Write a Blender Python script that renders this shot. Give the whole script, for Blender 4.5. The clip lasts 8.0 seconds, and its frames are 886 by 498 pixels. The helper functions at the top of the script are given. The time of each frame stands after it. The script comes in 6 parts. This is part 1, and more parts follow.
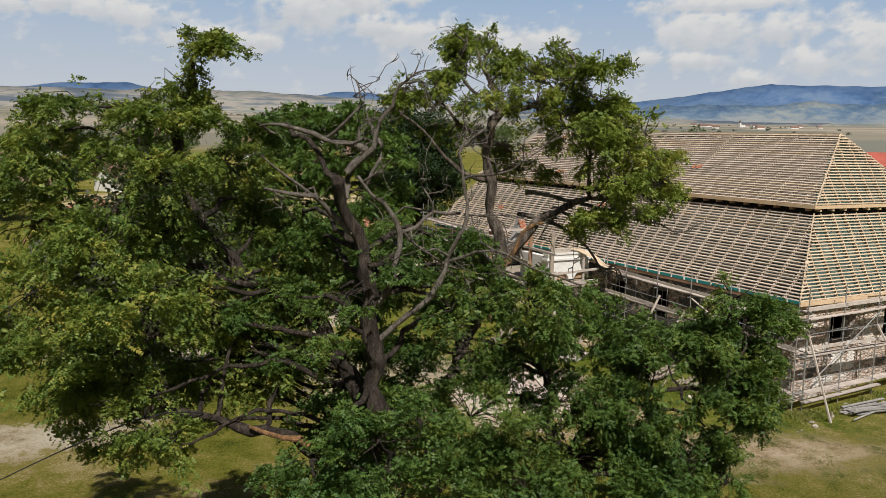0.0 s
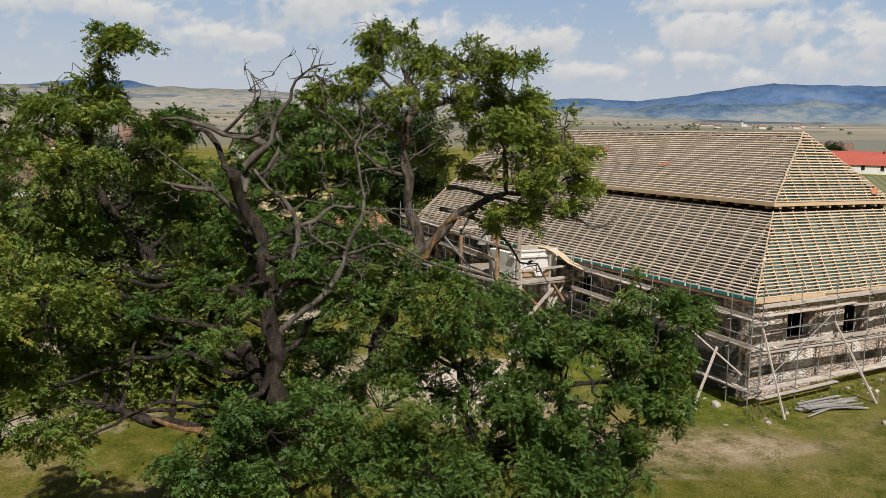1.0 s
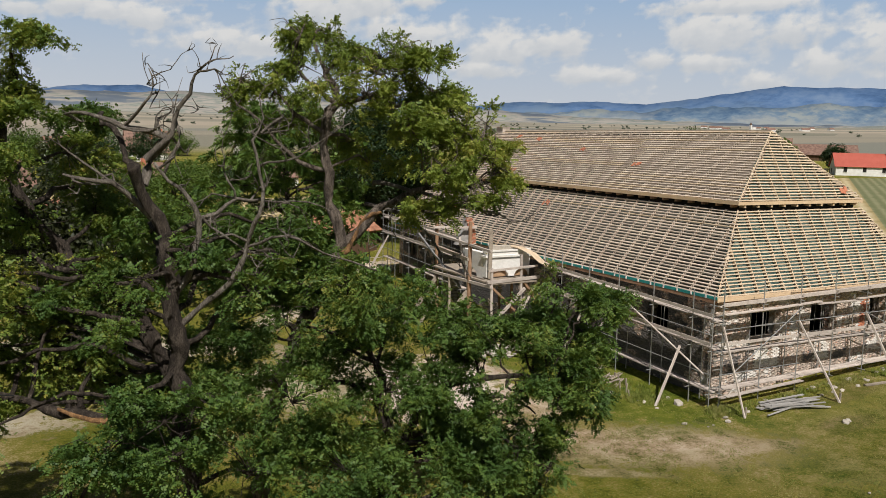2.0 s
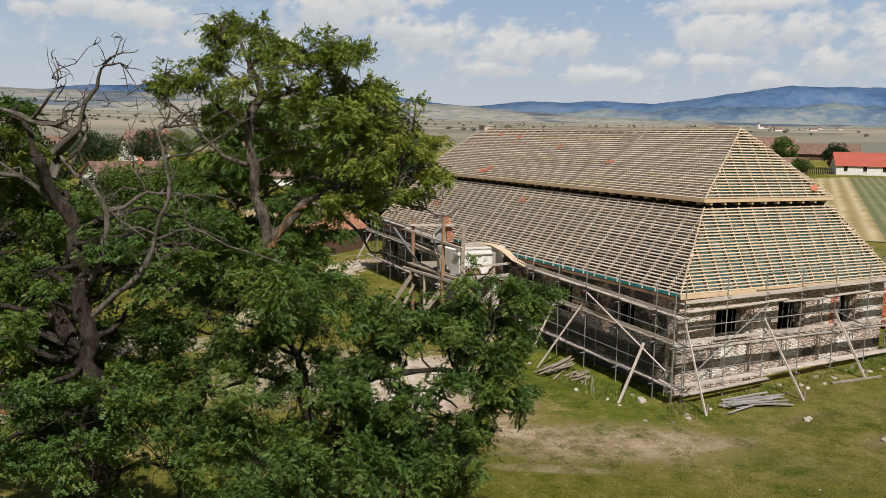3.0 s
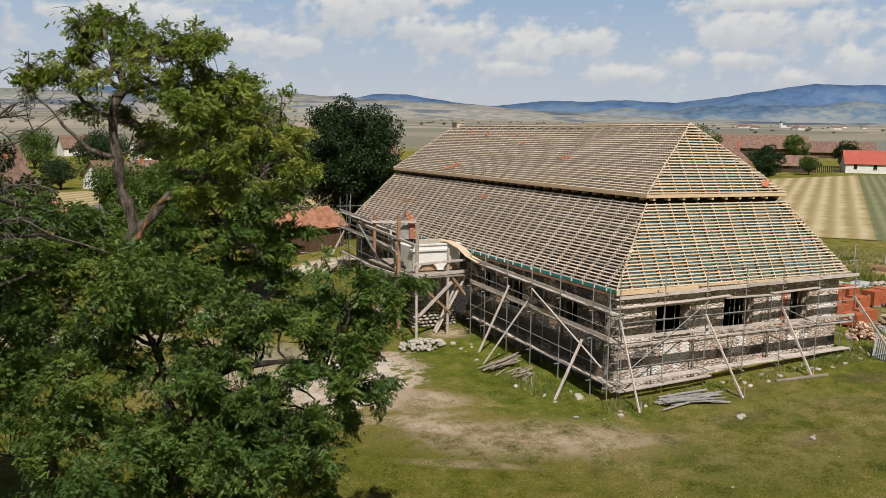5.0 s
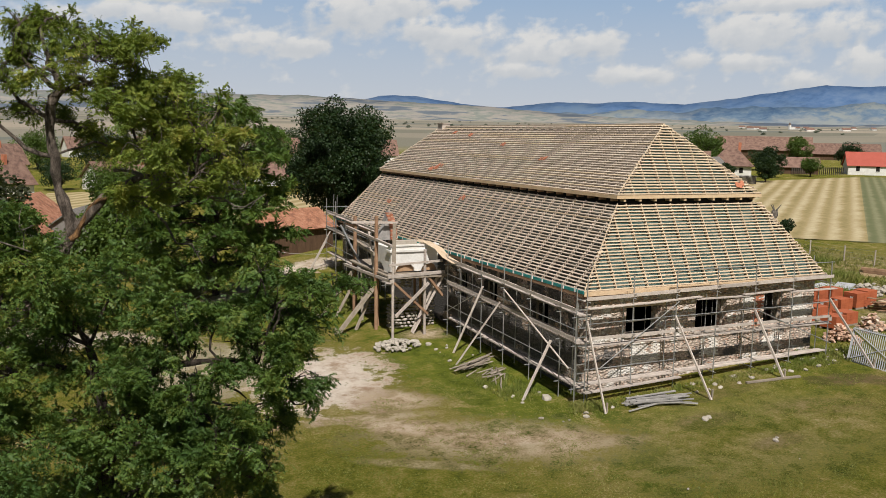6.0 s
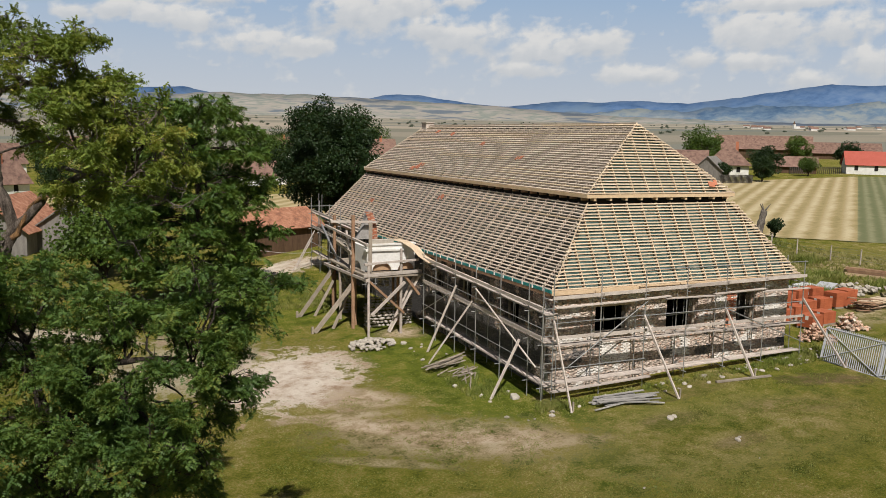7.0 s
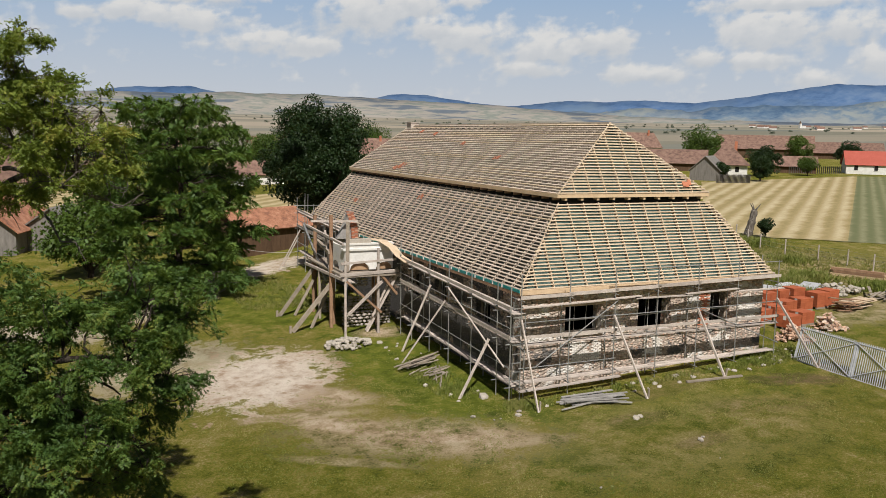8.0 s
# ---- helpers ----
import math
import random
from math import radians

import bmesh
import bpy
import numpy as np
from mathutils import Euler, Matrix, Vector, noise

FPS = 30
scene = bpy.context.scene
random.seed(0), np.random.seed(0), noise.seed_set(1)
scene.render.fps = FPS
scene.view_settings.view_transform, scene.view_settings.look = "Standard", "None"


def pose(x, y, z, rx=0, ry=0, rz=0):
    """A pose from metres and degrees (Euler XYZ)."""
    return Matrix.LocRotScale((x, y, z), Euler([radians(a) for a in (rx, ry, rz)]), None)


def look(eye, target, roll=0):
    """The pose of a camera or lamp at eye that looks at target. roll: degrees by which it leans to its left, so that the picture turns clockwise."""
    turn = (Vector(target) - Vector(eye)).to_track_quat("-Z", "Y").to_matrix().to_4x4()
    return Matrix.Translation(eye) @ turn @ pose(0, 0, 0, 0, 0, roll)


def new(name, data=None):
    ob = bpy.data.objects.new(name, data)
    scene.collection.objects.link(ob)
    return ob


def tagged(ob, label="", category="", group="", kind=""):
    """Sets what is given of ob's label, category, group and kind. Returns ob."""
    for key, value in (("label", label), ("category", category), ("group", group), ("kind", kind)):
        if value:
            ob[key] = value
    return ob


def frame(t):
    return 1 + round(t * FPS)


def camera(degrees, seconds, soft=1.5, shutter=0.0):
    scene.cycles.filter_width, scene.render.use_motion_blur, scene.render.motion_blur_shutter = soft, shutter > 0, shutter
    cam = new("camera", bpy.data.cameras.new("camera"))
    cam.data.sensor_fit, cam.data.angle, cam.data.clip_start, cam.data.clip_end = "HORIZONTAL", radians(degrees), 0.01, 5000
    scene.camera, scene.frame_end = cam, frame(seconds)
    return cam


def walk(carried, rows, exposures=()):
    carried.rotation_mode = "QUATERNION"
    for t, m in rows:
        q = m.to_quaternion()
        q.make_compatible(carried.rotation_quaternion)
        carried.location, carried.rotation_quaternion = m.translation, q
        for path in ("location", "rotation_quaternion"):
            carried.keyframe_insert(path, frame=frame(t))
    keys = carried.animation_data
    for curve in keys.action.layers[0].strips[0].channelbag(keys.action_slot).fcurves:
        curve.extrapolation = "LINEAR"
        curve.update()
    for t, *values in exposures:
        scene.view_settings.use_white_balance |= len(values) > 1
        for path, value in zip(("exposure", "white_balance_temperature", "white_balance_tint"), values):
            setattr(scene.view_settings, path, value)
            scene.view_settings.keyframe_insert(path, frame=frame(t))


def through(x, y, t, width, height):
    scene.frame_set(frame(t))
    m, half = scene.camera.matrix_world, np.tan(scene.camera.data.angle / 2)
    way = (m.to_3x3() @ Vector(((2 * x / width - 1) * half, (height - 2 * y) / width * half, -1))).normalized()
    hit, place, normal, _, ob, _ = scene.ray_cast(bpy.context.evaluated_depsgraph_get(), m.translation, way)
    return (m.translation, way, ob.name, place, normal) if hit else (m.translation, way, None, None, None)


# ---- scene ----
cam = camera(57.0, 8.0, soft=0.45)
PATH = [
    (0, (-32.598, -24.228, 11.76), (-31.628, -22.5, 11.489), 1.4),
    (0.5, (-31.76, -24.754, 11.754), (-30.792, -23.026, 11.48), 1.5),
    (1, (-30.832, -25.38, 11.724), (-29.867, -23.65, 11.45), 1.5),
    (1.5, (-29.936, -25.975, 11.655), (-28.978, -24.24, 11.385), 1.4),
    (2, (-28.947, -26.573, 11.568), (-28.001, -24.831, 11.302), 1.4),
    (3.3, (-26.599, -27.881, 11.491), (-25.677, -26.127, 11.223), 1.4),
    (3.5, (-26.207, -28.07, 11.485), (-25.292, -26.312, 11.217), 1.4),
    (4, (-25.278, -28.527, 11.44), (-24.373, -26.764, 11.173), 1.4),
    (4.5, (-24.431, -28.939, 11.407), (-23.536, -27.171, 11.14), 1.4),
    (5.8, (-22.275, -30.082, 11.365), (-21.405, -28.301, 11.097), 1.2),
    (6, (-21.943, -30.227, 11.382), (-21.076, -28.444, 11.116), 1.3),
    (6.5, (-21.213, -30.589, 11.396), (-20.352, -28.803, 11.129), 1.3),
    (7, (-20.452, -31.008, 11.422), (-19.595, -29.221, 11.154), 1.3),
    (7.5, (-19.734, -31.395, 11.438), (-18.883, -29.606, 11.17), 1.3),
    (8, (-18.935, -31.79, 11.466), (-18.091, -29.998, 11.197), 1.3),
]
walk(cam, [(t, look(eye, target, roll)) for t, eye, target, roll in PATH])

# ---- light ----
SUN_AZ, SUN_EL = 195.0, 53.0
world = bpy.data.worlds.new("world")
scene.world = world
world.use_nodes = True
wn = world.node_tree
sky = wn.nodes.new("ShaderNodeTexSky")
sky.sky_type = "NISHITA"
sky.sun_disc = False
sky.sun_elevation, sky.sun_rotation = radians(SUN_EL), radians(SUN_AZ)
sky.dust_density = 1.5
wn.nodes["Background"].inputs["Strength"].default_value = 0.029
wn.links.new(sky.outputs["Color"], wn.nodes["Background"].inputs["Color"])
sun_data = bpy.data.lights.new("sun", "SUN")
sun_data.energy, sun_data.angle, sun_data.color = 5.0, radians(0.6), (1.0, 0.95, 0.885)
sun = new("sun", sun_data)
TO_SUN = Vector((math.sin(radians(SUN_AZ)) * math.cos(radians(SUN_EL)), math.cos(radians(SUN_AZ)) * math.cos(radians(SUN_EL)), math.sin(radians(SUN_EL))))
sun.matrix_world = look(tuple(TO_SUN * 200), (0, 0, 0))
scene.view_settings.exposure = 0.05


# ---- materials ----
def nd(tree, kind, **sets):
    node = tree.nodes.new(kind)
    for key, value in sets.items():
        node.inputs[key].default_value = value
    return node


def noise_node(tree, scale, detail=4.0, rough=0.6, vector=None):
    n = nd(tree, "ShaderNodeTexNoise", Scale=scale, Detail=detail, Roughness=rough)
    if vector is not None:
        tree.links.new(vector, n.inputs["Vector"])
    return n.outputs["Fac"]


def ramp(tree, fac, stops):
    r = tree.nodes.new("ShaderNodeValToRGB")
    els = r.color_ramp.elements
    while len(els) < len(stops):
        els.new(0.5)
    for el, (at, col) in zip(els, stops):
        el.position, el.color = at, (*col, 1)
    tree.links.new(fac, r.inputs["Fac"])
    return r.outputs["Color"]


def math_node(tree, op, a, b=None, clamp=False):
    m = tree.nodes.new("ShaderNodeMath")
    m.operation, m.use_clamp = op, clamp
    for i, v in enumerate((a, b)):
        if v is None:
            continue
        if isinstance(v, (int, float)):
            m.inputs[i].default_value = v
        else:
            tree.links.new(v, m.inputs[i])
    return m.outputs[0]


def mix_col(tree, fac, a, b, blend="MIX"):
    m = tree.nodes.new("ShaderNodeMix")
    m.data_type, m.blend_type = "RGBA", blend
    for sock, v in ((m.inputs[0], fac), (m.inputs[6], a), (m.inputs[7], b)):
        if isinstance(v, (int, float)):
            sock.default_value = v
        elif isinstance(v, tuple):
            sock.default_value = (*v, 1)
        else:
            tree.links.new(v, sock)
    return m.outputs[2]


def position(tree):
    return tree.nodes.new("ShaderNodeNewGeometry").outputs["Position"]


def scaled(tree, vec, s):
    m = tree.nodes.new("ShaderNodeVectorMath")
    m.operation = "MULTIPLY"
    tree.links.new(vec, m.inputs[0])
    m.inputs[1].default_value = s
    return m.outputs[0]


def vary(tree, col, by, amount, low=0.75):
    """Lighten or darken a colour by a random number."""
    v = math_node(tree, "ADD", math_node(tree, "MULTIPLY", by, amount), 1 - amount / 2)
    h = tree.nodes.new("ShaderNodeHueSaturation")
    tree.links.new(v, h.inputs["Value"])
    tree.links.new(col, h.inputs["Color"])
    return h.outputs["Color"]


def material(name, stops, scale=3.0, rough=0.85, bump=0.3, fine=8.0, rand=0.0, metal=0.0, stretch=(1, 1, 1), island=False, bump_dist=0.02):
    """Two scales of noise over a colour ramp, fine relief, and a random shade from piece to piece."""
    m = bpy.data.materials.new(name)
    m.use_nodes = True
    t = m.node_tree
    bsdf = t.nodes["Principled BSDF"]
    p = scaled(t, position(t), stretch)
    big, small = noise_node(t, scale, 3, 0.6, p), noise_node(t, scale * fine, 4, 0.65, p)
    fac = math_node(t, "ADD", math_node(t, "MULTIPLY", big, 0.6), math_node(t, "MULTIPLY", small, 0.4))
    col = ramp(t, fac, stops)
    if rand:
        col = vary(t, col, t.nodes.new("ShaderNodeObjectInfo").outputs["Random"] if not island else t.nodes.new("ShaderNodeNewGeometry").outputs["Random Per Island"], rand)
    t.links.new(col, bsdf.inputs["Base Color"])
    bsdf.inputs["Roughness"].default_value, bsdf.inputs["Metallic"].default_value = rough, metal
    bsdf.inputs["Specular IOR Level"].default_value = 0.25
    if bump:
        b = nd(t, "ShaderNodeBump", Strength=bump, Distance=bump_dist)
        t.links.new(small, b.inputs["Height"])
        t.links.new(b.outputs["Normal"], bsdf.inputs["Normal"])
    return m


def leaf_material(name, stops, scale=0.6, through=0.3):
    """Thin leaves that let some light through; shade by clump and by leaf."""
    m = bpy.data.materials.new(name)
    m.use_nodes = True
    t = m.node_tree
    t.nodes.remove(t.nodes["Principled BSDF"])
    geo = t.nodes.new("ShaderNodeNewGeometry")
    big, bough = noise_node(t, scale, 3, 0.6, geo.outputs["Position"]), noise_node(t, scale * 0.28, 2, 0.5, geo.outputs["Position"])
    fac = math_node(t, "ADD", math_node(t, "ADD", math_node(t, "MULTIPLY", big, 0.45), math_node(t, "MULTIPLY", bough, 0.40)), math_node(t, "MULTIPLY", geo.outputs["Random Per Island"], 0.15))
    col = ramp(t, fac, stops)
    d, tr = t.nodes.new("ShaderNodeBsdfPrincipled"), t.nodes.new("ShaderNodeBsdfTranslucent")
    d.inputs["Roughness"].default_value = 0.55
    d.inputs["Specular IOR Level"].default_value = 0.3
    t.links.new(col, d.inputs["Base Color"])
    t.links.new(mix_col(t, 0.5, col, (0.25, 0.32, 0.03)), tr.inputs["Color"])
    mx = nd(t, "ShaderNodeMixShader", Fac=through)
    t.links.new(d.outputs[0], mx.inputs[1])
    t.links.new(tr.outputs[0], mx.inputs[2])
    t.links.new(mx.outputs[0], t.nodes["Material Output"].inputs["Surface"])
    return m


M_BATTEN_OLD = material("batten_grey", [(0.3, (0.43, 0.345, 0.27)), (0.7, (0.67, 0.565, 0.46))], 2.0, 0.8, 0.2, rand=0.35)
M_BATTEN_NEW = material("batten_fresh", [(0.3, (0.46, 0.35, 0.235)), (0.7, (0.66, 0.53, 0.385))], 2.0, 0.75, 0.2, rand=0.25)
M_BOARD_NEW = material("board_fresh", [(0.3, (0.50, 0.36, 0.22)), (0.7, (0.66, 0.50, 0.33))], 1.5, 0.7, 0.2, rand=0.2)
M_TIMBER = material("timber_grey", [(0.3, (0.22, 0.18, 0.14)), (0.7, (0.42, 0.36, 0.29))], 2.5, 0.85, 0.4, rand=0.35)
M_COUNTER = material("counter_batten_dull", [(0.3, (0.30, 0.25, 0.20)), (0.7, (0.50, 0.42, 0.34))], 2.0, 0.85, 0.2, rand=0.3)
M_TIMBER_BROWN = material("timber_brown", [(0.3, (0.22, 0.12, 0.07)), (0.7, (0.42, 0.27, 0.17))], 2.5, 0.8, 0.4, rand=0.3)
M_PLANK = material("plank_pale", [(0.3, (0.35, 0.295, 0.255)), (0.7, (0.60, 0.53, 0.475))], 2.5, 0.85, 0.3, rand=0.3)
M_GREYPLANK = material("plank_weathered_grey", [(0.3, (0.22, 0.21, 0.20)), (0.7, (0.42, 0.40, 0.375))], 2.5, 0.85, 0.3, rand=0.35)
M_STEEL = material("steel_galvanised", [(0.3, (0.30, 0.30, 0.30)), (0.7, (0.48, 0.48, 0.47))], 4.0, 0.45, 0.1, metal=0.6, rand=0.2)
M_FOIL = material("roof_membrane_teal", [(0.34, (0.022, 0.052, 0.047)), (0.5, (0.050, 0.090, 0.082)), (0.64, (0.11, 0.15, 0.138))], 1.1, 0.6, 0.15)
M_FOIL_GREY = material("roof_membrane_grey", [(0.3, (0.072, 0.074, 0.063)), (0.7, (0.145, 0.143, 0.125))], 0.8, 0.6, 0.15)
M_FOIL_WARM = material("roof_membrane_tan", [(0.3, (0.115, 0.095, 0.078)), (0.7, (0.22, 0.178, 0.146))], 0.8, 0.6, 0.15)
M_TEAL = material("teal_drip_strip", [(0.3, (0.02, 0.20, 0.19)), (0.7, (0.04, 0.30, 0.28))], 2.0, 0.5, 0.1)
M_TILE = material("red_clay", [(0.3, (0.38, 0.13, 0.07)), (0.7, (0.55, 0.22, 0.13))], 3.0, 0.8, 0.3, rand=0.3)
M_BRICK_NEW = material("orange_hollow_brick", [(0.3, (0.33, 0.083, 0.034)), (0.7, (0.45, 0.130, 0.058))], 2.0, 0.8, 0.2, rand=0.15)
M_DARKWOOD = material("barn_boards", [(0.3, (0.06, 0.035, 0.02)), (0.7, (0.15, 0.09, 0.055))], 1.5, 0.85, 0.4, stretch=(3, 3, 0.4))
M_GREYWOOD = material("weathered_boards", [(0.3, (0.12, 0.11, 0.10)), (0.7, (0.26, 0.24, 0.22))], 1.5, 0.85, 0.4, stretch=(3, 3, 0.4))
M_ROOF_OLD = material("old_roof_tiles", [(0.36, (0.10, 0.062, 0.050)), (0.5, (0.19, 0.115, 0.088)), (0.66, (0.27, 0.175, 0.135))], 1.2, 0.85, 0.4, rand=0.2)
M_ROOF_ORANGE = material("orange_roof_tiles", [(0.36, (0.16, 0.085, 0.06)), (0.48, (0.33, 0.145, 0.085)), (0.64, (0.48, 0.26, 0.17))], 1.6, 0.85, 0.4, rand=0.2)
M_ROOF_RED = material("red_metal_roof", [(0.3, (0.33, 0.075, 0.05)), (0.7, (0.43, 0.11, 0.08))], 0.5, 0.5, 0.1)
M_WHITEWASH = material("whitewash", [(0.3, (0.62, 0.60, 0.56)), (0.7, (0.82, 0.81, 0.78))], 1.0, 0.85, 0.2)
M_STONE = material("rubble_stone", [(0.25, (0.34, 0.26, 0.20)), (0.5, (0.55, 0.44, 0.35)), (0.8, (0.70, 0.61, 0.51))], 2.2, 0.9, 0.5, rand=0.45)
M_OLDBRICK = material("old_handmade_brick", [(0.3, (0.40, 0.23, 0.155)), (0.7, (0.62, 0.44, 0.33))], 3.0, 0.9, 0.4, rand=0.5)
M_LIMED = material("limewashed_brick", [(0.3, (0.42, 0.33, 0.27)), (0.42, (0.68, 0.63, 0.57)), (0.6, (0.82, 0.79, 0.74))], 3.0, 0.9, 0.4, rand=0.25)
M_LIMESTONE = material("pale_rubble", [(0.3, (0.29, 0.255, 0.21)), (0.7, (0.50, 0.455, 0.39))], 3.0, 0.9, 0.5, rand=0.3)
M_BARK = material("locust_bark", [(0.34, (0.018, 0.014, 0.011)), (0.5, (0.060, 0.046, 0.036)), (0.68, (0.165, 0.135, 0.108))], 9.0, 0.95, 1.0, stretch=(1, 1, 0.22), bump_dist=0.09)
M_BARK_PALE = material("pale_locust_bark", [(0.36, (0.045, 0.035, 0.028)), (0.5, (0.15, 0.120, 0.098)), (0.66, (0.33, 0.27, 0.22))], 9.0, 0.95, 1.0, stretch=(1, 1, 0.22), bump_dist=0.09)
M_DEADWOOD = material("bleached_deadwood", [(0.32, (0.045, 0.037, 0.030)), (0.5, (0.14, 0.12, 0.10)), (0.7, (0.31, 0.28, 0.24))], 7.0, 0.9, 1.0, stretch=(1, 1, 0.25), bump_dist=0.05)
M_TORN = material("torn_heartwood", [(0.36, (0.05, 0.032, 0.018)), (0.5, (0.16, 0.088, 0.040)), (0.66, (0.34, 0.19, 0.085))], 8.0, 0.9, 0.8, stretch=(1, 1, 0.4))
# near-black that stands in for unlit interiors and the roof-step gap
M_DARK = material("unlit_void_black", [(0.3, (0.012, 0.011, 0.010)), (0.7, (0.025, 0.022, 0.02))], 2.0, 0.9, 0)
M_LEAF = leaf_material("locust_leaves", [(0.30, (0.034, 0.076, 0.020)), (0.46, (0.070, 0.132, 0.030)), (0.58, (0.118, 0.182, 0.036)), (0.70, (0.25, 0.24, 0.052))], 1.8, 0.30)
M_LEAF_TURNING = leaf_material("yellowing_locust_leaves", [(0.30, (0.078, 0.132, 0.026)), (0.44, (0.155, 0.215, 0.038)), (0.57, (0.235, 0.275, 0.048)), (0.70, (0.40, 0.33, 0.075))], 1.8, 0.33)
M_LEAF_FLECKED = leaf_material("flecked_locust_leaves", [(0.30, (0.050, 0.098, 0.023)), (0.45, (0.108, 0.172, 0.034)), (0.56, (0.19, 0.235, 0.042)), (0.69, (0.42, 0.33, 0.07))], 2.0, 0.32)
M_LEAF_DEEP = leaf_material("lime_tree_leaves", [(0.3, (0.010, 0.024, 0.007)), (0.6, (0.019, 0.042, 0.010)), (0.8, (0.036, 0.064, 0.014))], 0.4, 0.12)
M_LEAF_BOUGH = leaf_material("green_locust_boughs", [(0.32, (0.034, 0.078, 0.017)), (0.48, (0.076, 0.142, 0.027)), (0.66, (0.145, 0.21, 0.040))], 0.7, 0.25)
M_LEAF_DARK = leaf_material("dark_purplish_leaves", [(0.3, (0.016, 0.022, 0.009)), (0.55, (0.034, 0.040, 0.016)), (0.72, (0.062, 0.060, 0.030))], 0.6, 0.15)
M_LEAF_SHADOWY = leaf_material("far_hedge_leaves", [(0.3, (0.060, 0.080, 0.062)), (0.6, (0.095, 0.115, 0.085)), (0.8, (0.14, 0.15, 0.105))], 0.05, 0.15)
M_LEAF_MID = leaf_material("mixed_leaves", [(0.3, (0.035, 0.070, 0.012)), (0.6, (0.075, 0.125, 0.02)), (0.8, (0.15, 0.18, 0.03))], 0.3, 0.25)


# ---- building blocks ----
def mesh_from(name, verts, faces, mat, smooth=False):
    me = bpy.data.meshes.new(name)
    me.from_pydata([tuple(v) for v in verts], [], faces)
    me.materials.append(mat)
    if smooth:
        me.polygons.foreach_set("use_smooth", [True] * len(me.polygons))
    me.update()
    return me


def child(name, me, parent=None, label=""):
    ob = new(name, me)
    if parent is not None:
        ob.parent = parent
    if label:
        tagged(ob, label)
    return ob


def part(name, bm, mat, parent=None, label="", smooth=False):
    me = bpy.data.meshes.new(name)
    bmesh.ops.recalc_face_normals(bm, faces=bm.faces)
    bm.to_mesh(me)
    bm.free()
    me.materials.append(mat)
    if smooth:
        me.polygons.foreach_set("use_smooth", [True] * len(me.polygons))
    return child(name, me, parent, label)


def thing(name, label, category, at=(0, 0, 0), group="", kind=""):
    ob = new(name)
    ob.empty_display_size = 0.2
    ob.location = at
    return tagged(ob, label, category, group, kind)


def sheet_mesh(name, verts, faces, mat):
    """A large mesh from arrays: verts (n, 3), quads (m, 4)."""
    verts, faces = np.asarray(verts, np.float32), np.asarray(faces, np.int32)
    me = bpy.data.meshes.new(name)
    k = faces.shape[1]
    me.vertices.add(len(verts))
    me.vertices.foreach_set("co", verts.ravel())
    me.loops.add(faces.size)
    me.loops.foreach_set("vertex_index", faces.ravel())
    me.polygons.add(len(faces))
    me.polygons.foreach_set("loop_start", np.arange(0, faces.size, k, dtype=np.int32))
    me.update(calc_edges=True)
    me.materials.append(mat)
    return me


UNIT = {}
BOX_V = [(x, y, z) for x in (0, 1) for y in (-0.5, 0.5) for z in (-0.5, 0.5)]
BOX_F = [(0, 1, 3, 2), (4, 6, 7, 5), (0, 4, 5, 1), (2, 3, 7, 6), (0, 2, 6, 4), (1, 5, 7, 3)]


def unit_box(mat):
    if ("box", mat.name) not in UNIT:
        UNIT["box", mat.name] = mesh_from("beam", BOX_V, BOX_F, mat)
    return UNIT["box", mat.name]


def unit_pole(mat, sides=8):
    if ("pole", mat.name) not in UNIT:
        vs = [(x, math.cos(6.2832 * i / sides) / 2, math.sin(6.2832 * i / sides) / 2) for x in (0, 1) for i in range(sides)]
        fs = [(i, (i + 1) % sides, sides + (i + 1) % sides, sides + i) for i in range(sides)] + [tuple(range(sides))[::-1], tuple(range(sides, 2 * sides))]
        UNIT["pole", mat.name] = mesh_from("pole", vs, fs, mat)
    return UNIT["pole", mat.name]


def along(a, b, w, h, up=(0, 0, 1)):
    a, b = Vector(a), Vector(b)
    d = b - a
    side = Vector(up).cross(d)
    if side.length < 1e-5:
        side = Vector((0, 1, 0)).cross(d)
    side.normalize()
    top = d.cross(side).normalized()
    m = Matrix((d, side * w, top * h)).transposed().to_4x4()
    m.translation = a
    return m


def beam(name, a, b, w, h, mat, parent, up=(0, 0, 1), label=""):
    """A straight timber from a to b, w wide across and h along the up side."""
    ob = child(name, unit_box(mat), parent, label)
    ob.matrix_local = along(a, b, w, h, up)
    return ob


def pole(name, a, b, d, mat, parent, label=""):
    ob = child(name, unit_pole(mat), parent, label)
    ob.matrix_local = along(a, b, d, d)
    return ob


def box(bm, x0, x1, y0, y1, z0, z1):
    vs = [bm.verts.new((x, y, z)) for x in (x0, x1) for y in (y0, y1) for z in (z0, z1)]
    for f in BOX_F:
        bm.faces.new([vs[i] for i in f])


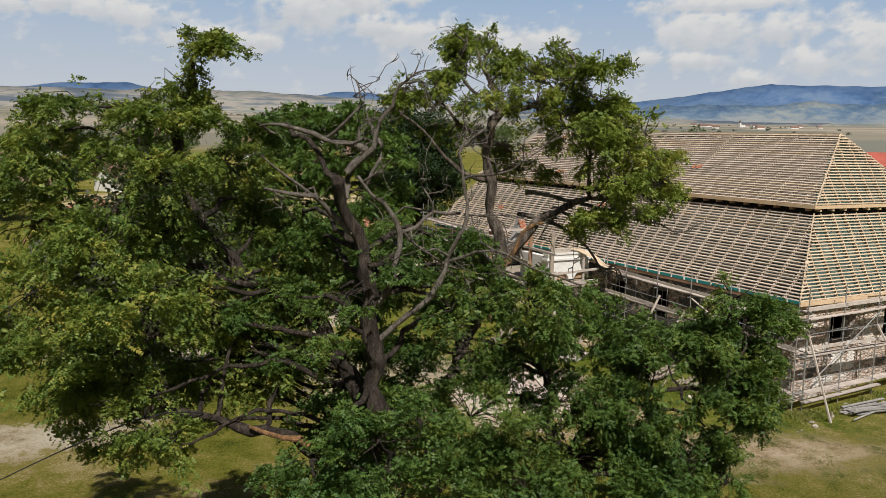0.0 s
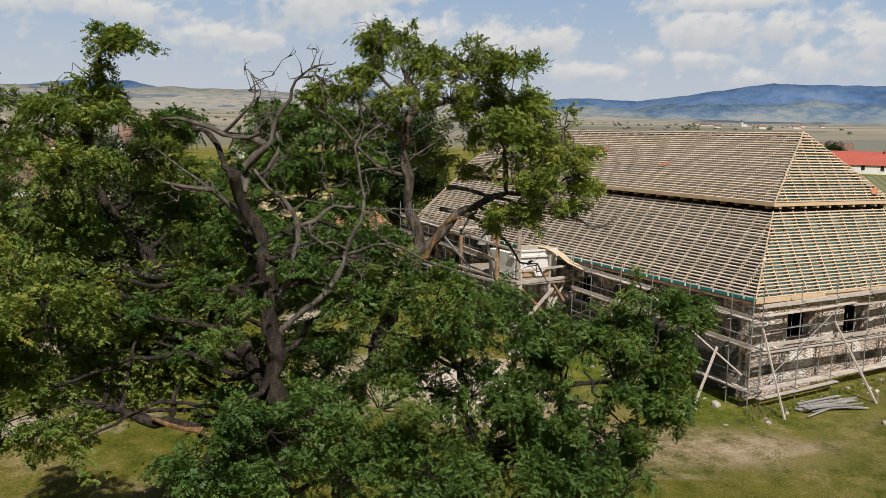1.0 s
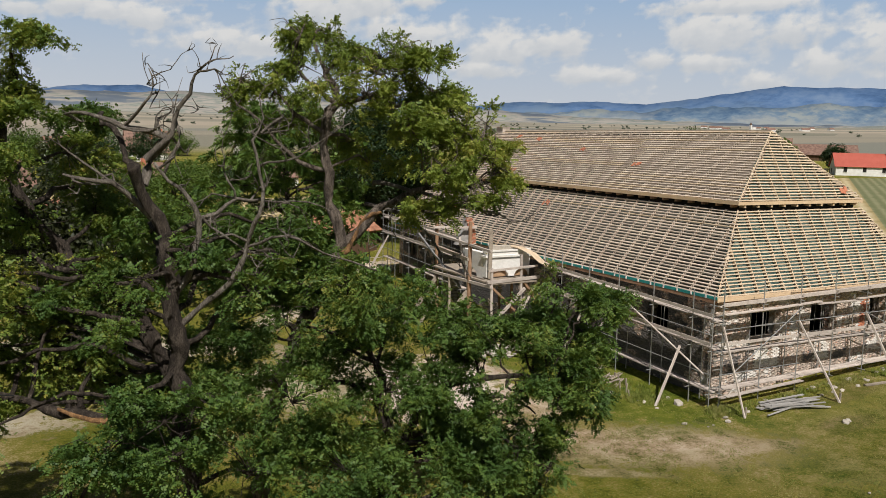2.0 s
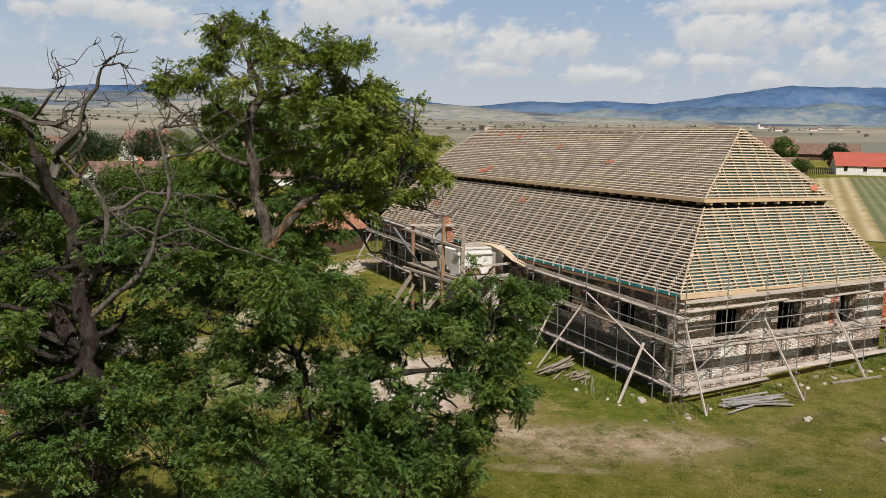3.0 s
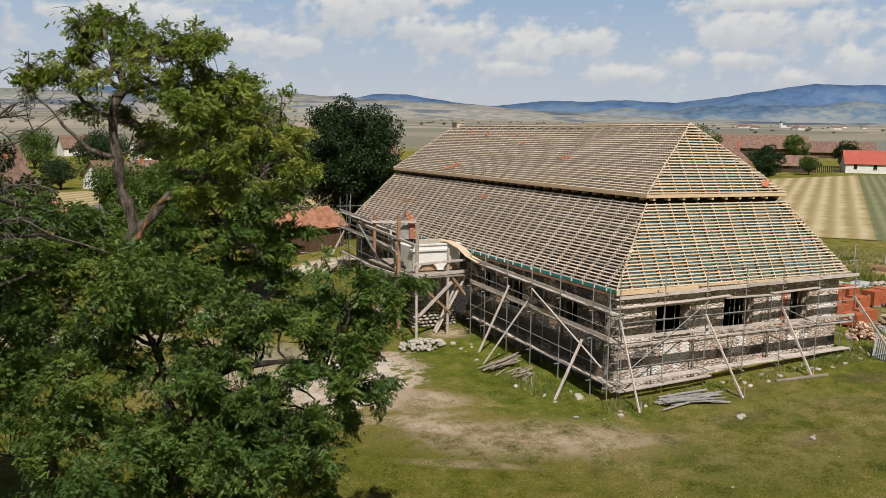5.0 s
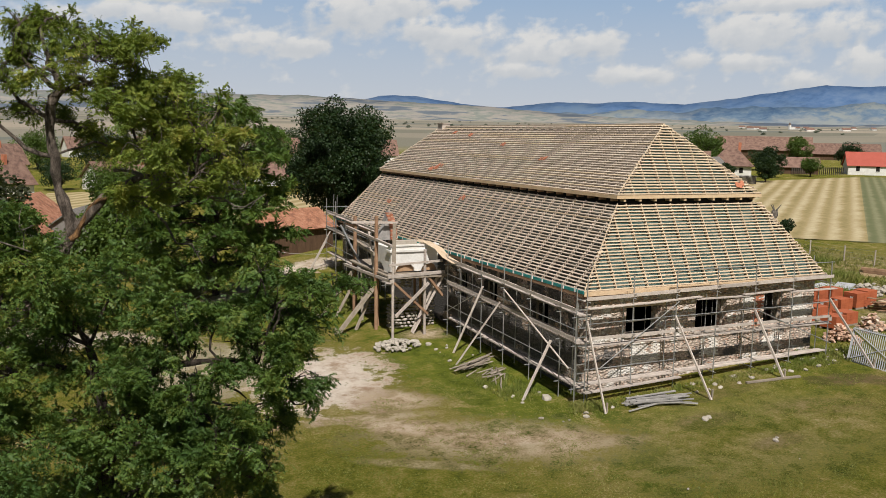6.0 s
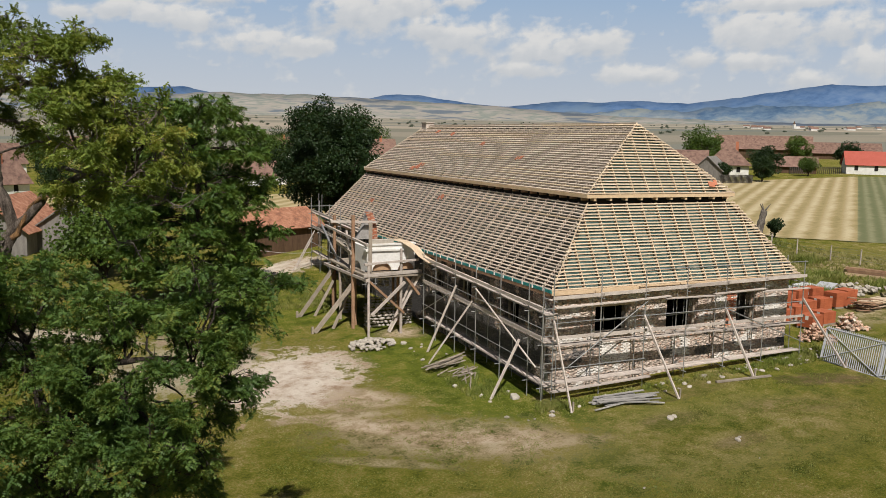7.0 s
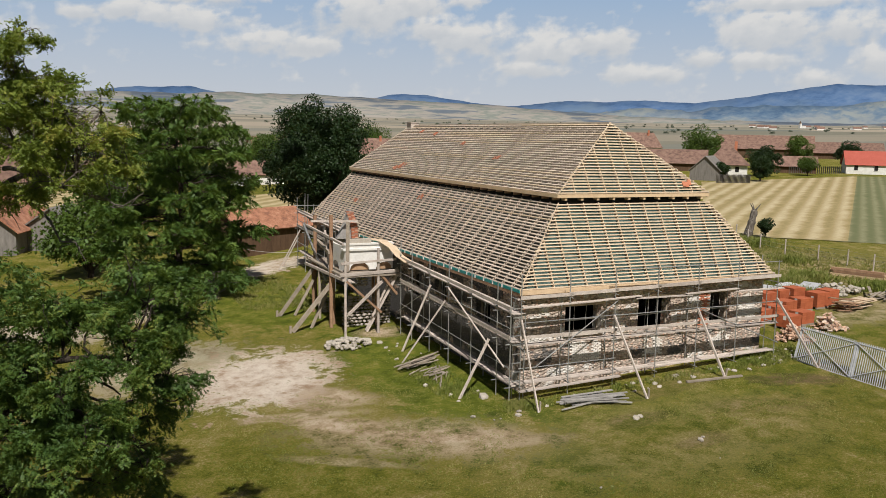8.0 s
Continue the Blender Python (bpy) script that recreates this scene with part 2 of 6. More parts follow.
def pierced_wall(name, origin, across, inward, length, z0, z1, thick, holes, mat, parent):
    """A wall along 'across' with real openings (u0, u1, z0, z1) through its thickness."""
    us = sorted({0, length, *[h[0] for h in holes], *[h[1] for h in holes]})
    zs = sorted({z0, z1, *[h[2] for h in holes], *[h[3] for h in holes]})
    o, a, n = Vector(origin), Vector(across), Vector(inward)
    solid = lambda i, j: 0 <= i < len(us) - 1 and 0 <= j < len(zs) - 1 and not any(
        h[0] <= (us[i] + us[i + 1]) / 2 <= h[1] and h[2] <= (zs[j] + zs[j + 1]) / 2 <= h[3] for h in holes)
    bm = bmesh.new()
    at = lambda u, z, d: bm.verts.new(o + a * u + n * d + Vector((0, 0, z)))
    for i in range(len(us) - 1):
        for j in range(len(zs) - 1):
            if not solid(i, j):
                continue
            u, v, w, q = us[i], us[i + 1], zs[j], zs[j + 1]
            for d in (0, thick):
                bm.faces.new([at(u, w, d), at(v, w, d), at(v, q, d), at(u, q, d)])
            for di, dj, (p, r) in ((-1, 0, ((u, w), (u, q))), (1, 0, ((v, w), (v, q))), (0, -1, ((u, w), (v, w))), (0, 1, ((u, q), (v, q)))):
                if not solid(i + di, j + dj):
                    bm.faces.new([at(*p, 0), at(*r, 0), at(*r, thick), at(*p, thick)])
    bmesh.ops.remove_doubles(bm, verts=bm.verts, dist=0.001)
    return part(name, bm, mat, parent)


# ---- ground ----
def ground_z(x, y):
    near = -0.42 + np.interp(x, [-3000, -60, -20, 15, 150, 5000], [-3, -2.2, -1, 0.75, 3.7, 3.7]) + np.interp(y, [-200, 0, 120, 5000], [-2, 0, 2.4, 2.4])
    return near + np.interp(np.hypot(x, y), [0, 180, 600, 3000, 4900], [0, 0, 8, 75, 120])


def gz(x, y):
    return float(ground_z(x, y))


def ellipse_mask(t, pos, cx, cy, rx, ry, turn, ragged, soft=0.14):
    """1 inside a ragged ellipse on the ground, 0 outside."""
    sep = t.nodes.new("ShaderNodeSeparateXYZ")
    t.links.new(pos, sep.inputs[0])
    c, s = math.cos(radians(turn)), math.sin(radians(turn))
    dx, dy = math_node(t, "SUBTRACT", sep.outputs[0], cx), math_node(t, "SUBTRACT", sep.outputs[1], cy)
    u = math_node(t, "DIVIDE", math_node(t, "ADD", math_node(t, "MULTIPLY", dx, c), math_node(t, "MULTIPLY", dy, s)), rx)
    v = math_node(t, "DIVIDE", math_node(t, "SUBTRACT", math_node(t, "MULTIPLY", dy, c), math_node(t, "MULTIPLY", dx, s)), ry)
    r = math_node(t, "SQRT", math_node(t, "ADD", math_node(t, "MULTIPLY", u, u), math_node(t, "MULTIPLY", v, v)))
    r = math_node(t, "ADD", r, math_node(t, "MULTIPLY", math_node(t, "SUBTRACT", ragged, 0.5), 5.0))
    return math_node(t, "DIVIDE", math_node(t, "SUBTRACT", 1.0 + soft / 2, r), soft, clamp=True)


def ground_material():
    m = bpy.data.materials.new("meadow")
    m.use_nodes = True
    t = m.node_tree
    bsdf = t.nodes["Principled BSDF"]
    pos = position(t)
    n1, n2, n3 = noise_node(t, 0.16, 4, 0.6, pos), noise_node(t, 0.9, 5, 0.7, pos), noise_node(t, 11.0, 6, 0.88, pos)
    fac = math_node(t, "ADD", math_node(t, "MULTIPLY", n1, 0.22), math_node(t, "ADD", math_node(t, "MULTIPLY", n2, 0.28), math_node(t, "MULTIPLY", n3, 0.50)))
    col = ramp(t, fac, [(0.39, (0.026, 0.040, 0.005)), (0.445, (0.086, 0.102, 0.011)), (0.495, (0.150, 0.148, 0.019)), (0.545, (0.225, 0.188, 0.050)), (0.60, (0.38, 0.305, 0.165))])
    # dry straw-coloured wear further from the walls
    rag = math_node(t, "ADD", math_node(t, "MULTIPLY", n2, 0.6), math_node(t, "MULTIPLY", n3, 0.4))
    sand = ramp(t, math_node(t, "ADD", math_node(t, "MULTIPLY", n2, 0.6), math_node(t, "MULTIPLY", n3, 0.4)), [(0.40, (0.36, 0.25, 0.165)), (0.46, (0.56, 0.455, 0.355)), (0.55, (0.72, 0.64, 0.545))])
    earth = ramp(t, rag, [(0.40, (0.25, 0.175, 0.10)), (0.5, (0.43, 0.32, 0.21)), (0.58, (0.58, 0.47, 0.35))])
    soil = ramp(t, rag, [(0.4, (0.10, 0.065, 0.035)), (0.6, (0.20, 0.14, 0.08))])
    lush = ramp(t, rag, [(0.40, (0.062, 0.092, 0.010)), (0.5, (0.118, 0.150, 0.016)), (0.58, (0.20, 0.205, 0.032))])
    for cx, cy, rx, ry, turn, paint, strength in (
            (-2.5, 6, 3.4, 11, 0, lush, 0.75), (-6, 24, 5, 7, 0, lush, 0.6), (8, -3, 9, 2.6, 2, lush, 0.35), (24, 6, 9, 7, 0, lush, 0.3), (38, 16, 12, 12, 0, earth, 0.4), (29, 4, 6, 2.2, 10, earth, 0.5),
            (-6.0, -2.2, 5.6, 2.3, -32, earth, 0.7), (-7.6, -0.6, 2.4, 0.5, -42, earth, 0.8), (-4.8, -3.1, 3.2, 0.5, -20, earth, 0.9), (-9.3, -3.3, 2.8, 0.4, -36, earth, 0.5), (-8.0, 3.6, 2.6, 1.2, -25, earth, 0.9), (-8.6, 0.6, 2.4, 0.9, -38, earth, 0.95), (-5.5, -2.4, 3.6, 0.7, -18, earth, 0.85), (-3.0, -4.6, 3.2, 0.5, -12, earth, 0.6), (13.3, -4.2, 2.4, 0.9, -28, soil, 0.85), (3.2, -4.8, 1.6, 0.7, 0, soil, 0.5), (4.0, -7.9, 1.5, 0.6, 0, soil, 0.5), (9, -6, 3, 1, -20, soil, 0.3), (-1.7, 13.4, 1.5, 1.2, 0, earth, 0.9), (6, -2.4, 4, 0.8, 3, soil, 0.4), (3, -7, 9, 4, 0, earth, 0.12), (-9.5, 2.2, 3.2, 0.6, -15, earth, 0.7),
            (-9.9, 8.2, 3.3, 4.7, -25, sand, 1.0), (-7.8, 4.4, 1.6, 1.1, -30, earth, 0.9), (-14.5, 12.5, 4.5, 4.5, 0, sand, 0.45), (-3.5, 36.5, 6.5, 2.0, 38, sand, 0.9), (-11, 28, 6, 1.6, 50, sand, 0.7), (-24, 24, 9, 2.2, -30, sand, 0.6), (-34, 14, 8, 2.0, -10, sand, 0.6)):
        msk = math_node(t, "MULTIPLY", ellipse_mask(t, pos, cx, cy, rx, ry, turn, rag), strength)
        if paint is earth or paint is soil:
            msk = math_node(t, "MULTIPLY", msk, math_node(t, "MULTIPLY", math_node(t, "SUBTRACT", rag, 0.38), 6.0, clamp=True))
        col = mix_col(t, msk, col, paint)
    # far fields: a patchwork of crops in long strips, haze muted into their colours
    v = nd(t, "ShaderNodeTexVoronoi", Scale=1.0)
    turned = t.nodes.new("ShaderNodeMapping")
    turned.inputs["Rotation"].default_value = (0, 0, radians(-28))
    turned.inputs["Scale"].default_value = (0.0016, 0.006, 0)
    t.links.new(pos, turned.inputs["Vector"])
    t.links.new(turned.outputs[0], v.inputs["Vector"])
    sepc = t.nodes.new("ShaderNodeSeparateColor")
    t.links.new(v.outputs["Color"], sepc.inputs[0])
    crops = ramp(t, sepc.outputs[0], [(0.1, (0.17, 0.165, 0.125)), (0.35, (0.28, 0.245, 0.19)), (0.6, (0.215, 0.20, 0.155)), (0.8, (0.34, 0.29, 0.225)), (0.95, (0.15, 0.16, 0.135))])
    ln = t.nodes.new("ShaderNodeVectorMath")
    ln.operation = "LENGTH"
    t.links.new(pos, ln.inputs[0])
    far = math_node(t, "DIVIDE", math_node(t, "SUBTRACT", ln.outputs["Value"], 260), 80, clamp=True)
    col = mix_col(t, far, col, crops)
    t.links.new(col, bsdf.inputs["Base Color"])
    bsdf.inputs["Roughness"].default_value = 0.95
    bsdf.inputs["Specular IOR Level"].default_value = 0.1
    b = nd(t, "ShaderNodeBump", Strength=1.0, Distance=0.10)
    t.links.new(math_node(t, "ADD", n3, math_node(t, "MULTIPLY", n2, 2.0)), b.inputs["Height"])
    t.links.new(b.outputs["Normal"], bsdf.inputs["Normal"])
    return m


def uneven(lo, hi, step, far):
    core = np.arange(lo, hi + step, step)
    out = np.geomspace(step * 1.5, far, 34)
    return np.concatenate([lo - out[::-1], core, hi + out])


gx, gy = uneven(-45, 60, 0.8, 4700), uneven(-45, 60, 0.8, 4700)
GX, GY = np.meshgrid(gx, gy)
GZ = ground_z(GX, GY)
rough_noise = np.array([[noise.noise((x * 0.35, y * 0.35, 0)) * 0.05 + noise.noise((x * 1.1, y * 1.1, 3)) * 0.025 if abs(x) < 70 and abs(y) < 70 else 0 for x in gx] for y in gy])
GZ = GZ + rough_noise
nx, ny = len(gx), len(gy)
idx = np.arange(nx * ny).reshape(ny, nx)
quads = np.stack([idx[:-1, :-1], idx[:-1, 1:], idx[1:, 1:], idx[1:, :-1]], -1).reshape(-1, 4)
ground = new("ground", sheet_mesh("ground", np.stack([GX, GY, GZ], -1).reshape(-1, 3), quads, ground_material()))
ground.data.polygons.foreach_set("use_smooth", [True] * len(ground.data.polygons))
tagged(ground, "dry green meadow with bare sandy wheel tracks", "ground", kind="structure")


# ---- distance: hills, mountains, clouds ----
VIEW = (-24.0, -29.0, 11.4)


def ridge_material(name, stops, scale):
    m = material(name, stops, scale, 1.0, 0, fine=5)
    m.node_tree.nodes["Principled BSDF"].inputs["Specular IOR Level"].default_value = 0
    return m


def ridge(name, label, dist, deep, profile, mat, rough, seed):
    """A range of hills whose crest follows a profile of (bearing, elevation) in degrees."""
    bear = np.arange(-60, 95, 0.25)
    crest = np.interp(bear, [p[0] for p in profile], [p[1] for p in profile])
    rows = []
    for k, f in enumerate((0.0, 0.25, 0.5, 0.75, 1.0)):
        r = dist - deep * (1 - f)
        h = []
        for b, c in zip(bear, crest):
            bump = noise.fractal((b * 0.35, f * 3, seed), 0.8, 2.0, 5) * rough
            h.append(VIEW[2] + dist * math.tan(radians(max(0.2, c + bump * (0.4 + 0.6 * f)))) * (0.18 + 0.82 * f ** 1.3))
        rows.append([(VIEW[0] + r * math.sin(radians(b)), VIEW[1] + r * math.cos(radians(b)), z if f else 0.0) for b, z in zip(bear, h)])
    back = [(x * 1.02, y * 1.02, 0.0) for x, y, z in rows[-1]]
    rows.append(back)
    n = len(bear)
    i = np.arange(len(rows) * n).reshape(len(rows), n)
    q = np.stack([i[:-1, :-1], i[:-1, 1:], i[1:, 1:], i[1:, :-1]], -1).reshape(-1, 4)
    ob = new(name, sheet_mesh(name, np.array(rows).reshape(-1, 3), q, mat))
    ob.data.polygons.foreach_set("use_smooth", [True] * len(ob.data.polygons))
    return tagged(ob, label, "mountain", kind="structure")


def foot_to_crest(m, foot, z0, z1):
    """Distance haze put into the colour: pale cleared foot, bluer wooded heights, ragged edge."""
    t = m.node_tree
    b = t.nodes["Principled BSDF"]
    hazy_woods = b.inputs["Base Color"].links[0].from_socket
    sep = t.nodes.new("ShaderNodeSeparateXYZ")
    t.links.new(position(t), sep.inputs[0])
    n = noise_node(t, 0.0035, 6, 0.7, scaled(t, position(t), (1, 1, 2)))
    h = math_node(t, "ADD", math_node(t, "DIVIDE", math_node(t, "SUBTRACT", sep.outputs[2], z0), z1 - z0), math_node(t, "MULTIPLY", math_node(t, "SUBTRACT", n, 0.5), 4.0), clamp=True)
    t.links.new(mix_col(t, h, foot, hazy_woods), b.inputs["Base Color"])
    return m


# blue tints and the paler foot carry the haze as colour
M_MOUNT = foot_to_crest(ridge_material("haze_blue_mountains", [(0.38, (0.042, 0.084, 0.170)), (0.5, (0.078, 0.135, 0.245)), (0.64, (0.125, 0.18, 0.27))], 0.0035), (0.105, 0.155, 0.225), 80, 240)
# field colours with haze and dark bands of cloud shadow painted in
M_HILL = material("hazy_cloud_shaded_fields", [(0.38, (0.085, 0.105, 0.135)), (0.455, (0.115, 0.135, 0.155)), (0.475, (0.22, 0.215, 0.195)), (0.52, (0.30, 0.27, 0.23)), (0.55, (0.16, 0.185, 0.16)), (0.60, (0.30, 0.275, 0.24))], 0.0019, 1.0, 0, fine=3, stretch=(1, 1, 9))
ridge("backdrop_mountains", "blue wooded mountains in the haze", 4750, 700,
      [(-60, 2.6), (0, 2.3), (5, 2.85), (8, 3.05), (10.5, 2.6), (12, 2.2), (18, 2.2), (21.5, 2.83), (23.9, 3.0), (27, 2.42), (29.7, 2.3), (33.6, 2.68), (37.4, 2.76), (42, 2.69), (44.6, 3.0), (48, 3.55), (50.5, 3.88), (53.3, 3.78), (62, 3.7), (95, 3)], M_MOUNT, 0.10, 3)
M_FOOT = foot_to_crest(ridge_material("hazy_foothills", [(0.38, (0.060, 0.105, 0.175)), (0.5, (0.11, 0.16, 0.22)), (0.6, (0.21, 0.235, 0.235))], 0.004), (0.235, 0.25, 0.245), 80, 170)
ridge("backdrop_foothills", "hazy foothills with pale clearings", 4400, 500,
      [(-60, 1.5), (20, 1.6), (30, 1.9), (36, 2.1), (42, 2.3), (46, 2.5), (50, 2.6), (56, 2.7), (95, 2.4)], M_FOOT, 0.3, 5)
ridge("backdrop_hills", "hazy hills with patchwork fields and painted cloud shadow", 3900, 900,
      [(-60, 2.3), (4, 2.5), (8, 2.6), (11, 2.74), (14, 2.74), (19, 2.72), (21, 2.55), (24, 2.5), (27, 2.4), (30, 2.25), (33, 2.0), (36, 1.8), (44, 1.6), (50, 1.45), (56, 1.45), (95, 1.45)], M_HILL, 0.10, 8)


def cloud_sky():
    """A far curved screen of summer sky with heaped clouds."""
    bear, elev = np.linspace(-50, 95, 360), np.linspace(0.5, 18, 80)
    r = 4880
    heaps = ((19.5, 8.2, 2.2, 1.3), (23.5, 8.7, 1.1, 0.9), (26.6, 6.7, 2.0, 1.0), (24.2, 7.2, 1.5, 0.9), (31.8, 5.9, 1.8, 0.9), (35.3, 6.4, 1.3, 0.7), (8.3, 7.2, 1.8, 0.7), (6.3, 7.4, 1.1, 0.5), (10.3, 9.0, 1.7, 0.7), (7.4, 8.7, 1.5, 0.4), (4.0, 7.6, 0.9, 0.5), (1.2, 7.3, 0.9, 0.4), (12.6, 5.9, 1.7, 0.7), (15.8, 5.9, 1.1, 0.5), (26.6, 9.1, 0.9, 0.5), (42.4, 5.4, 0.8, 0.6), (46.4, 7.1, 1.8, 1.1), (47.3, 8.8, 3.0, 0.4), (45.4, 5.3, 1.3, 0.4), (50.6, 7.1, 1.7, 1.0), (52.8, 5.2, 1.3, 0.8), (49.3, 4.1, 0.9, 0.4), (31.2, 4.8, 1.3, 0.5), (38.7, 4.4, 1.8, 0.4), (-6, 6.5, 3.0, 1.2), (-11, 7.5, 2.5, 1.0), (58, 6.0, 3.0, 1.2), (64, 8, 3, 1.3))
    cover, lit = np.zeros((len(elev), len(bear)), np.float32), np.zeros((len(elev), len(bear)), np.float32)
    for j, e in enumerate(elev):
        for i, b in enumerate(bear):
            n = noise.fractal((b * 0.5, e * 0.75, 1.7), 0.8, 2.1, 6)
            puff = 0.5 - abs(noise.noise((b * 0.9, e * 1.1, 4.0))) - 0.5 * abs(noise.noise((b * 2.0, e * 2.4, 7.0)))
            best, top = 0.0, 0.0
            for hb, he, hw, hh in heaps:
                v = math.exp(-((b - hb) / hw / 1.75) ** 2 - ((e - he) / (hh * 1.6 if e > he else hh * 1.15)) ** 2)
                if v > best:
                    best, top = v, (e - he) / hh
            cover[j, i] = best * 0.62 + n * 0.26 + puff * 0.34 - 0.02 + (0.14 if e > 13 else 0)
            lit[j, i] = 0.55 + 0.4 * top * best + 0.25 * puff
    verts = [(VIEW[0] + r * math.sin(radians(b)), VIEW[1] + r * math.cos(radians(b)), VIEW[2] + r * math.tan(radians(e))) for e in elev for b in bear]
    i = np.arange(len(verts)).reshape(len(elev), len(bear))
    q = np.stack([i[:-1, :-1], i[:-1, 1:], i[1:, 1:], i[1:, :-1]], -1).reshape(-1, 4)
    m = bpy.data.materials.new("summer_sky")
    m.use_nodes = True
    t = m.node_tree
    t.nodes.remove(t.nodes["Principled BSDF"])
    em = nd(t, "ShaderNodeEmission", Strength=0.74)
    at = t.nodes.new("ShaderNodeAttribute")
    at.attribute_name = "cover"
    sep = t.nodes.new("ShaderNodeSeparateXYZ")
    t.links.new(position(t), sep.inputs[0])
    up = math_node(t, "DIVIDE", sep.outputs[2], 900.0, clamp=True)
    blue = ramp(t, up, [(0.2, (0.69, 0.735, 0.80)), (0.5, (0.59, 0.68, 0.80)), (0.9, (0.43, 0.585, 0.795))])
    puff = noise_node(t, 0.011, 6, 0.6, scaled(t, position(t), (1, 1, 1.3)))
    soft = math_node(t, "MULTIPLY", math_node(t, "SUBTRACT", puff, 0.5), 0.62)
    c = math_node(t, "ADD", at.outputs["Fac"], soft)
    glow = t.nodes.new("ShaderNodeAttribute")
    glow.attribute_name = "lit"
    body = ramp(t, math_node(t, "ADD", glow.outputs["Fac"], math_node(t, "MULTIPLY", soft, 0.8)), [(0.3, (0.67, 0.71, 0.76)), (0.6, (0.76, 0.785, 0.815)), (0.85, (0.89, 0.89, 0.885))])
    amount = math_node(t, "DIVIDE", math_node(t, "SUBTRACT", c, 0.17), 0.30, clamp=True)
    t.links.new(mix_col(t, amount, blue, body), em.inputs["Color"])
    t.links.new(em.outputs[0], t.nodes["Material Output"].inputs["Surface"])
    me = sheet_mesh("sky_backdrop", verts, q, m)
    me.attributes.new("cover", "FLOAT", "POINT").data.foreach_set("value", cover.ravel())
    me.attributes.new("lit", "FLOAT", "POINT").data.foreach_set("value", lit.ravel())
    tagged(new("backdrop_sky", me), "pale blue summer sky with heaped white clouds", "sky", kind="structure")


cloud_sky()


# ---- the building ----
W, L, EAVE = 15.85, 35.4, 4.6
building = thing("old_manor_house", "long old stone building, new two-tier roof battened but not tiled", "building")


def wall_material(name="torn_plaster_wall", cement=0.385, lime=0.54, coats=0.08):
    """Rubble with torn plaster: grey cement and pale limewash in ragged patches."""
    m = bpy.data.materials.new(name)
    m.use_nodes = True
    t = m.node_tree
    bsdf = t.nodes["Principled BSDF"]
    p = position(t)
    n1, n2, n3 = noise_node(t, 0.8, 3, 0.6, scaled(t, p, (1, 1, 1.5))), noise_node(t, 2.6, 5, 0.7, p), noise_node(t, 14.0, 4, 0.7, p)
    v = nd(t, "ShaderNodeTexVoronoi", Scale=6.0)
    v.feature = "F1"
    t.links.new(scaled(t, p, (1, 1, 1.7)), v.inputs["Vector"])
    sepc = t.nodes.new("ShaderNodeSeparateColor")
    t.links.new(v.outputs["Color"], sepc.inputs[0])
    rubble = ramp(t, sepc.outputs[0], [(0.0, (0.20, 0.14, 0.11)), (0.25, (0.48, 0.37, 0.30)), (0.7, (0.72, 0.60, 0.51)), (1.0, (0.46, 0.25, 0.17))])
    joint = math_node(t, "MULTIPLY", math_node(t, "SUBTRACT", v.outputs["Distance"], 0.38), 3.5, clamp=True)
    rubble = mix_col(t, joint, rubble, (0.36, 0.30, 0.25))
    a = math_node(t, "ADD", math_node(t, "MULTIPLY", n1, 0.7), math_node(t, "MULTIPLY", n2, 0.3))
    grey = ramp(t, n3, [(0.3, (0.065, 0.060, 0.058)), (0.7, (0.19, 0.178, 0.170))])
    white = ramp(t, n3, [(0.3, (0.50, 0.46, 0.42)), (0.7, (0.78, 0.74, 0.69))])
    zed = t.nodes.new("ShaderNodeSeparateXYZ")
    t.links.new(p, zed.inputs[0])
    # more dark grey from about 0.6 to 2 m up
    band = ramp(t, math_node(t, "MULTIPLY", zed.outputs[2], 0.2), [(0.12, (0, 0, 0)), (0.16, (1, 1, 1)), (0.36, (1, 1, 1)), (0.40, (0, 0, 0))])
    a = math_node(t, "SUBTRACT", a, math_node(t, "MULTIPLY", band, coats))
    # paler from about 2 to 4.3 m, a painted lift against the decks' shade
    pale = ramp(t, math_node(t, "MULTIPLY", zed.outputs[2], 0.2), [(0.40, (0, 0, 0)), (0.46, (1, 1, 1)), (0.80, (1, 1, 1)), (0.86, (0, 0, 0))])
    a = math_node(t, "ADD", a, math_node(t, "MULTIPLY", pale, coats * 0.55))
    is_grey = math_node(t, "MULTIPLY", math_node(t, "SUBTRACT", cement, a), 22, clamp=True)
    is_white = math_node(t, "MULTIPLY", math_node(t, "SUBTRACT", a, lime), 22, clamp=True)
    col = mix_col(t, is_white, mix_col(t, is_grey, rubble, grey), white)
    t.links.new(col, bsdf.inputs["Base Color"])
    bsdf.inputs["Roughness"].default_value = 0.92
    bsdf.inputs["Specular IOR Level"].default_value = 0.15
    b = nd(t, "ShaderNodeBump", Strength=0.7, Distance=0.06)
    t.links.new(math_node(t, "ADD", math_node(t, "MULTIPLY", joint, -1.0), n2), b.inputs["Height"])
    t.links.new(b.outputs["Normal"], bsdf.inputs["Normal"])
    return m


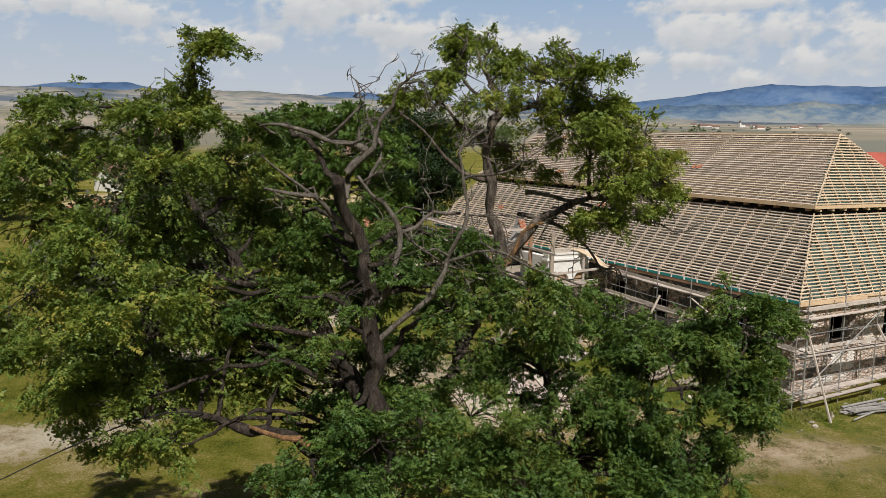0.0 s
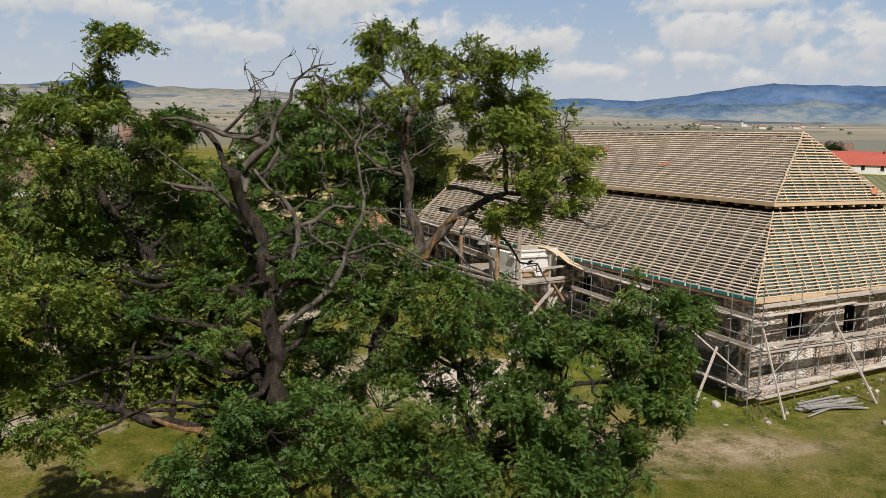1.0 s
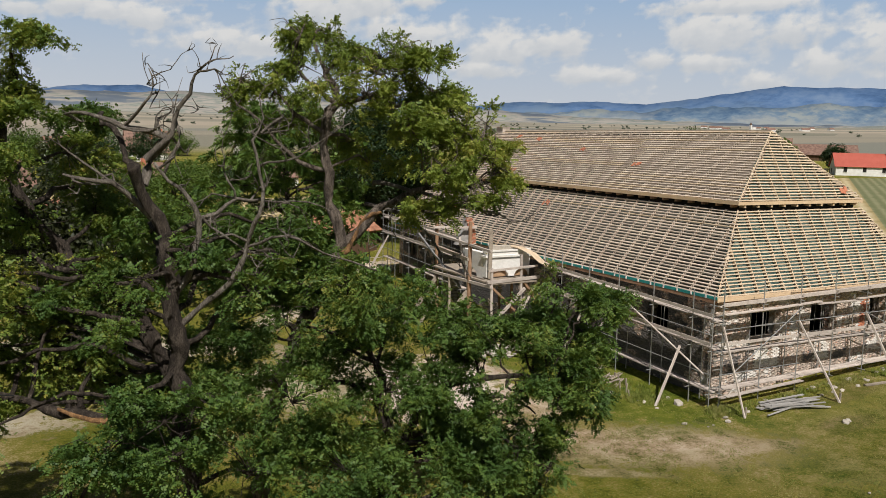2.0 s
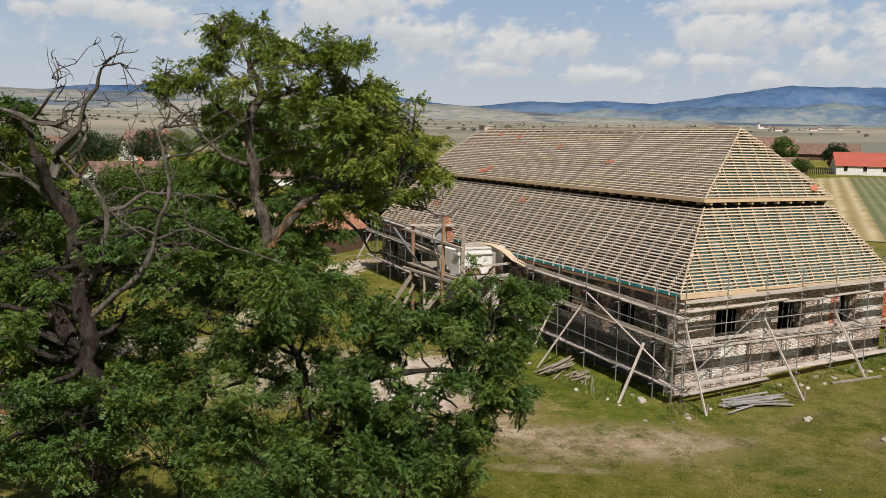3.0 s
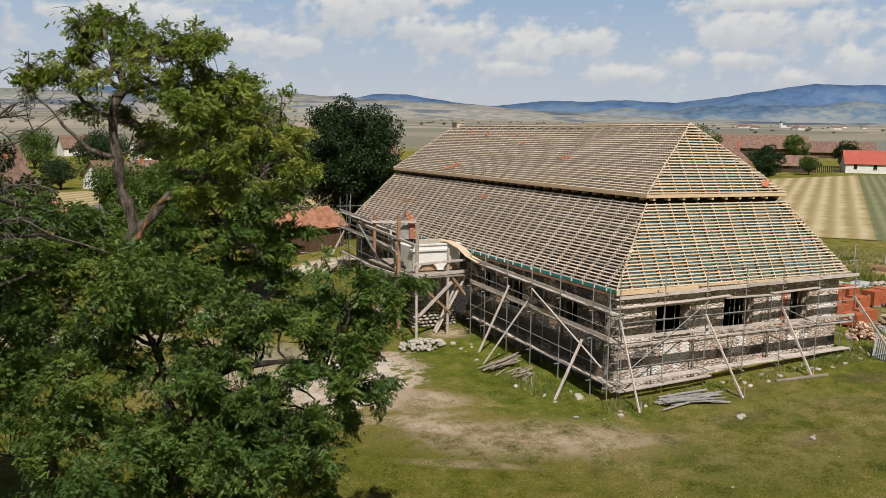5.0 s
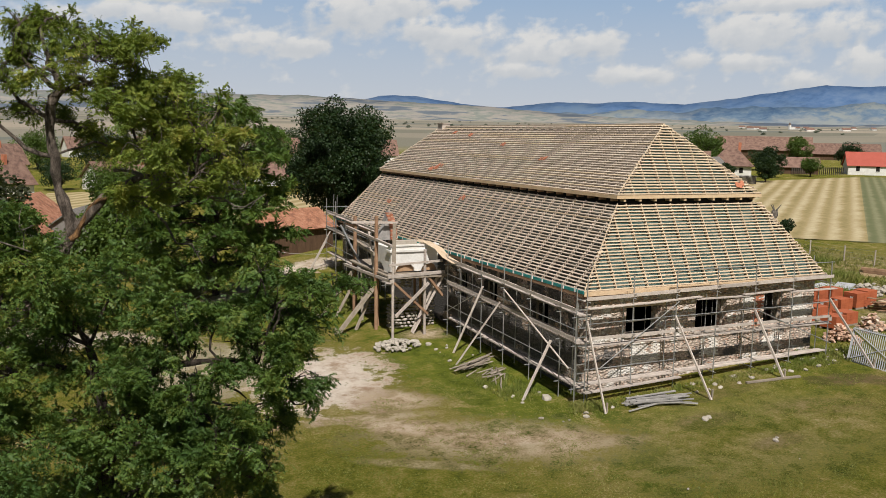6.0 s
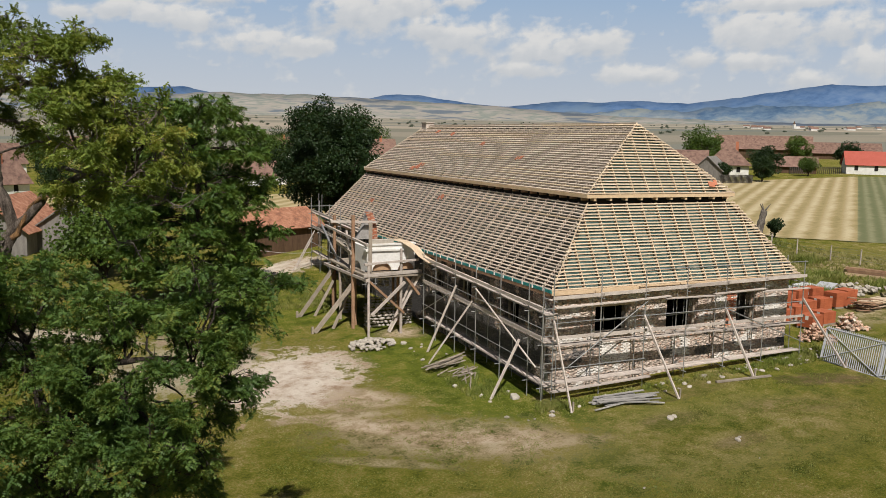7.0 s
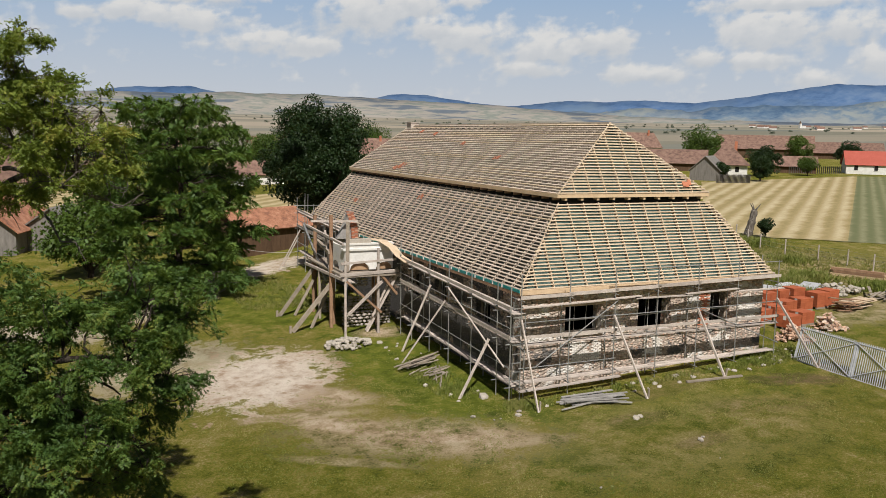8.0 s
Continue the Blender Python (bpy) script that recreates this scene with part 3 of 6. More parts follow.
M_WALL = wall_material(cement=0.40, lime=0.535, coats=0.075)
# darker mix for the long side wall: its shade is put into the colour
M_WALL_SHADE = wall_material("shaded_plaster_wall", 0.58, 0.66)
FRONT_HOLES = [(2.4, 4.5, 2.25, 3.6), (6.75, 8.8, 2.1, 3.7), (11.45, 12.8, 2.05, 3.75)]
SIDE_HOLES = [(u, u + 1.5, 2.0, 3.5) for u in (2.4, 7.6, 11.2, 22.4, 26.6, 30.8)]
front = pierced_wall("front_wall", (0.35, 0.35, 0), (1, 0, 0), (0, 1, 0), W - 0.7, -1.2, 4.45, 0.7, FRONT_HOLES, M_WALL, building)
side = pierced_wall("side_wall", (0.35, 1.05, 0), (0, 1, 0), (1, 0, 0), L - 2.1, -1.2, 4.45, 0.7, SIDE_HOLES, M_WALL_SHADE, building)
far_side = pierced_wall("side_wall", (W - 1.05, 1.05, 0), (0, 1, 0), (1, 0, 0), L - 2.1, -1.2, 4.45, 0.7, [], M_WALL, building)
back_wall = pierced_wall("back_wall", (0.35, L - 1.05, 0), (1, 0, 0), (0, 1, 0), W - 0.7, -1.2, 4.45, 0.7, [], M_WALL, building)
# added floor, coloured near-black so the rooms behind the windows stay dark
bm = bmesh.new()
box(bm, 1.05, W - 1.05, 1.05, L - 1.05, 0.7, 1.0)
part("floor_slab", bm, M_DARK, building)


# roof: two tiers; every face has a membrane, counter-battens up the slope and battens across it
MIDX, MIDY, MID_LOW, MID_UP, RIDGE_X, RIDGE_Y, RIDGE_Z = 3.05, 1.87, 8.45, 8.87, 7.5, 3.97, 12.45
LOW = ((0, 0, EAVE), (3.2, 2.02, MID_LOW))
rng = random.Random(4)


def roof_face(corners, rows, spacing, mat_batten, mat_foil, name, parent, fresh=0.0):
    """corners: lower left, lower right, upper right, upper left, seen from outside."""
    a, b, c, d = [Vector(p) for p in corners]
    n = (b - a).cross(d - a).normalized()
    foil = part(name, quad_bm([p - n * 0.22 for p in (a, b, c, d)], 0.02), mat_foil, parent)
    width = (b - a).length
    u = (b - a).normalized()
    up = (d - a) - u * (d - a).dot(u)
    rise, v = up.length, up.normalized()
    left, right = (d - a).dot(u) / rise, (b - c).dot(u) / rise
    # counter-battens
    count = int(width / spacing)
    for i in range(count + 1):
        s = (width - count * spacing) / 2 + i * spacing
        top = min(rise, s / left if left > 1e-4 else rise, (width - s) / right if right > 1e-4 else rise)
        if top > 0.15:
            beam("counter_batten", a + u * s - n * 0.080, a + u * s + v * top - n * 0.080, 0.055, 0.13, M_COUNTER if mat_foil is M_FOIL_WARM else mat_batten, foil, n)
    # battens, sagging and overshooting a little
    for j in range(rows):
        h = rise * (j + 0.35) / rows
        s0, s1 = left * h - rng.uniform(0.0, 0.14), width - right * h + rng.uniform(0.0, 0.14)
        pieces = max(1, round((s1 - s0) / 9))
        for k in range(pieces):
            p0, p1 = s0 + (s1 - s0) * k / pieces, s0 + (s1 - s0) * (k + 1) / pieces
            jig = lambda: rng.uniform(-0.012, 0.012)
            m = M_BATTEN_NEW if rng.random() < fresh else mat_batten
            beam("batten", a + u * p0 + v * (h + jig()), a + u * p1 + v * (h + jig()), 0.064, 0.05, m, foil, n)
    return foil


def quad_bm(ps, thick):
    q = bmesh.new()
    n = (ps[1] - ps[0]).cross(ps[-1] - ps[0]).normalized()
    lo, hi = [q.verts.new(p) for p in ps], [q.verts.new(p - n * thick) for p in ps]
    q.faces.new(lo)
    q.faces.new(hi[::-1])
    for i in range(len(ps)):
        j = (i + 1) % len(ps)
        q.faces.new([lo[i], hi[i], hi[j], lo[j]])
    return q


x0, y0 = LOW[1][0], LOW[1][1]
low = [(0, 0, EAVE), (W, 0, EAVE), (W, L, EAVE), (0, L, EAVE)]
top = [(x0, y0, MID_LOW), (W - x0, y0, MID_LOW), (W - x0, L - y0, MID_LOW), (x0, L - y0, MID_LOW)]
mid = [(MIDX, MIDY, MID_UP), (W - MIDX - 0.15, MIDY, MID_UP), (W - MIDX - 0.15, L - MIDY, MID_UP), (MIDX, L - MIDY, MID_UP)]
rid = [(RIDGE_X, RIDGE_Y, RIDGE_Z), (RIDGE_X, L - RIDGE_Y - 0.4, RIDGE_Z)]
roof_face((low[0], low[1], top[1], top[0]), 26, 0.93, M_BATTEN_NEW, M_FOIL, "lower_front_slope", building)
roof_face((low[3], low[0], top[0], top[3]), 27, 0.93, M_BATTEN_OLD, M_FOIL_GREY, "lower_side_slope", building, 0.08)
roof_face((low[1], low[2], top[2], top[1]), 23, 0.93, M_BATTEN_OLD, M_FOIL_GREY, "lower_far_slope", building)
roof_face((low[2], low[3], top[3], top[2]), 22, 0.93, M_BATTEN_OLD, M_FOIL_GREY, "lower_back_slope", building)
roof_face((mid[0], mid[1], rid[0], rid[0]), 25, 0.93, M_BATTEN_NEW, M_FOIL, "upper_front_slope", building)
roof_face((mid[3], mid[0], rid[0], rid[1]), 29, 0.93, M_BATTEN_OLD, M_FOIL_WARM, "upper_side_slope", building, 0.22)
roof_face((mid[1], mid[2], rid[1], rid[0]), 24, 0.93, M_BATTEN_OLD, M_FOIL_GREY, "upper_far_slope", building)
roof_face((mid[2], mid[3], rid[1], rid[1]), 20, 0.93, M_BATTEN_OLD, M_FOIL_GREY, "upper_back_slope", building)
# hips, ridge, boards along the eaves and the step
for p, q in ((low[0], top[0]), (low[1], top[1]), (mid[0], rid[0]), (mid[1], rid[0])):
    beam("hip_batten", p, q, 0.05, 0.035, M_BATTEN_NEW, building)
for p, q in ((low[3], top[3]), (mid[3], rid[1])):
    beam("hip_batten", p, q, 0.09, 0.07, M_BATTEN_OLD, building)
beam("ridge_board", rid[0], rid[1], 0.10, 0.10, M_BATTEN_OLD, building)
beam("eave_board", (-0.02, -0.03, EAVE - 0.10), (W + 0.05, -0.03, EAVE - 0.10), 0.04, 0.22, M_BOARD_NEW, building)
beam("eave_strip", (-0.05, -0.03, EAVE - 0.03), (-0.05, L, EAVE - 0.03), 0.04, 0.14, M_TEAL, building, label="teal plastic drip strip")
beam("soffit_beam", (0.12, 0.15, EAVE - 0.22), (W - 0.1, 0.15, EAVE - 0.22), 0.2, 0.16, M_TIMBER_BROWN, building)
beam("soffit_beam", (0.15, 0.15, EAVE - 0.22), (0.15, L - 0.1, EAVE - 0.22), 0.2, 0.16, M_TIMBER_BROWN, building)
ring = [(p[0] + sx * 0.0, p[1], p[2] - 0.09) for p, sx in zip(mid, (0, 0, 0, 0))]
for i, m in ((0, M_BOARD_NEW), (1, M_BATTEN_OLD), (2, M_BATTEN_OLD), (3, M_BOARD_NEW)):
    beam("step_board", ring[i], ring[(i + 1) % 4], 0.04, 0.17, m, building)
for k in range(10):
    x = MIDX + 0.5 + k * 0.96
    beam("rafter_end", (x, MIDY + 0.02, MID_UP - 0.24), (x, MIDY + 0.7, MID_UP - 0.24), 0.13, 0.15, M_BOARD_NEW, building)
for k in range(33):
    y = MIDY + 0.5 + k * 0.96
    beam("rafter_end", (MIDX + 0.02, y, MID_UP - 0.24), (MIDX + 0.8, y, MID_UP - 0.24), 0.13, 0.15, M_TIMBER_BROWN, building)
# near-black box that paints the shade in the gap at the roof step
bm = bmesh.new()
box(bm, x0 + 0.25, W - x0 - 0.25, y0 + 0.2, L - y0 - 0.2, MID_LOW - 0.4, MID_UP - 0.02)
part("step_shade_fill", bm, M_DARK, building, "near-black fill painting the shade in the roof step")


# ---- trees ----
def tube(bm, pts, r0, r1, sides=7, wobble=0.0, seed=0):
    """A tapered, slightly crooked limb through the given places."""
    ps = [Vector(p) for p in pts]
    fine = []
    for i in range(len(ps) - 1):
        a, b, c, d = ps[max(i - 1, 0)], ps[i], ps[i + 1], ps[min(i + 2, len(ps) - 1)]
        steps = max(2, int((c - b).length / 0.25))
        for s in range(steps):
            u = s / steps
            fine.append(0.5 * ((2 * b) + (c - a) * u + (2 * a - 5 * b + 4 * c - d) * u * u + (3 * b - a - 3 * c + d) * u ** 3))
    fine.append(ps[-1])
    if wobble:
        for i, p in enumerate(fine[1:-1], 1):
            fine[i] = p + noise.noise_vector((p.x * 1.3 + seed, p.y * 1.3, p.z * 1.3)) * wobble + noise.noise_vector((p.x * 4 + seed, p.y * 4, p.z * 4)) * wobble * 0.5
    rings = []
    for i, p in enumerate(fine):
        d = (fine[min(i + 1, len(fine) - 1)] - fine[max(i - 1, 0)]).normalized()
        s = d.cross(Vector((0.3, 0.2, 0.93))).normalized()
        t = d.cross(s)
        r = r0 + (r1 - r0) * i / (len(fine) - 1)
        r *= 1 + 0.3 * noise.noise((p.x * 3, p.y * 3, p.z * 3 + seed)) + 0.15 * noise.noise((p.x * 9, p.y * 9, p.z * 9))
        rings.append([bm.verts.new(p + (s * math.cos(6.2832 * k / sides) + t * math.sin(6.2832 * k / sides)) * r * (1 + 0.3 * noise.noise((k * 1.7, p.z * 2.5, seed)))) for k in range(sides)])
    for a, b in zip(rings, rings[1:]):
        for k in range(sides):
            bm.faces.new([a[k], a[(k + 1) % sides], b[(k + 1) % sides], b[k]])
    bm.faces.new(rings[-1])
    return fine


def pinnate(length, span, pairs):
    """One feathered leaf: pairs of leaflets along a drooping rib, as diamonds."""
    vs = []
    for k in range(pairs):
        f = (k + 0.6) / pairs
        x, z, w = f * length, -0.35 * length * f * f, span * (0.6 + 0.5 * math.sin(math.pi * min(1, f * 0.9)))
        half = length * 0.62 / pairs
        vs += [(x + 0.1 * w, -w / 2, z - 0.22 * w), (x + half, 0, z), (x + 0.1 * w, w / 2, z - 0.22 * w), (x - half * 0.8, 0, z)]
    return np.array(vs, np.float32)


BROAD = np.array([(0, 0, 0), (0.5, -0.42, -0.06), (1, 0, -0.18), (0.5, 0.42, -0.06)], np.float32)


def leaf_mesh(name, places, ways, shape, mat, nprng, size=(0.8, 1.25)):
    """Copies of a leaf shape joined into one mesh; each place has its own direction, roll and size."""
    n = len(places)
    w = ways / np.linalg.norm(ways, axis=1, keepdims=True)
    side = np.cross(w, nprng.normal(0, 0.75, (n, 3)) + (0, 0, 1))
    side /= np.linalg.norm(side, axis=1, keepdims=True)
    top = np.cross(w, side)
    k = nprng.uniform(*size, n)[:, None, None]
    local = shape[None] * k
    verts = places[:, None] + local[..., :1] * w[:, None] + local[..., 1:2] * side[:, None] - local[..., 2:] * -top[:, None] * np.sign(top[:, 2:3])[:, None]
    faces = np.arange(n * len(shape)).reshape(-1, 4)
    return sheet_mesh(name, verts.reshape(-1, 3), faces, mat)


def sprays(blobs, density, leaves, nprng, seed):
    """Each lobe breaks into uneven smaller ones; from these arching twigs reach out, feathered with leaves on both sides."""
    ends, places, ways = [], [], []
    lobes = []
    for x, y, z, rx, rz in blobs:
        lobes.append((x, y, z, rx * 0.97, rz * 0.97))
        for _ in range(3 if rx > 0.65 else 1):
            a, f = nprng.uniform(0, 6.2832), nprng.uniform(0.38, 0.6)
            lobes.append((x + 0.85 * rx * math.cos(a), y + 0.85 * rx * math.sin(a), z + nprng.uniform(-0.55, 0.6) * rz, rx * f, rz * f * 0.9))
    for x, y, z, rx, rz in lobes:
        count = max(5, int(density * 4 * math.pi * (rx * rx * 0.6 + rx * rz * 0.4)))
        d = nprng.normal(0, 1, (count, 3)) + (0, 0, 0.2)
        d /= np.linalg.norm(d, axis=1, keepdims=True)
        reach = nprng.uniform(0.55, 1.2, (count, 1)) + 0.45 * (nprng.random((count, 1)) > 0.88)
        mid = np.array((x, y, z))
        tip = mid + d * reach * (rx, rx, rz) + (0, 0, 0.08)
        ends.append(tip)
        k = np.repeat(np.arange(count), leaves)
        s = nprng.uniform(0.4, 1.03, (len(k), 1)) ** 0.8
        p = mid + (tip[k] - mid) * s
        p[:, 2] += 0.22 * np.sin(np.pi * s[:, 0]) * rx - 0.16 * s[:, 0] ** 3
        out = d[k]
        side = np.cross(out, (0, 0, 1.0)) + nprng.normal(0, 0.25, (len(k), 3))
        side *= np.sign(nprng.random((len(k), 1)) - 0.5)
        places.append(p + nprng.normal(0, 1, (len(k), 3)) * (0.10, 0.10, 0.06))
        ways.append(out * 0.55 + side * 0.9 + nprng.normal(0, 0.22, (len(k), 3)) + (0, 0, -0.22))
    places, ways = np.concatenate(places), np.concatenate(ways)
    kept = np.array([noise.noise((a * 0.95 + seed, b * 0.95, c * 1.3)) + 0.45 * noise.noise((a * 2.6, b * 2.6, c * 2.6 + seed)) > -0.22 for a, b, c in places])
    return np.concatenate(ends), places[kept], ways[kept]


def locust(label, trunk, r0, limbs, blobs, seed, density=2.0, leaves=64, dead=(), torn=(), mat=None, leaf=(0.128, 0.072, 3), bark=None):
    """A black locust: fissured trunk, crooked limbs to each lobe of the crown, feathered leaves, and bare dead limbs."""
    nprng = np.random.default_rng(seed)
    tree = thing("locust_tree", label, "tree")
    bm = bmesh.new()
    spine = tube(bm, trunk, r0, r0 * 0.35, 12, 0.2, seed)
    nodes = [(p, r0 * (1 - 0.65 * i / len(spine))) for i, p in enumerate(spine)]
    for pts, a, b in limbs:
        fine = tube(bm, pts, a, b, 7, 0.12, seed + 1)
        nodes += [(p, a + (b - a) * i / len(fine)) for i, p in enumerate(fine)]
    bare = bmesh.new()
    for pts, a, b in dead:
        fine = tube(bare, pts, a, b, 7, 0.09, seed + 2)
        for _ in range(2 + len(fine) // 4):
            i = int(nprng.integers(len(fine) // 4, len(fine)))
            p, r = fine[i], a + (b - a) * i / len(fine)
            q = p + Vector(nprng.normal(0, 0.42, 3)) + Vector((0, 0, 0.16))
            side_limb = tube(bare, (p, p.lerp(q, 0.35) + Vector(nprng.normal(0, 0.11, 3)), p.lerp(q, 0.7) + Vector(nprng.normal(0, 0.11, 3)), q), min(r * 0.7, 0.034), 0.006, 5, 0.08, seed)
            for _ in range(3):
                o = side_limb[nprng.integers(1, len(side_limb))]
                e = o + Vector(nprng.normal(0, 0.19, 3)) + Vector((0, 0, 0.08))
                tube(bare, (o, o.lerp(e, 0.5) + Vector(nprng.normal(0, 0.06, 3)), e), 0.012, 0.004, 4, 0.03, seed)
    tips, places, ways = sprays(blobs, density, leaves, nprng, seed)
    for bl in blobs:
        c = Vector(bl[:3])
        low = [n for n in nodes if n[0].z < c.z + 0.3] or nodes
        p, r = min(low, key=lambda n: (n[0] - c).length)
        m = p.lerp(c, 0.5) + Vector((0, 0, 0.12 * (c - p).length)) + Vector(nprng.normal(0, 0.12, 3))
        tube(bm, (p, m, c), min(r * 0.55, 0.075), 0.025, 6, 0.2, seed)
        near = tips[np.linalg.norm(tips - np.array(c), axis=1) < bl[3] * 1.25]
        for q in near[nprng.permutation(len(near))[:11]]:
            q = Vector(q)
            tube(bm, (c, c.lerp(q, 0.5) + Vector((0, 0, 0.14 * bl[3])) + Vector(nprng.normal(0, 0.12, 3)), q), 0.016, 0.004, 4, 0.10, seed)
    part("trunk", bm, bark or M_BARK, tree, smooth=True)
    if dead:
        part("deadwood", bare, M_DEADWOOD, tree, "bare bleached dead limbs", smooth=True)
    else:
        bare.free()
    if torn:
        t = bmesh.new()
        tube(t, torn, 0.085, 0.03, 9, 0.16, seed)
        part("torn_wood", t, M_TORN, tree, "orange torn heartwood on a broken limb")
    crown = child("crown", leaf_mesh("crown", places, ways, pinnate(*leaf), mat or M_LEAF, nprng), tree)
    tagged(crown, kind="stuff")
    return tree


BLOBS_B = [
    (-22.4, -7.0, 14.0, 0.7, 0.5), (-21.4, -6.4, 13.8, 0.8, 0.55), (-19.8, -7.2, 13.9, 0.55, 0.5), (-19.9, -9.0, 13.2, 0.6, 0.55),
    (-22.8, -6.8, 13.0, 0.65, 0.45), (-20.8, -8.0, 13.1, 0.8, 0.5), (-19.1, -8.7, 12.4, 0.8, 0.6), (-22.2, -6.0, 11.8, 0.7, 0.4),
    (-20.6, -9.3, 11.9, 0.7, 0.45), (-18.6, -9.0, 11.5, 0.9, 0.7), (-19.8, -9.8, 10.8, 0.8, 0.5), (-20.3, -6.4, 10.9, 0.8, 0.55),
    (-18.1, -9.2, 10.7, 0.6, 0.55), (-19.7, -9.2, 9.8, 0.7, 0.4), (-23.7, -6.3, 12.9, 0.5, 0.35), (-18.9, -9.4, 10.1, 0.7, 0.45), (-19.5, -8.1, 11.3, 0.75, 0.55),
    (-20.4, -8.2, 12.3, 0.7, 0.45), (-21.0, -7.0, 11.5, 0.6, 0.45), (-18.6, -8.6, 11.9, 0.6, 0.6),
    (-17.9, -8.4, 12.0, 0.6, 0.45), (-17.6, -8.6, 11.2, 0.6, 0.5), (-17.3, -8.8, 10.6, 0.5, 0.45)]
BLOBS_B += [(-22.0, -5.8, 14.2, 0.63, 0.47), (-21.4, -6.1, 14.1, 0.56, 0.42), (-21.1, -7.0, 13.5, 0.63, 0.47), (-20.6, -7.8, 13.5, 0.63, 0.47), (-20.3, -8.5, 13.2, 0.7, 0.53), (-19.4, -8.3, 12.7, 0.7, 0.53), (-22.2, -6.7, 13.3, 0.63, 0.47), (-22.0, -7.6, 12.7, 0.63, 0.47), (-21.1, -8.1, 12.6, 0.7, 0.53), (-19.3, -7.2, 12.1, 0.77, 0.58), (-19.1, -8.1, 11.8, 0.77, 0.58), (-19.1, -9.0, 11.4, 0.84, 0.63), (-18.3, -9.1, 11.1, 0.7, 0.53), (-17.9, -8.3, 10.4, 0.63, 0.47), (-18.6, -8.1, 10.5, 0.56, 0.42), (-22.5, -5.6, 13.1, 0.39, 0.29), (-23.2, -6.2, 12.6, 0.39, 0.29), (-23.7, -5.7, 12.5, 0.36, 0.27)]
BLOBS_L = [
    (-24.5, -6.3, 6.3, 1.3, 0.7), (-23.1, -8.1, 7.1, 1.2, 0.8), (-22.2, -9.7, 8.2, 1.0, 0.7), (-20.7, -9.4, 7.7, 1.2, 0.8), (-19.3, -10.1, 7.2, 1.2, 0.7),
    (-17.4, -9.9, 6.9, 1.3, 0.7), (-16.2, -10.6, 6.6, 0.8, 0.6), (-15.4, -10.4, 7.5, 0.7, 0.3), (-23.3, -9.1, 5.5, 1.6, 1.2), (-21.0, -9.2, 5.5, 1.5, 1.1),
    (-16.9, -11.4, 5.9, 0.8, 0.7), (-16.5, -11.6, 5.1, 0.4, 0.6), (-22.2, -9.7, 3.9, 1.7, 1.1), (-20.0, -9.7, 3.8, 1.5, 1.1), (-18.6, -9.9, 4.1, 1.0, 0.7), (-18.0, -10.8, 3.3, 0.8, 0.7),
    (-21.0, -8.5, 2.0, 2.0, 1.2), (-18.0, -8.5, 1.8, 1.4, 1.0)]
BLOBS_L += [
    (-19.0, -10.0, 6.5, 1.1, 0.6), (-17.5, -10.7, 6.4, 1.0, 0.5), (-16.7, -11.1, 5.4, 0.7, 0.7), (-18.2, -10.3, 6.8, 1.1, 0.6), (-19.3, -9.8, 4.6, 0.8, 0.6),
    (-19.9, -9.5, 6.0, 1.1, 0.7), (-21.5, -8.6, 6.5, 1.1, 0.7), (-17.1, -10.4, 4.2, 0.6, 0.7), (-18.7, -10.1, 5.2, 0.5, 0.3), (-19.9, -9.5, 4.9, 0.8, 0.6), (-17.4, -10.5, 3.5, 0.6, 0.6), (-17.3, -10.6, 2.7, 0.6, 0.5)]
BLOBS_L += [(-17.5, -11.2, 8.2, 0.54, 0.4), (-16.6, -11.0, 7.8, 0.51, 0.38), (-16.5, -11.8, 7.6, 0.43, 0.32), (-17.1, -11.0, 7.3, 0.6, 0.45), (-16.5, -11.3, 6.9, 0.54, 0.4), (-16.9, -11.7, 6.4, 0.47, 0.35), (-17.1, -11.7, 5.6, 0.4, 0.3), (-17.6, -11.3, 6.6, 0.54, 0.4), (-18.5, -11.3, 5.8, 0.6, 0.45), (-18.0, -11.3, 4.7, 0.6, 0.45), (-17.9, -11.8, 4.0, 0.54, 0.4), (-18.6, -11.3, 4.0, 0.74, 0.55), (-19.1, -11.0, 5.1, 0.67, 0.5), (-18.9, -11.3, 3.5, 0.74, 0.55), (-19.3, -10.3, 4.1, 0.74, 0.55), (-17.5, -11.5, 5.7, 0.47, 0.35)]
BLOBS_K = [
    (-28.0, -9.7, 4.3, 0.6, 0.4), (-27.4, -10.3, 5.3, 1.0, 0.6), (-26.3, -10.9, 5.3, 1.0, 0.7),
    (-26.2, -8.8, 4.5, 1.4, 1.1), (-24.4, -9.7, 4.2, 1.5, 1.0), (-25.3, -8.1, 5.4, 1.6, 1.0),
    (-26.1, -8.2, 8.4, 0.6, 0.7), (-25.6, -9.6, 9.2, 0.5, 0.5), (-25.8, -6.0, 9.2, 0.9, 0.7), (-27.1, -6.5, 11.8, 0.7, 0.3),
    (-27.1, -9.9, 7.7, 0.5, 0.5), (-22.4, -8.0, 8.1, 0.8, 0.7), (-23.8, -8.3, 8.3, 0.6, 0.6), (-26.5, -9.0, 2.6, 1.8, 1.0), (-26.4, -10.9, 6.1, 0.6, 0.5), (-25.6, -11.2, 6.3, 0.6, 0.5), (-26.9, -10.6, 6.4, 0.6, 0.45)]
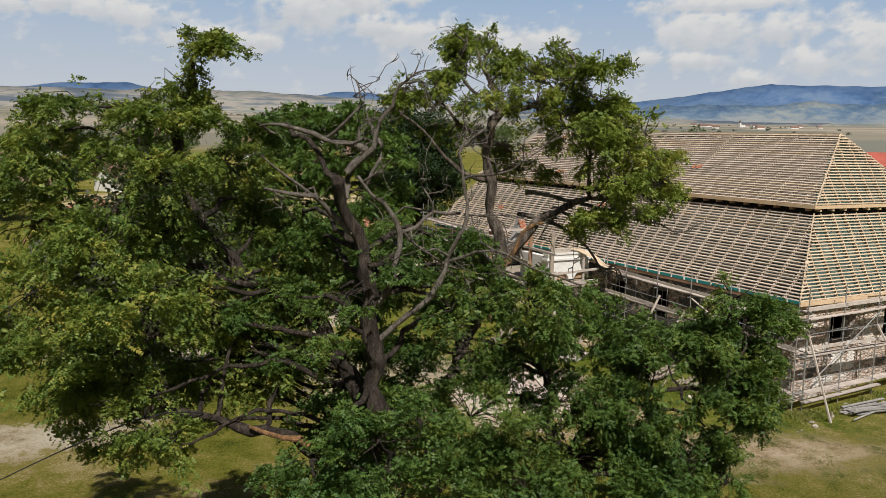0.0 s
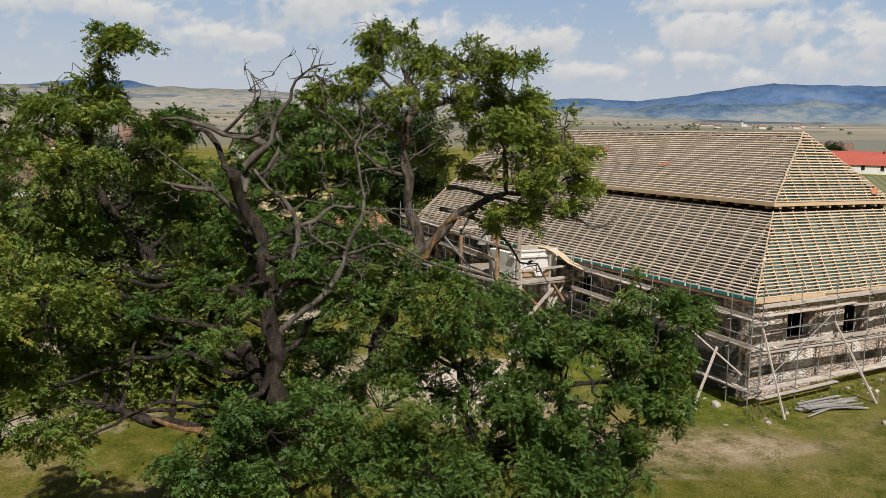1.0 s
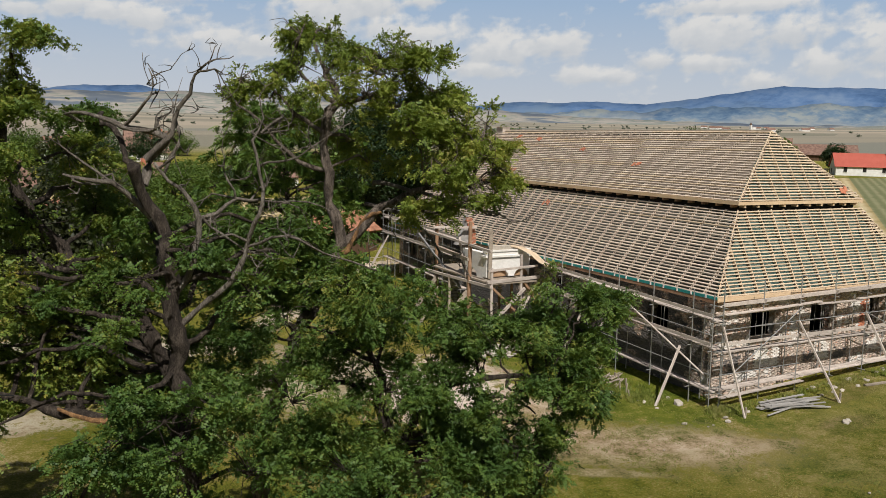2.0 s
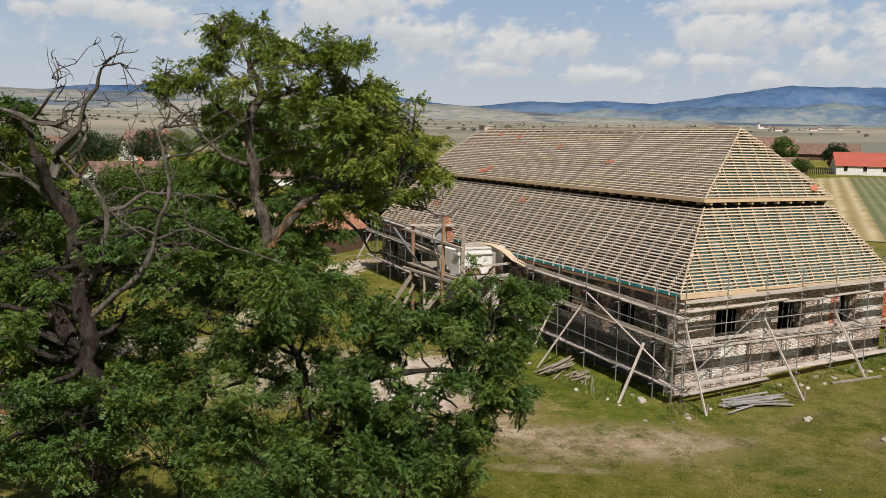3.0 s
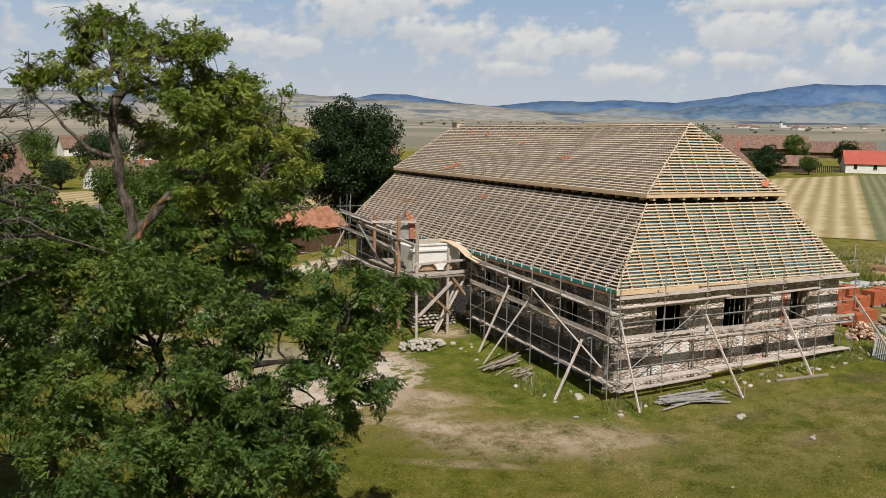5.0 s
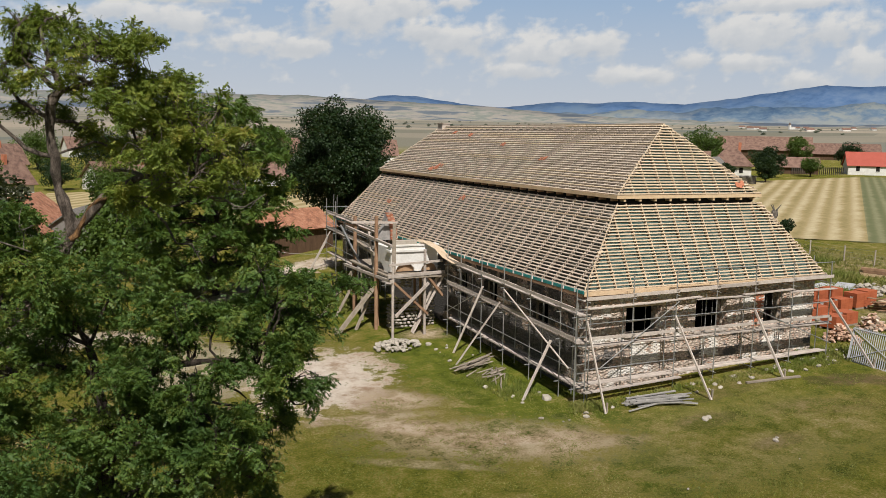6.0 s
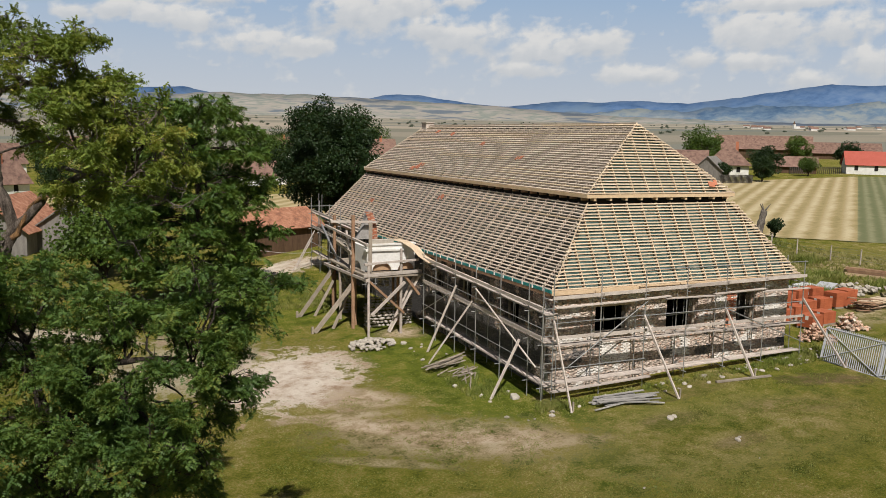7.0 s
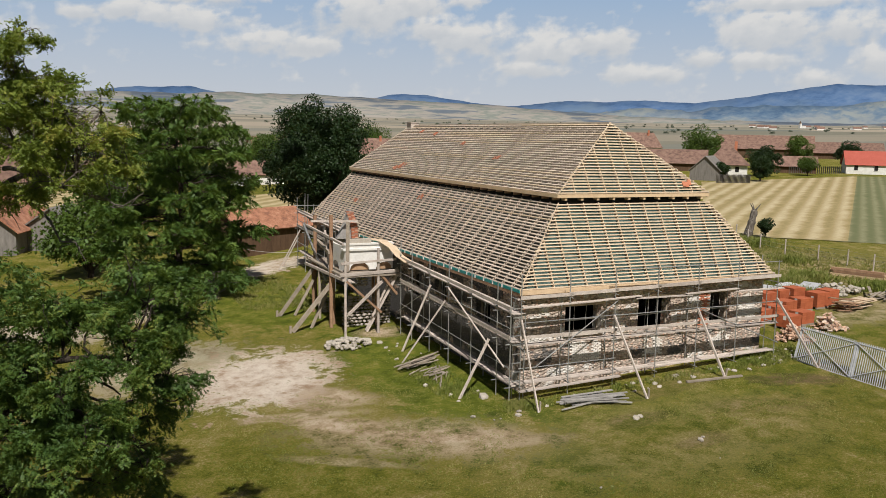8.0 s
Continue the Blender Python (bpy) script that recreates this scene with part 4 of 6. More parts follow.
BLOBS_K += [
    (-26.9, -7.4, 8.2, 0.8, 0.6), (-27.6, -7.0, 7.6, 0.8, 0.6), (-27.0, -7.6, 7.0, 0.7, 0.5), (-26.6, -9.8, 8.7, 0.5, 0.35), (-24.5, -10.2, 8.3, 0.6, 0.45)]
BLOBS_K += [
    (-23.0, -7.3, 9.2, 1.0, 0.6), (-24.0, -6.7, 9.1, 1.0, 0.7), (-22.3, -7.7, 8.3, 0.8, 0.6), (-25.3, -6.0, 8.8, 1.1, 0.8), (-24.4, -6.5, 7.8, 1.1, 0.7),
    (-25.9, -4.5, 9.6, 1.0, 0.7), (-26.9, -5.1, 7.7, 1.1, 0.8)]
BLOBS_C = [
    (-28.5, -6.0, 13.4, 0.8, 0.6), (-28.8, -5.8, 12.8, 0.6, 0.4), (-30.6, -3.7, 12.2, 1.0, 0.5), (-31.5, -2.0, 11.6, 1.0, 0.7), (-29.6, -5.4, 11.9, 1.0, 0.5),
    (-28.5, -6.0, 12.1, 0.7, 0.5), (-31.2, -3.4, 10.8, 1.4, 0.9), (-29.5, -6.6, 10.7, 1.2, 0.8), (-27.5, -4.3, 11.0, 0.8, 0.7), (-30.6, -6.0, 9.4, 1.5, 0.9),
    (-31.8, -4.2, 8.1, 1.1, 1.0), (-28.8, -5.8, 9.4, 1.3, 0.9), (-30.0, -7.4, 8.1, 1.6, 0.9), (-31.5, -5.5, 6.8, 1.3, 0.7), (-28.3, -6.1, 7.7, 1.1, 0.8),
    (-29.9, -6.4, 6.4, 1.6, 0.5), (-30.1, -6.2, 5.0, 0.7, 0.6), (-26.5, -4.8, 8.4, 0.8, 0.7), (-26.9, -4.6, 9.5, 0.7, 0.7)]
BLOBS_C += [(-30.5, -7.3, 6.2, 0.5, 0.4), (-29.5, -7.9, 5.4, 0.7, 0.5), (-31.1, -7.0, 7.1, 0.7, 0.6)]
BLOBS_C += [
    (-30.8, -3.8, 6.6, 1.2, 0.7), (-32.0, -3.1, 7.0, 1.1, 0.8), (-27.9, -6.6, 6.7, 1.0, 0.6), (-27.9, -6.6, 5.9, 1.0, 0.5), (-26.3, -5.7, 6.9, 1.0, 0.7),
    (-30.9, -4.9, 5.6, 1.1, 0.5), (-27.1, -7.0, 6.3, 0.9, 0.6), (-26.1, -5.3, 7.9, 1.0, 0.7), (-31.7, -3.3, 9.5, 1.3, 1.0), (-26.8, -3.7, 10.4, 1.1, 0.9)]

DEAD_CROWN = [
    ([(-26.4, -9.12, 10.5), (-26.14, -8.96, 11.14), (-25.98, -9.21, 11.4), (-26.18, -9.18, 11.58), (-26.74, -8.99, 11.65), (-27.2, -8.62, 11.88), (-27.74, -7.91, 11.9)], 0.11, 0.025),
    ([(-26.37, -9.18, 11.02), (-25.91, -9.32, 11.52), (-25.82, -9.35, 12.07), (-25.55, -9.48, 12.38), (-25.47, -9.57, 12.71), (-25.29, -9.79, 12.77), (-24.97, -9.87, 12.77)], 0.065, 0.012),
    ([(-26.74, -8.98, 11.68), (-26.42, -9.49, 12.14), (-26.25, -9.53, 12.47), (-26.31, -9.43, 12.82)], 0.04, 0.01),
    ([(-26.23, -9.26, 9.83), (-26.58, -8.93, 10.15), (-27.01, -9.05, 10.56), (-27.44, -8.88, 10.61), (-27.86, -8.59, 10.69)], 0.085, 0.03)]
DEAD_FORK = [
    ([(-25.9, -9.45, 8.3), (-25.39, -9.73, 9.51), (-25.53, -9.7, 10.13), (-25.99, -9.58, 10.62), (-26.25, -9.43, 10.97)], 0.07, 0.035),
    ([(-26.05, -9.36, 10.73), (-25.8, -9.47, 11.34), (-25.76, -9.2, 11.77), (-25.81, -8.9, 12.02), (-25.71, -8.65, 12.21)], 0.04, 0.012),
    ([(-25.47, -9.68, 9.85), (-25.11, -9.75, 10.0), (-24.68, -9.62, 10.23), (-24.21, -9.98, 10.25)], 0.05, 0.03),
    ([(-24.68, -9.62, 10.23), (-24.85, -9.75, 10.62), (-24.87, -9.39, 10.85), (-24.97, -9.95, 11.09)], 0.03, 0.01),
    ([(-25.36, -9.74, 9.85), (-25.01, -9.84, 9.57), (-24.59, -10.14, 9.21), (-24.13, -10.32, 9.09)], 0.03, 0.012)]
DEAD_STEM = [
    ([(-25.85, -9.5, 7.6), (-24.9, -10.0, 8.6), (-24.6, -10.16, 9.4), (-24.54, -10.46, 9.82), (-24.39, -10.47, 10.17), (-24.35, -10.37, 10.78), (-24.54, -10.4, 11.45), (-24.28, -10.17, 11.6), (-23.94, -10.29, 11.91)], 0.065, 0.025),
    ([(-24.28, -10.17, 11.6), (-23.65, -10.07, 11.67), (-23.67, -9.94, 11.89)], 0.025, 0.01),
    ([(-24.33, -10.31, 10.25), (-24.08, -10.51, 10.23), (-23.61, -10.98, 10.26), (-23.24, -11.34, 10.11)], 0.025, 0.01),
    ([(-24.57, -10.18, 9.31), (-23.96, -10.9, 9.53), (-23.35, -11.32, 9.31), (-22.3, -11.56, 8.89)], 0.032, 0.012),
    ([(-24.33, -10.31, 10.96), (-24.01, -10.99, 11.11), (-23.63, -11.31, 11.3), (-22.88, -11.51, 11.85)], 0.03, 0.01)]
locust("old locust with bleached dead upper limbs over low leafy branches",
       [(-25.6, -9.4, gz(-25.6, -9.4) - 0.2), (-25.75, -9.45, 2.0), (-25.83, -9.49, 5.5), (-25.88, -9.46, 7.8), (-26.07, -9.35, 9.23), (-26.41, -9.28, 10.29), (-26.63, -9.43, 10.91)], 0.34,
       [([(-26.2, -9.2, 4.6), (-27.05, -8.69, 5.32), (-27.97, -8.17, 5.66), (-28.69, -7.77, 5.95), (-29.5, -7.31, 5.98), (-29.8, -7.15, 6.46)], 0.17, 0.06)],
       BLOBS_K, 11, dead=DEAD_CROWN + DEAD_FORK + DEAD_STEM,
       torn=[(-27.0, -8.85, 5.36), (-27.5, -8.6, 5.6), (-28.1, -8.3, 5.78)])
locust("tall locust with a forked trunk and airy crown",
       [(-23.9, -7.7, gz(-23.9, -7.7) - 0.2), (-23.6, -7.7, 3), (-22.96, -7.6, 6.2), (-22.1, -7.35, 7.4), (-21.54, -7.28, 8.58), (-21.59, -7.25, 9.59), (-21.77, -7.16, 10.72), (-21.88, -7.1, 11.7), (-21.56, -7.27, 12.41), (-21.81, -7.14, 13.09)], 0.28,
       [([(-21.6, -7.25, 8.6), (-20.96, -7.58, 9.32), (-20.32, -7.91, 10.05), (-19.56, -8.31, 10.36), (-18.55, -8.83, 10.39)], 0.16, 0.04),
        ([(-21.56, -7.27, 12.41), (-22.18, -6.94, 12.8), (-22.42, -6.82, 13.21)], 0.08, 0.03), ([(-21.57, -7.27, 12.34), (-20.69, -7.72, 12.71), (-20.07, -8.05, 13.27)], 0.08, 0.03),
        ([(-21.88, -7.1, 11.7), (-22.44, -6.81, 12.11), (-22.93, -6.56, 12.65)], 0.07, 0.03), ([(-21.77, -7.16, 10.72), (-22.4, -6.9, 10.9), (-23.2, -6.5, 11.9), (-23.8, -6.3, 12.3)], 0.06, 0.025)],
       BLOBS_B, 12, density=1.25, leaves=52, dead=[([(-20.3, -6.64, 10.38), (-19.46, -7.72, 10.2), (-18.5, -8.63, 9.87), (-17.93, -9.13, 9.68), (-17.5, -9.56, 9.63), (-17.03, -9.9, 9.93)], 0.07, 0.012), ([(-20.46, -6.56, 9.82), (-19.93, -7.26, 9.71), (-19.22, -7.94, 9.06), (-18.97, -8.18, 8.58), (-18.64, -8.45, 8.57), (-18.39, -8.68, 8.05)], 0.06, 0.012), ([(-18.5, -8.63, 9.87), (-17.93, -8.79, 10.07), (-17.39, -9.05, 9.93), (-17.33, -8.97, 10.15)], 0.03, 0.01)],
       torn=[(-21.5, -7.38, 8.6), (-21.09, -7.6, 9.2), (-20.58, -7.87, 9.72)], mat=M_LEAF_TURNING, bark=M_BARK_PALE)
locust("broad low locust with branches sweeping to the meadow",
       [(-20.6, -8.6, gz(-20.6, -8.6) - 0.2), (-20.7, -8.8, 2.0), (-20.9, -9.0, 4.2), (-21.2, -9.1, 6.2)], 0.3,
       [([(-20.7, -8.9, 3.5), (-20.02, -9.73, 5.38), (-19.06, -10.23, 5.83), (-18.33, -10.61, 6.0), (-17.6, -10.99, 5.81), (-16.73, -11.44, 4.91)], 0.13, 0.03),
        ([(-19.05, -10.23, 5.3), (-18.44, -10.55, 5.43), (-17.77, -10.9, 5.02)], 0.05, 0.02)],
       BLOBS_L, 13)
locust("leafy locust with a dense yellowing crown",
       [(-25.4, -7.6, gz(-25.4, -7.6) - 0.2), (-25.5, -8.2, 4.5), (-25.74, -8.5, 6.16), (-26.38, -8.04, 7.54), (-27.26, -6.98, 8.29), (-27.94, -5.9, 8.93), (-28.9, -5.7, 11), (-28.6, -5.9, 12.8)], 0.3, [], BLOBS_C, 14, mat=M_LEAF_FLECKED)


def broad_tree(name, label, x, y, h, r, crown_z, lobes, count, leaf, mat, seed, squash=1.0):
    """A round-headed tree: short trunk, limbs, and lobes of broad leaves with gaps between."""
    nprng = np.random.default_rng(seed)
    z = gz(x, y)
    tree = thing(name, label, "tree")
    bm = bmesh.new()
    tube(bm, [(x, y, z - 0.2), (x + 0.1, y, z + crown_z), (x, y + 0.1, z + h * 0.75)], 0.035 * h, 0.01 * h, 8, 0.05, seed)
    cz, rz = z + (h + crown_z) / 2, (h - crown_z) / 2
    d = nprng.normal(0, 1, (lobes, 3))
    d /= np.linalg.norm(d, axis=1, keepdims=True)
    cen = np.array((x, y, cz)) + d * (nprng.uniform(0.35, 0.82, (lobes, 1))) * (r, r, rz)
    for c in cen[:18]:
        tube(bm, [(x, y, z + crown_z), (x + (c[0] - x) * 0.4, y + (c[1] - y) * 0.4, (z + crown_z + c[2]) / 2), tuple(c)], 0.014 * h, 0.003 * h, 5, 0.1, seed)
    part("trunk", bm, M_BARK, tree, smooth=True)
    k = nprng.integers(0, lobes, count)
    o = nprng.normal(0, 1, (count, 3))
    o /= np.linalg.norm(o, axis=1, keepdims=True)
    lr = (r * 0.33 if lobes < 100 else r * 0.22) * nprng.uniform(0.6, 1.2, (lobes, 1))
    pl = cen[k] + o * lr[k] * nprng.uniform(0.6, 1.08, (count, 1)) * (1, 1, 0.8)
    crown = child("crown", leaf_mesh("crown", pl, o * 0.7 + nprng.normal(0, 0.5, (count, 3)) + (0, 0, -0.3), BROAD * leaf, mat, nprng), tree)
    tagged(crown, kind="stuff")
    return tree


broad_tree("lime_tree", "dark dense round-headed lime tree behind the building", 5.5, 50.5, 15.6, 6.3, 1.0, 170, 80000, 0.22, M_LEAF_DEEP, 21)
er = random.Random(31)
BLOBS_E = []
for tier in range(8):
    f = tier / 7
    wide = 6.4 * math.sin(math.pi * (0.22 + 0.66 * f)) ** 0.7
    for k in range(9 if tier < 6 else 6):
        a, r = 6.2832 * (k + er.random()) / (9 if tier < 6 else 6), wide * er.uniform(0.45, 1.0)
        BLOBS_E.append((-11.2 + r * math.cos(a), 30.0 + r * math.sin(a), 1.4 + 11.4 * f + er.uniform(-0.5, 0.5), er.uniform(1.2, 1.9), er.uniform(0.5, 0.8)))
locust("spreading green locust in layered boughs beside the track",
       [(-11.0, 30.4, gz(-11.0, 30.4) - 0.2), (-11.2, 30.2, 2.5), (-11.0, 30.0, 6.0), (-11.3, 30.1, 10.5)], 0.3, [], BLOBS_E, 22, density=0.75, leaves=16, mat=M_LEAF_BOUGH, leaf=(0.42, 0.2, 4))
broad_tree("ash_tree", "dark purplish tree at the yard's edge", -26.4, 13.8, 13.4, 4.2, 1.0, 80, 30000, 0.2, M_LEAF_DARK, 24)


# ---- scaffolding ----
def deck(name, a, b, width, parent, mat=None, side=(0, 1, 0), count=3):
    """Loose planks side by side, slightly out of line."""
    s = Vector(side)
    for k in range(count):
        o = s * (k - (count - 1) / 2) * (width / count)
        j = Vector((0, 0, rng.uniform(-0.015, 0.03)))
        e = (Vector(b) - Vector(a)).normalized() * rng.uniform(-0.12, 0.2)
        beam(name, Vector(a) + o + j - e * 0.6, Vector(b) + o + Vector((0, 0, rng.uniform(-0.015, 0.03))) + e, width / count * 0.9, 0.05, mat or M_PLANK, parent)


front_scaffold = thing("scaffold", "galvanised tube scaffold with worn plank decks along the stone front", "scaffold")
POLES_X = (-0.32, 2.28, 4.85, 7.4, 9.95, 12.6, 15.4)
for x in POLES_X:
    z = gz(x, -0.75)
    pole("standard", (x + 0.03, -0.75, z - 0.05), (x - 0.05, -0.75, 5.5 + rng.uniform(-0.08, 0.08)), 0.055, M_STEEL, front_scaffold)
    pole("inner_standard", (x + 0.03, -0.02, z - 0.05), (x, -0.02, 4.1), 0.05, M_STEEL, front_scaffold)
    for h in (0.28, 2.13, 4.3):
        pole("transom", (x, -0.95, h), (x, 0.1, h), 0.05, M_STEEL, front_scaffold)
pole("standard", (15.35, 0.4, gz(15.6, 0)), (15.35, 0.4, 5.6), 0.055, M_STEEL, front_scaffold)
for k in range(len(POLES_X) - 1):
    a, b = POLES_X[k] - 0.1, POLES_X[k + 1] + 0.1
    tilt = 0.04 * k
    deck("deck_plank", (a, -0.58, 2.22 - 0.02 * k), (b, -0.58, 2.20 - 0.02 * k), 0.34, front_scaffold, count=2)
    deck("deck_plank", (a, -0.62, 4.36 + tilt), (b, -0.62, 4.38 + tilt), 0.2, front_scaffold, count=1)
    beam("toe_board", (a, -0.80, 4.44 + tilt), (b, -0.80, 4.46 + tilt), 0.03, 0.16, M_PLANK, front_scaffold)
    beam("toe_board", (a, -0.82, 2.62 - 0.02 * k), (b, -0.82, 2.60 - 0.02 * k), 0.03, 0.14, M_PLANK, front_scaffold)
    deck("deck_plank", (a, -0.5, 0.42 + 0.03 * k), (b, -0.5, 0.44 + 0.03 * k), 0.5, front_scaffold, count=2)
    pole("rail", (a, -0.80, 3.28), (b, -0.80, 3.28 + rng.uniform(-0.03, 0.03)), 0.045, M_STEEL, front_scaffold)
    if k < 2:
        pole("rail", (a, -0.80, 1.18), (b, -0.80, 1.17), 0.05, M_STEEL, front_scaffold)
pole("rail", (4.8, -0.78, 5.5), (15.5, -0.78, 5.42), 0.04, M_STEEL, front_scaffold)
beam("ground_plank", (-0.4, -0.85, 0.12), (5.2, -0.9, 0.3), 0.25, 0.05, M_PLANK, front_scaffold)
for k in range(5):
    x, z = -0.3 + k * 3.15, 3.98 + 0.05 * (k % 2)
    for j in range(1):
        beam("deck_plank", (x + 0.3 * j, -0.75 + 0.26 * j, z + rng.uniform(-0.02, 0.04)), (x + 3.5 - 0.4 * j, -0.72 + 0.26 * j, z + rng.uniform(-0.02, 0.1)), 0.24, 0.045, M_PLANK, front_scaffold)
beam("eave_plank", (0.2, -0.25, 4.33), (15.7, -0.20, 4.62), 0.16, 0.05, M_PLANK, front_scaffold)
for foot, head, wide in (((-0.14, -2.18), (-0.35, -0.8, 3.43), 0.070), ((5.17, -3.04), (4.76, -0.8, 3.3), 0.078), ((10.36, -2.53), (9.91, -0.8, 3.27), 0.094), ((15.63, -3.48), (15.32, -0.8, 3.45), 0.094)):
    beam("raking_prop", (*foot, gz(*foot) - 0.02), head, wide, wide, M_PLANK, front_scaffold)
    beam("prop_stake", (foot[0] + 0.12, foot[1] + 0.1, gz(*foot) - 0.2), (foot[0] + 0.12, foot[1] + 0.08, gz(*foot) + 0.45), 0.07, 0.07, M_TIMBER, front_scaffold)
pole("brace", (9.91, -0.86, 3.27), (15.58, -0.86, 1.03), 0.05, M_STEEL, front_scaffold)
pole("brace", (4.9, -0.86, 4.0), (0.4, -0.86, 1.18), 0.05, M_STEEL, front_scaffold)
beam("sill_plank", (8.2, -2.2, gz(8.2, -2.2) + 0.07), (11.2, -2.75, gz(11.2, -2.75) + 0.07), 0.16, 0.08, M_TIMBER, front_scaffold)

side_scaffold = thing("scaffold", "tube scaffold with plank decks along the shaded long wall", "scaffold")


def side_z(base, y):
    return base + 0.036 * y


SIDE_Y = [-0.55, 0.7, 3.35, 5.95, 8.4, 10.9, 12.6]
FAR_Y = [22.6, 25.4, 28.2, 31.0, 33.6, 36.0]
for y in SIDE_Y + FAR_Y:
    z = gz(-0.75, y)
    hi = side_z(4.95, y)
    pole("standard", (-0.72, y, z - 0.05), (-0.78, y, hi), 0.055, M_STEEL, side_scaffold)
    pole("inner_standard", (0.0, y, z - 0.05), (0.0, y, side_z(3.6, y)), 0.05, M_STEEL, side_scaffold)
    for h in (0.28, 2.3, 3.6):
        pole("transom", (-1.0, y, side_z(h, y)), (0.1, y, side_z(h, y)), 0.05, M_STEEL, side_scaffold)
for ys in (SIDE_Y, FAR_Y):
    for a, b in zip(ys, ys[1:]):
        for h, w, c in ((0.36, 0.5, 2), (2.42, 0.7, 3), (3.72, 0.7, 3)):
            deck("deck_plank", (-0.45, a - 0.1, side_z(h, a)), (-0.45, b + 0.1, side_z(h, b)), w, side_scaffold, side=(1, 0, 0), count=c)
        for h in (2.62, 3.95):
            beam("toe_board", (-0.82, a, side_z(h, a)), (-0.82, b, side_z(h, b)), 0.03, 0.15, M_PLANK, side_scaffold)
        pole("rail", (-0.8, a, side_z(3.05, a)), (-0.8, b, side_z(3.05, b)), 0.045, M_STEEL, side_scaffold)
        pole("rail", (-0.8, a, side_z(1.2, a)), (-0.8, b, side_z(1.2, b)), 0.045, M_STEEL, side_scaffold)
for y in (36.0, 36.9):
    pole("standard", (0.1, y, gz(0, y)), (0.16, y, 6.5), 0.055, M_STEEL, side_scaffold)
pole("rail", (-1.0, 36.2, 5.5), (1.6, 36.2, 5.5), 0.05, M_STEEL, side_scaffold)
for foot, head, wide in (((-2.48, 0.99), (-0.85, 1.31, 2.12), 0.094), ((-2.02, 9.14), (-0.85, 8.09, 3.52), 0.109), ((-2.85, 7.17), (-0.85, 6.19, 3.03), 0.078), ((-2.6, 35.2), (-0.9, 34.6, 3.6), 0.1), ((-1.9, 36.6), (-0.5, 36.2, 3.0), 0.1)):
    beam("raking_prop", (*foot, gz(*foot) - 0.02), head, wide, wide, M_PLANK, side_scaffold)
pole("brace", (-0.9, 5.74, 3.78), (-0.9, -0.28, 1.17), 0.085, M_PLANK, side_scaffold)
pole("brace", (-0.86, 12.6, 1.2), (-0.86, 9.0, 2.9), 0.045, M_STEEL, side_scaffold)
for k in range(9):
    beam("corner_rung", (-0.75, -0.72, 0.6 + 0.42 * k), (-0.30, -0.72, 0.6 + 0.42 * k), 0.04, 0.04, M_STEEL, side_scaffold)

# white clips along the eave of the long side
for k in range(37):
    beam("strip_clip", (-0.09, 0.6 + 0.93 * k, EAVE - 0.02), (-0.09, 0.68 + 0.93 * k, EAVE - 0.02), 0.03, 0.15, M_WHITEWASH, building)
# windows
M_FRAME = material("grey_window_bars", [(0.3, (0.25, 0.24, 0.22)), (0.7, (0.45, 0.43, 0.40))], 3, 0.7, 0.1)
for i, (u0, u1, z0, z1) in enumerate(FRONT_HOLES):
    x0w, x1w = 0.35 + u0, 0.35 + u1
    bm = bmesh.new()
    box(bm, x0w, x0w + 0.07, 0.62, 0.72, z0, z1)
    box(bm, x1w - 0.07, x1w, 0.62, 0.72, z0, z1)
    box(bm, x0w + 0.07, x1w - 0.07, 0.62, 0.72, z1 - 0.07, z1)
    box(bm, x0w + 0.07, x1w - 0.07, 0.62, 0.72, z0, z0 + 0.06)
    win = part("window", bm, M_TIMBER, building)
    for f in (0.33, 0.66):
        x = x0w + (x1w - x0w) * f
        pole("bar", (x, 0.62, z0), (x, 0.62, z1), 0.025, M_FRAME, win)
    beam("rail", (x0w, 0.62, (z0 + z1) / 2 - 0.1), (x1w, 0.62, (z0 + z1) / 2 - 0.05), 0.03, 0.04, M_FRAME, win)
    beam("lintel", (x0w - 0.25, 0.38, z1 + 0.09), (x1w + 0.3, 0.38, z1 + 0.09), 0.16, 0.14, M_BATTEN_NEW, win, label="fresh timber lintel")
    beam("sill", (x0w - 0.1, 0.36, z0 - 0.06), (x1w + 0.1, 0.36, z0 - 0.06), 0.2, 0.08, M_PLANK, win)
for u0, u1, z0, z1 in SIDE_HOLES:
    ya, yb = 1.05 + u0, 1.05 + u1
    bm = bmesh.new()
    box(bm, 0.62, 0.72, ya, ya + 0.07, z0, z1)
    box(bm, 0.62, 0.72, yb - 0.07, yb, z0, z1)
    box(bm, 0.62, 0.72, ya + 0.07, yb - 0.07, z1 - 0.07, z1)
    win = part("window", bm, M_TIMBER, building)
    pole("bar", (0.62, (ya + yb) / 2, z0), (0.62, (ya + yb) / 2, z1), 0.04, M_FRAME, win)

# loose red tiles left on the battens, and the box at the ridge's end
def slope_point(a, b, d, s, h, lift=0.06):
    a, b, d = Vector(a), Vector(b), Vector(d)
    u = (b - a).normalized()
    v = ((d - a) - u * (d - a).dot(u)).normalized()
    return a + u * s + v * h + u.cross(v) * lift, u, v


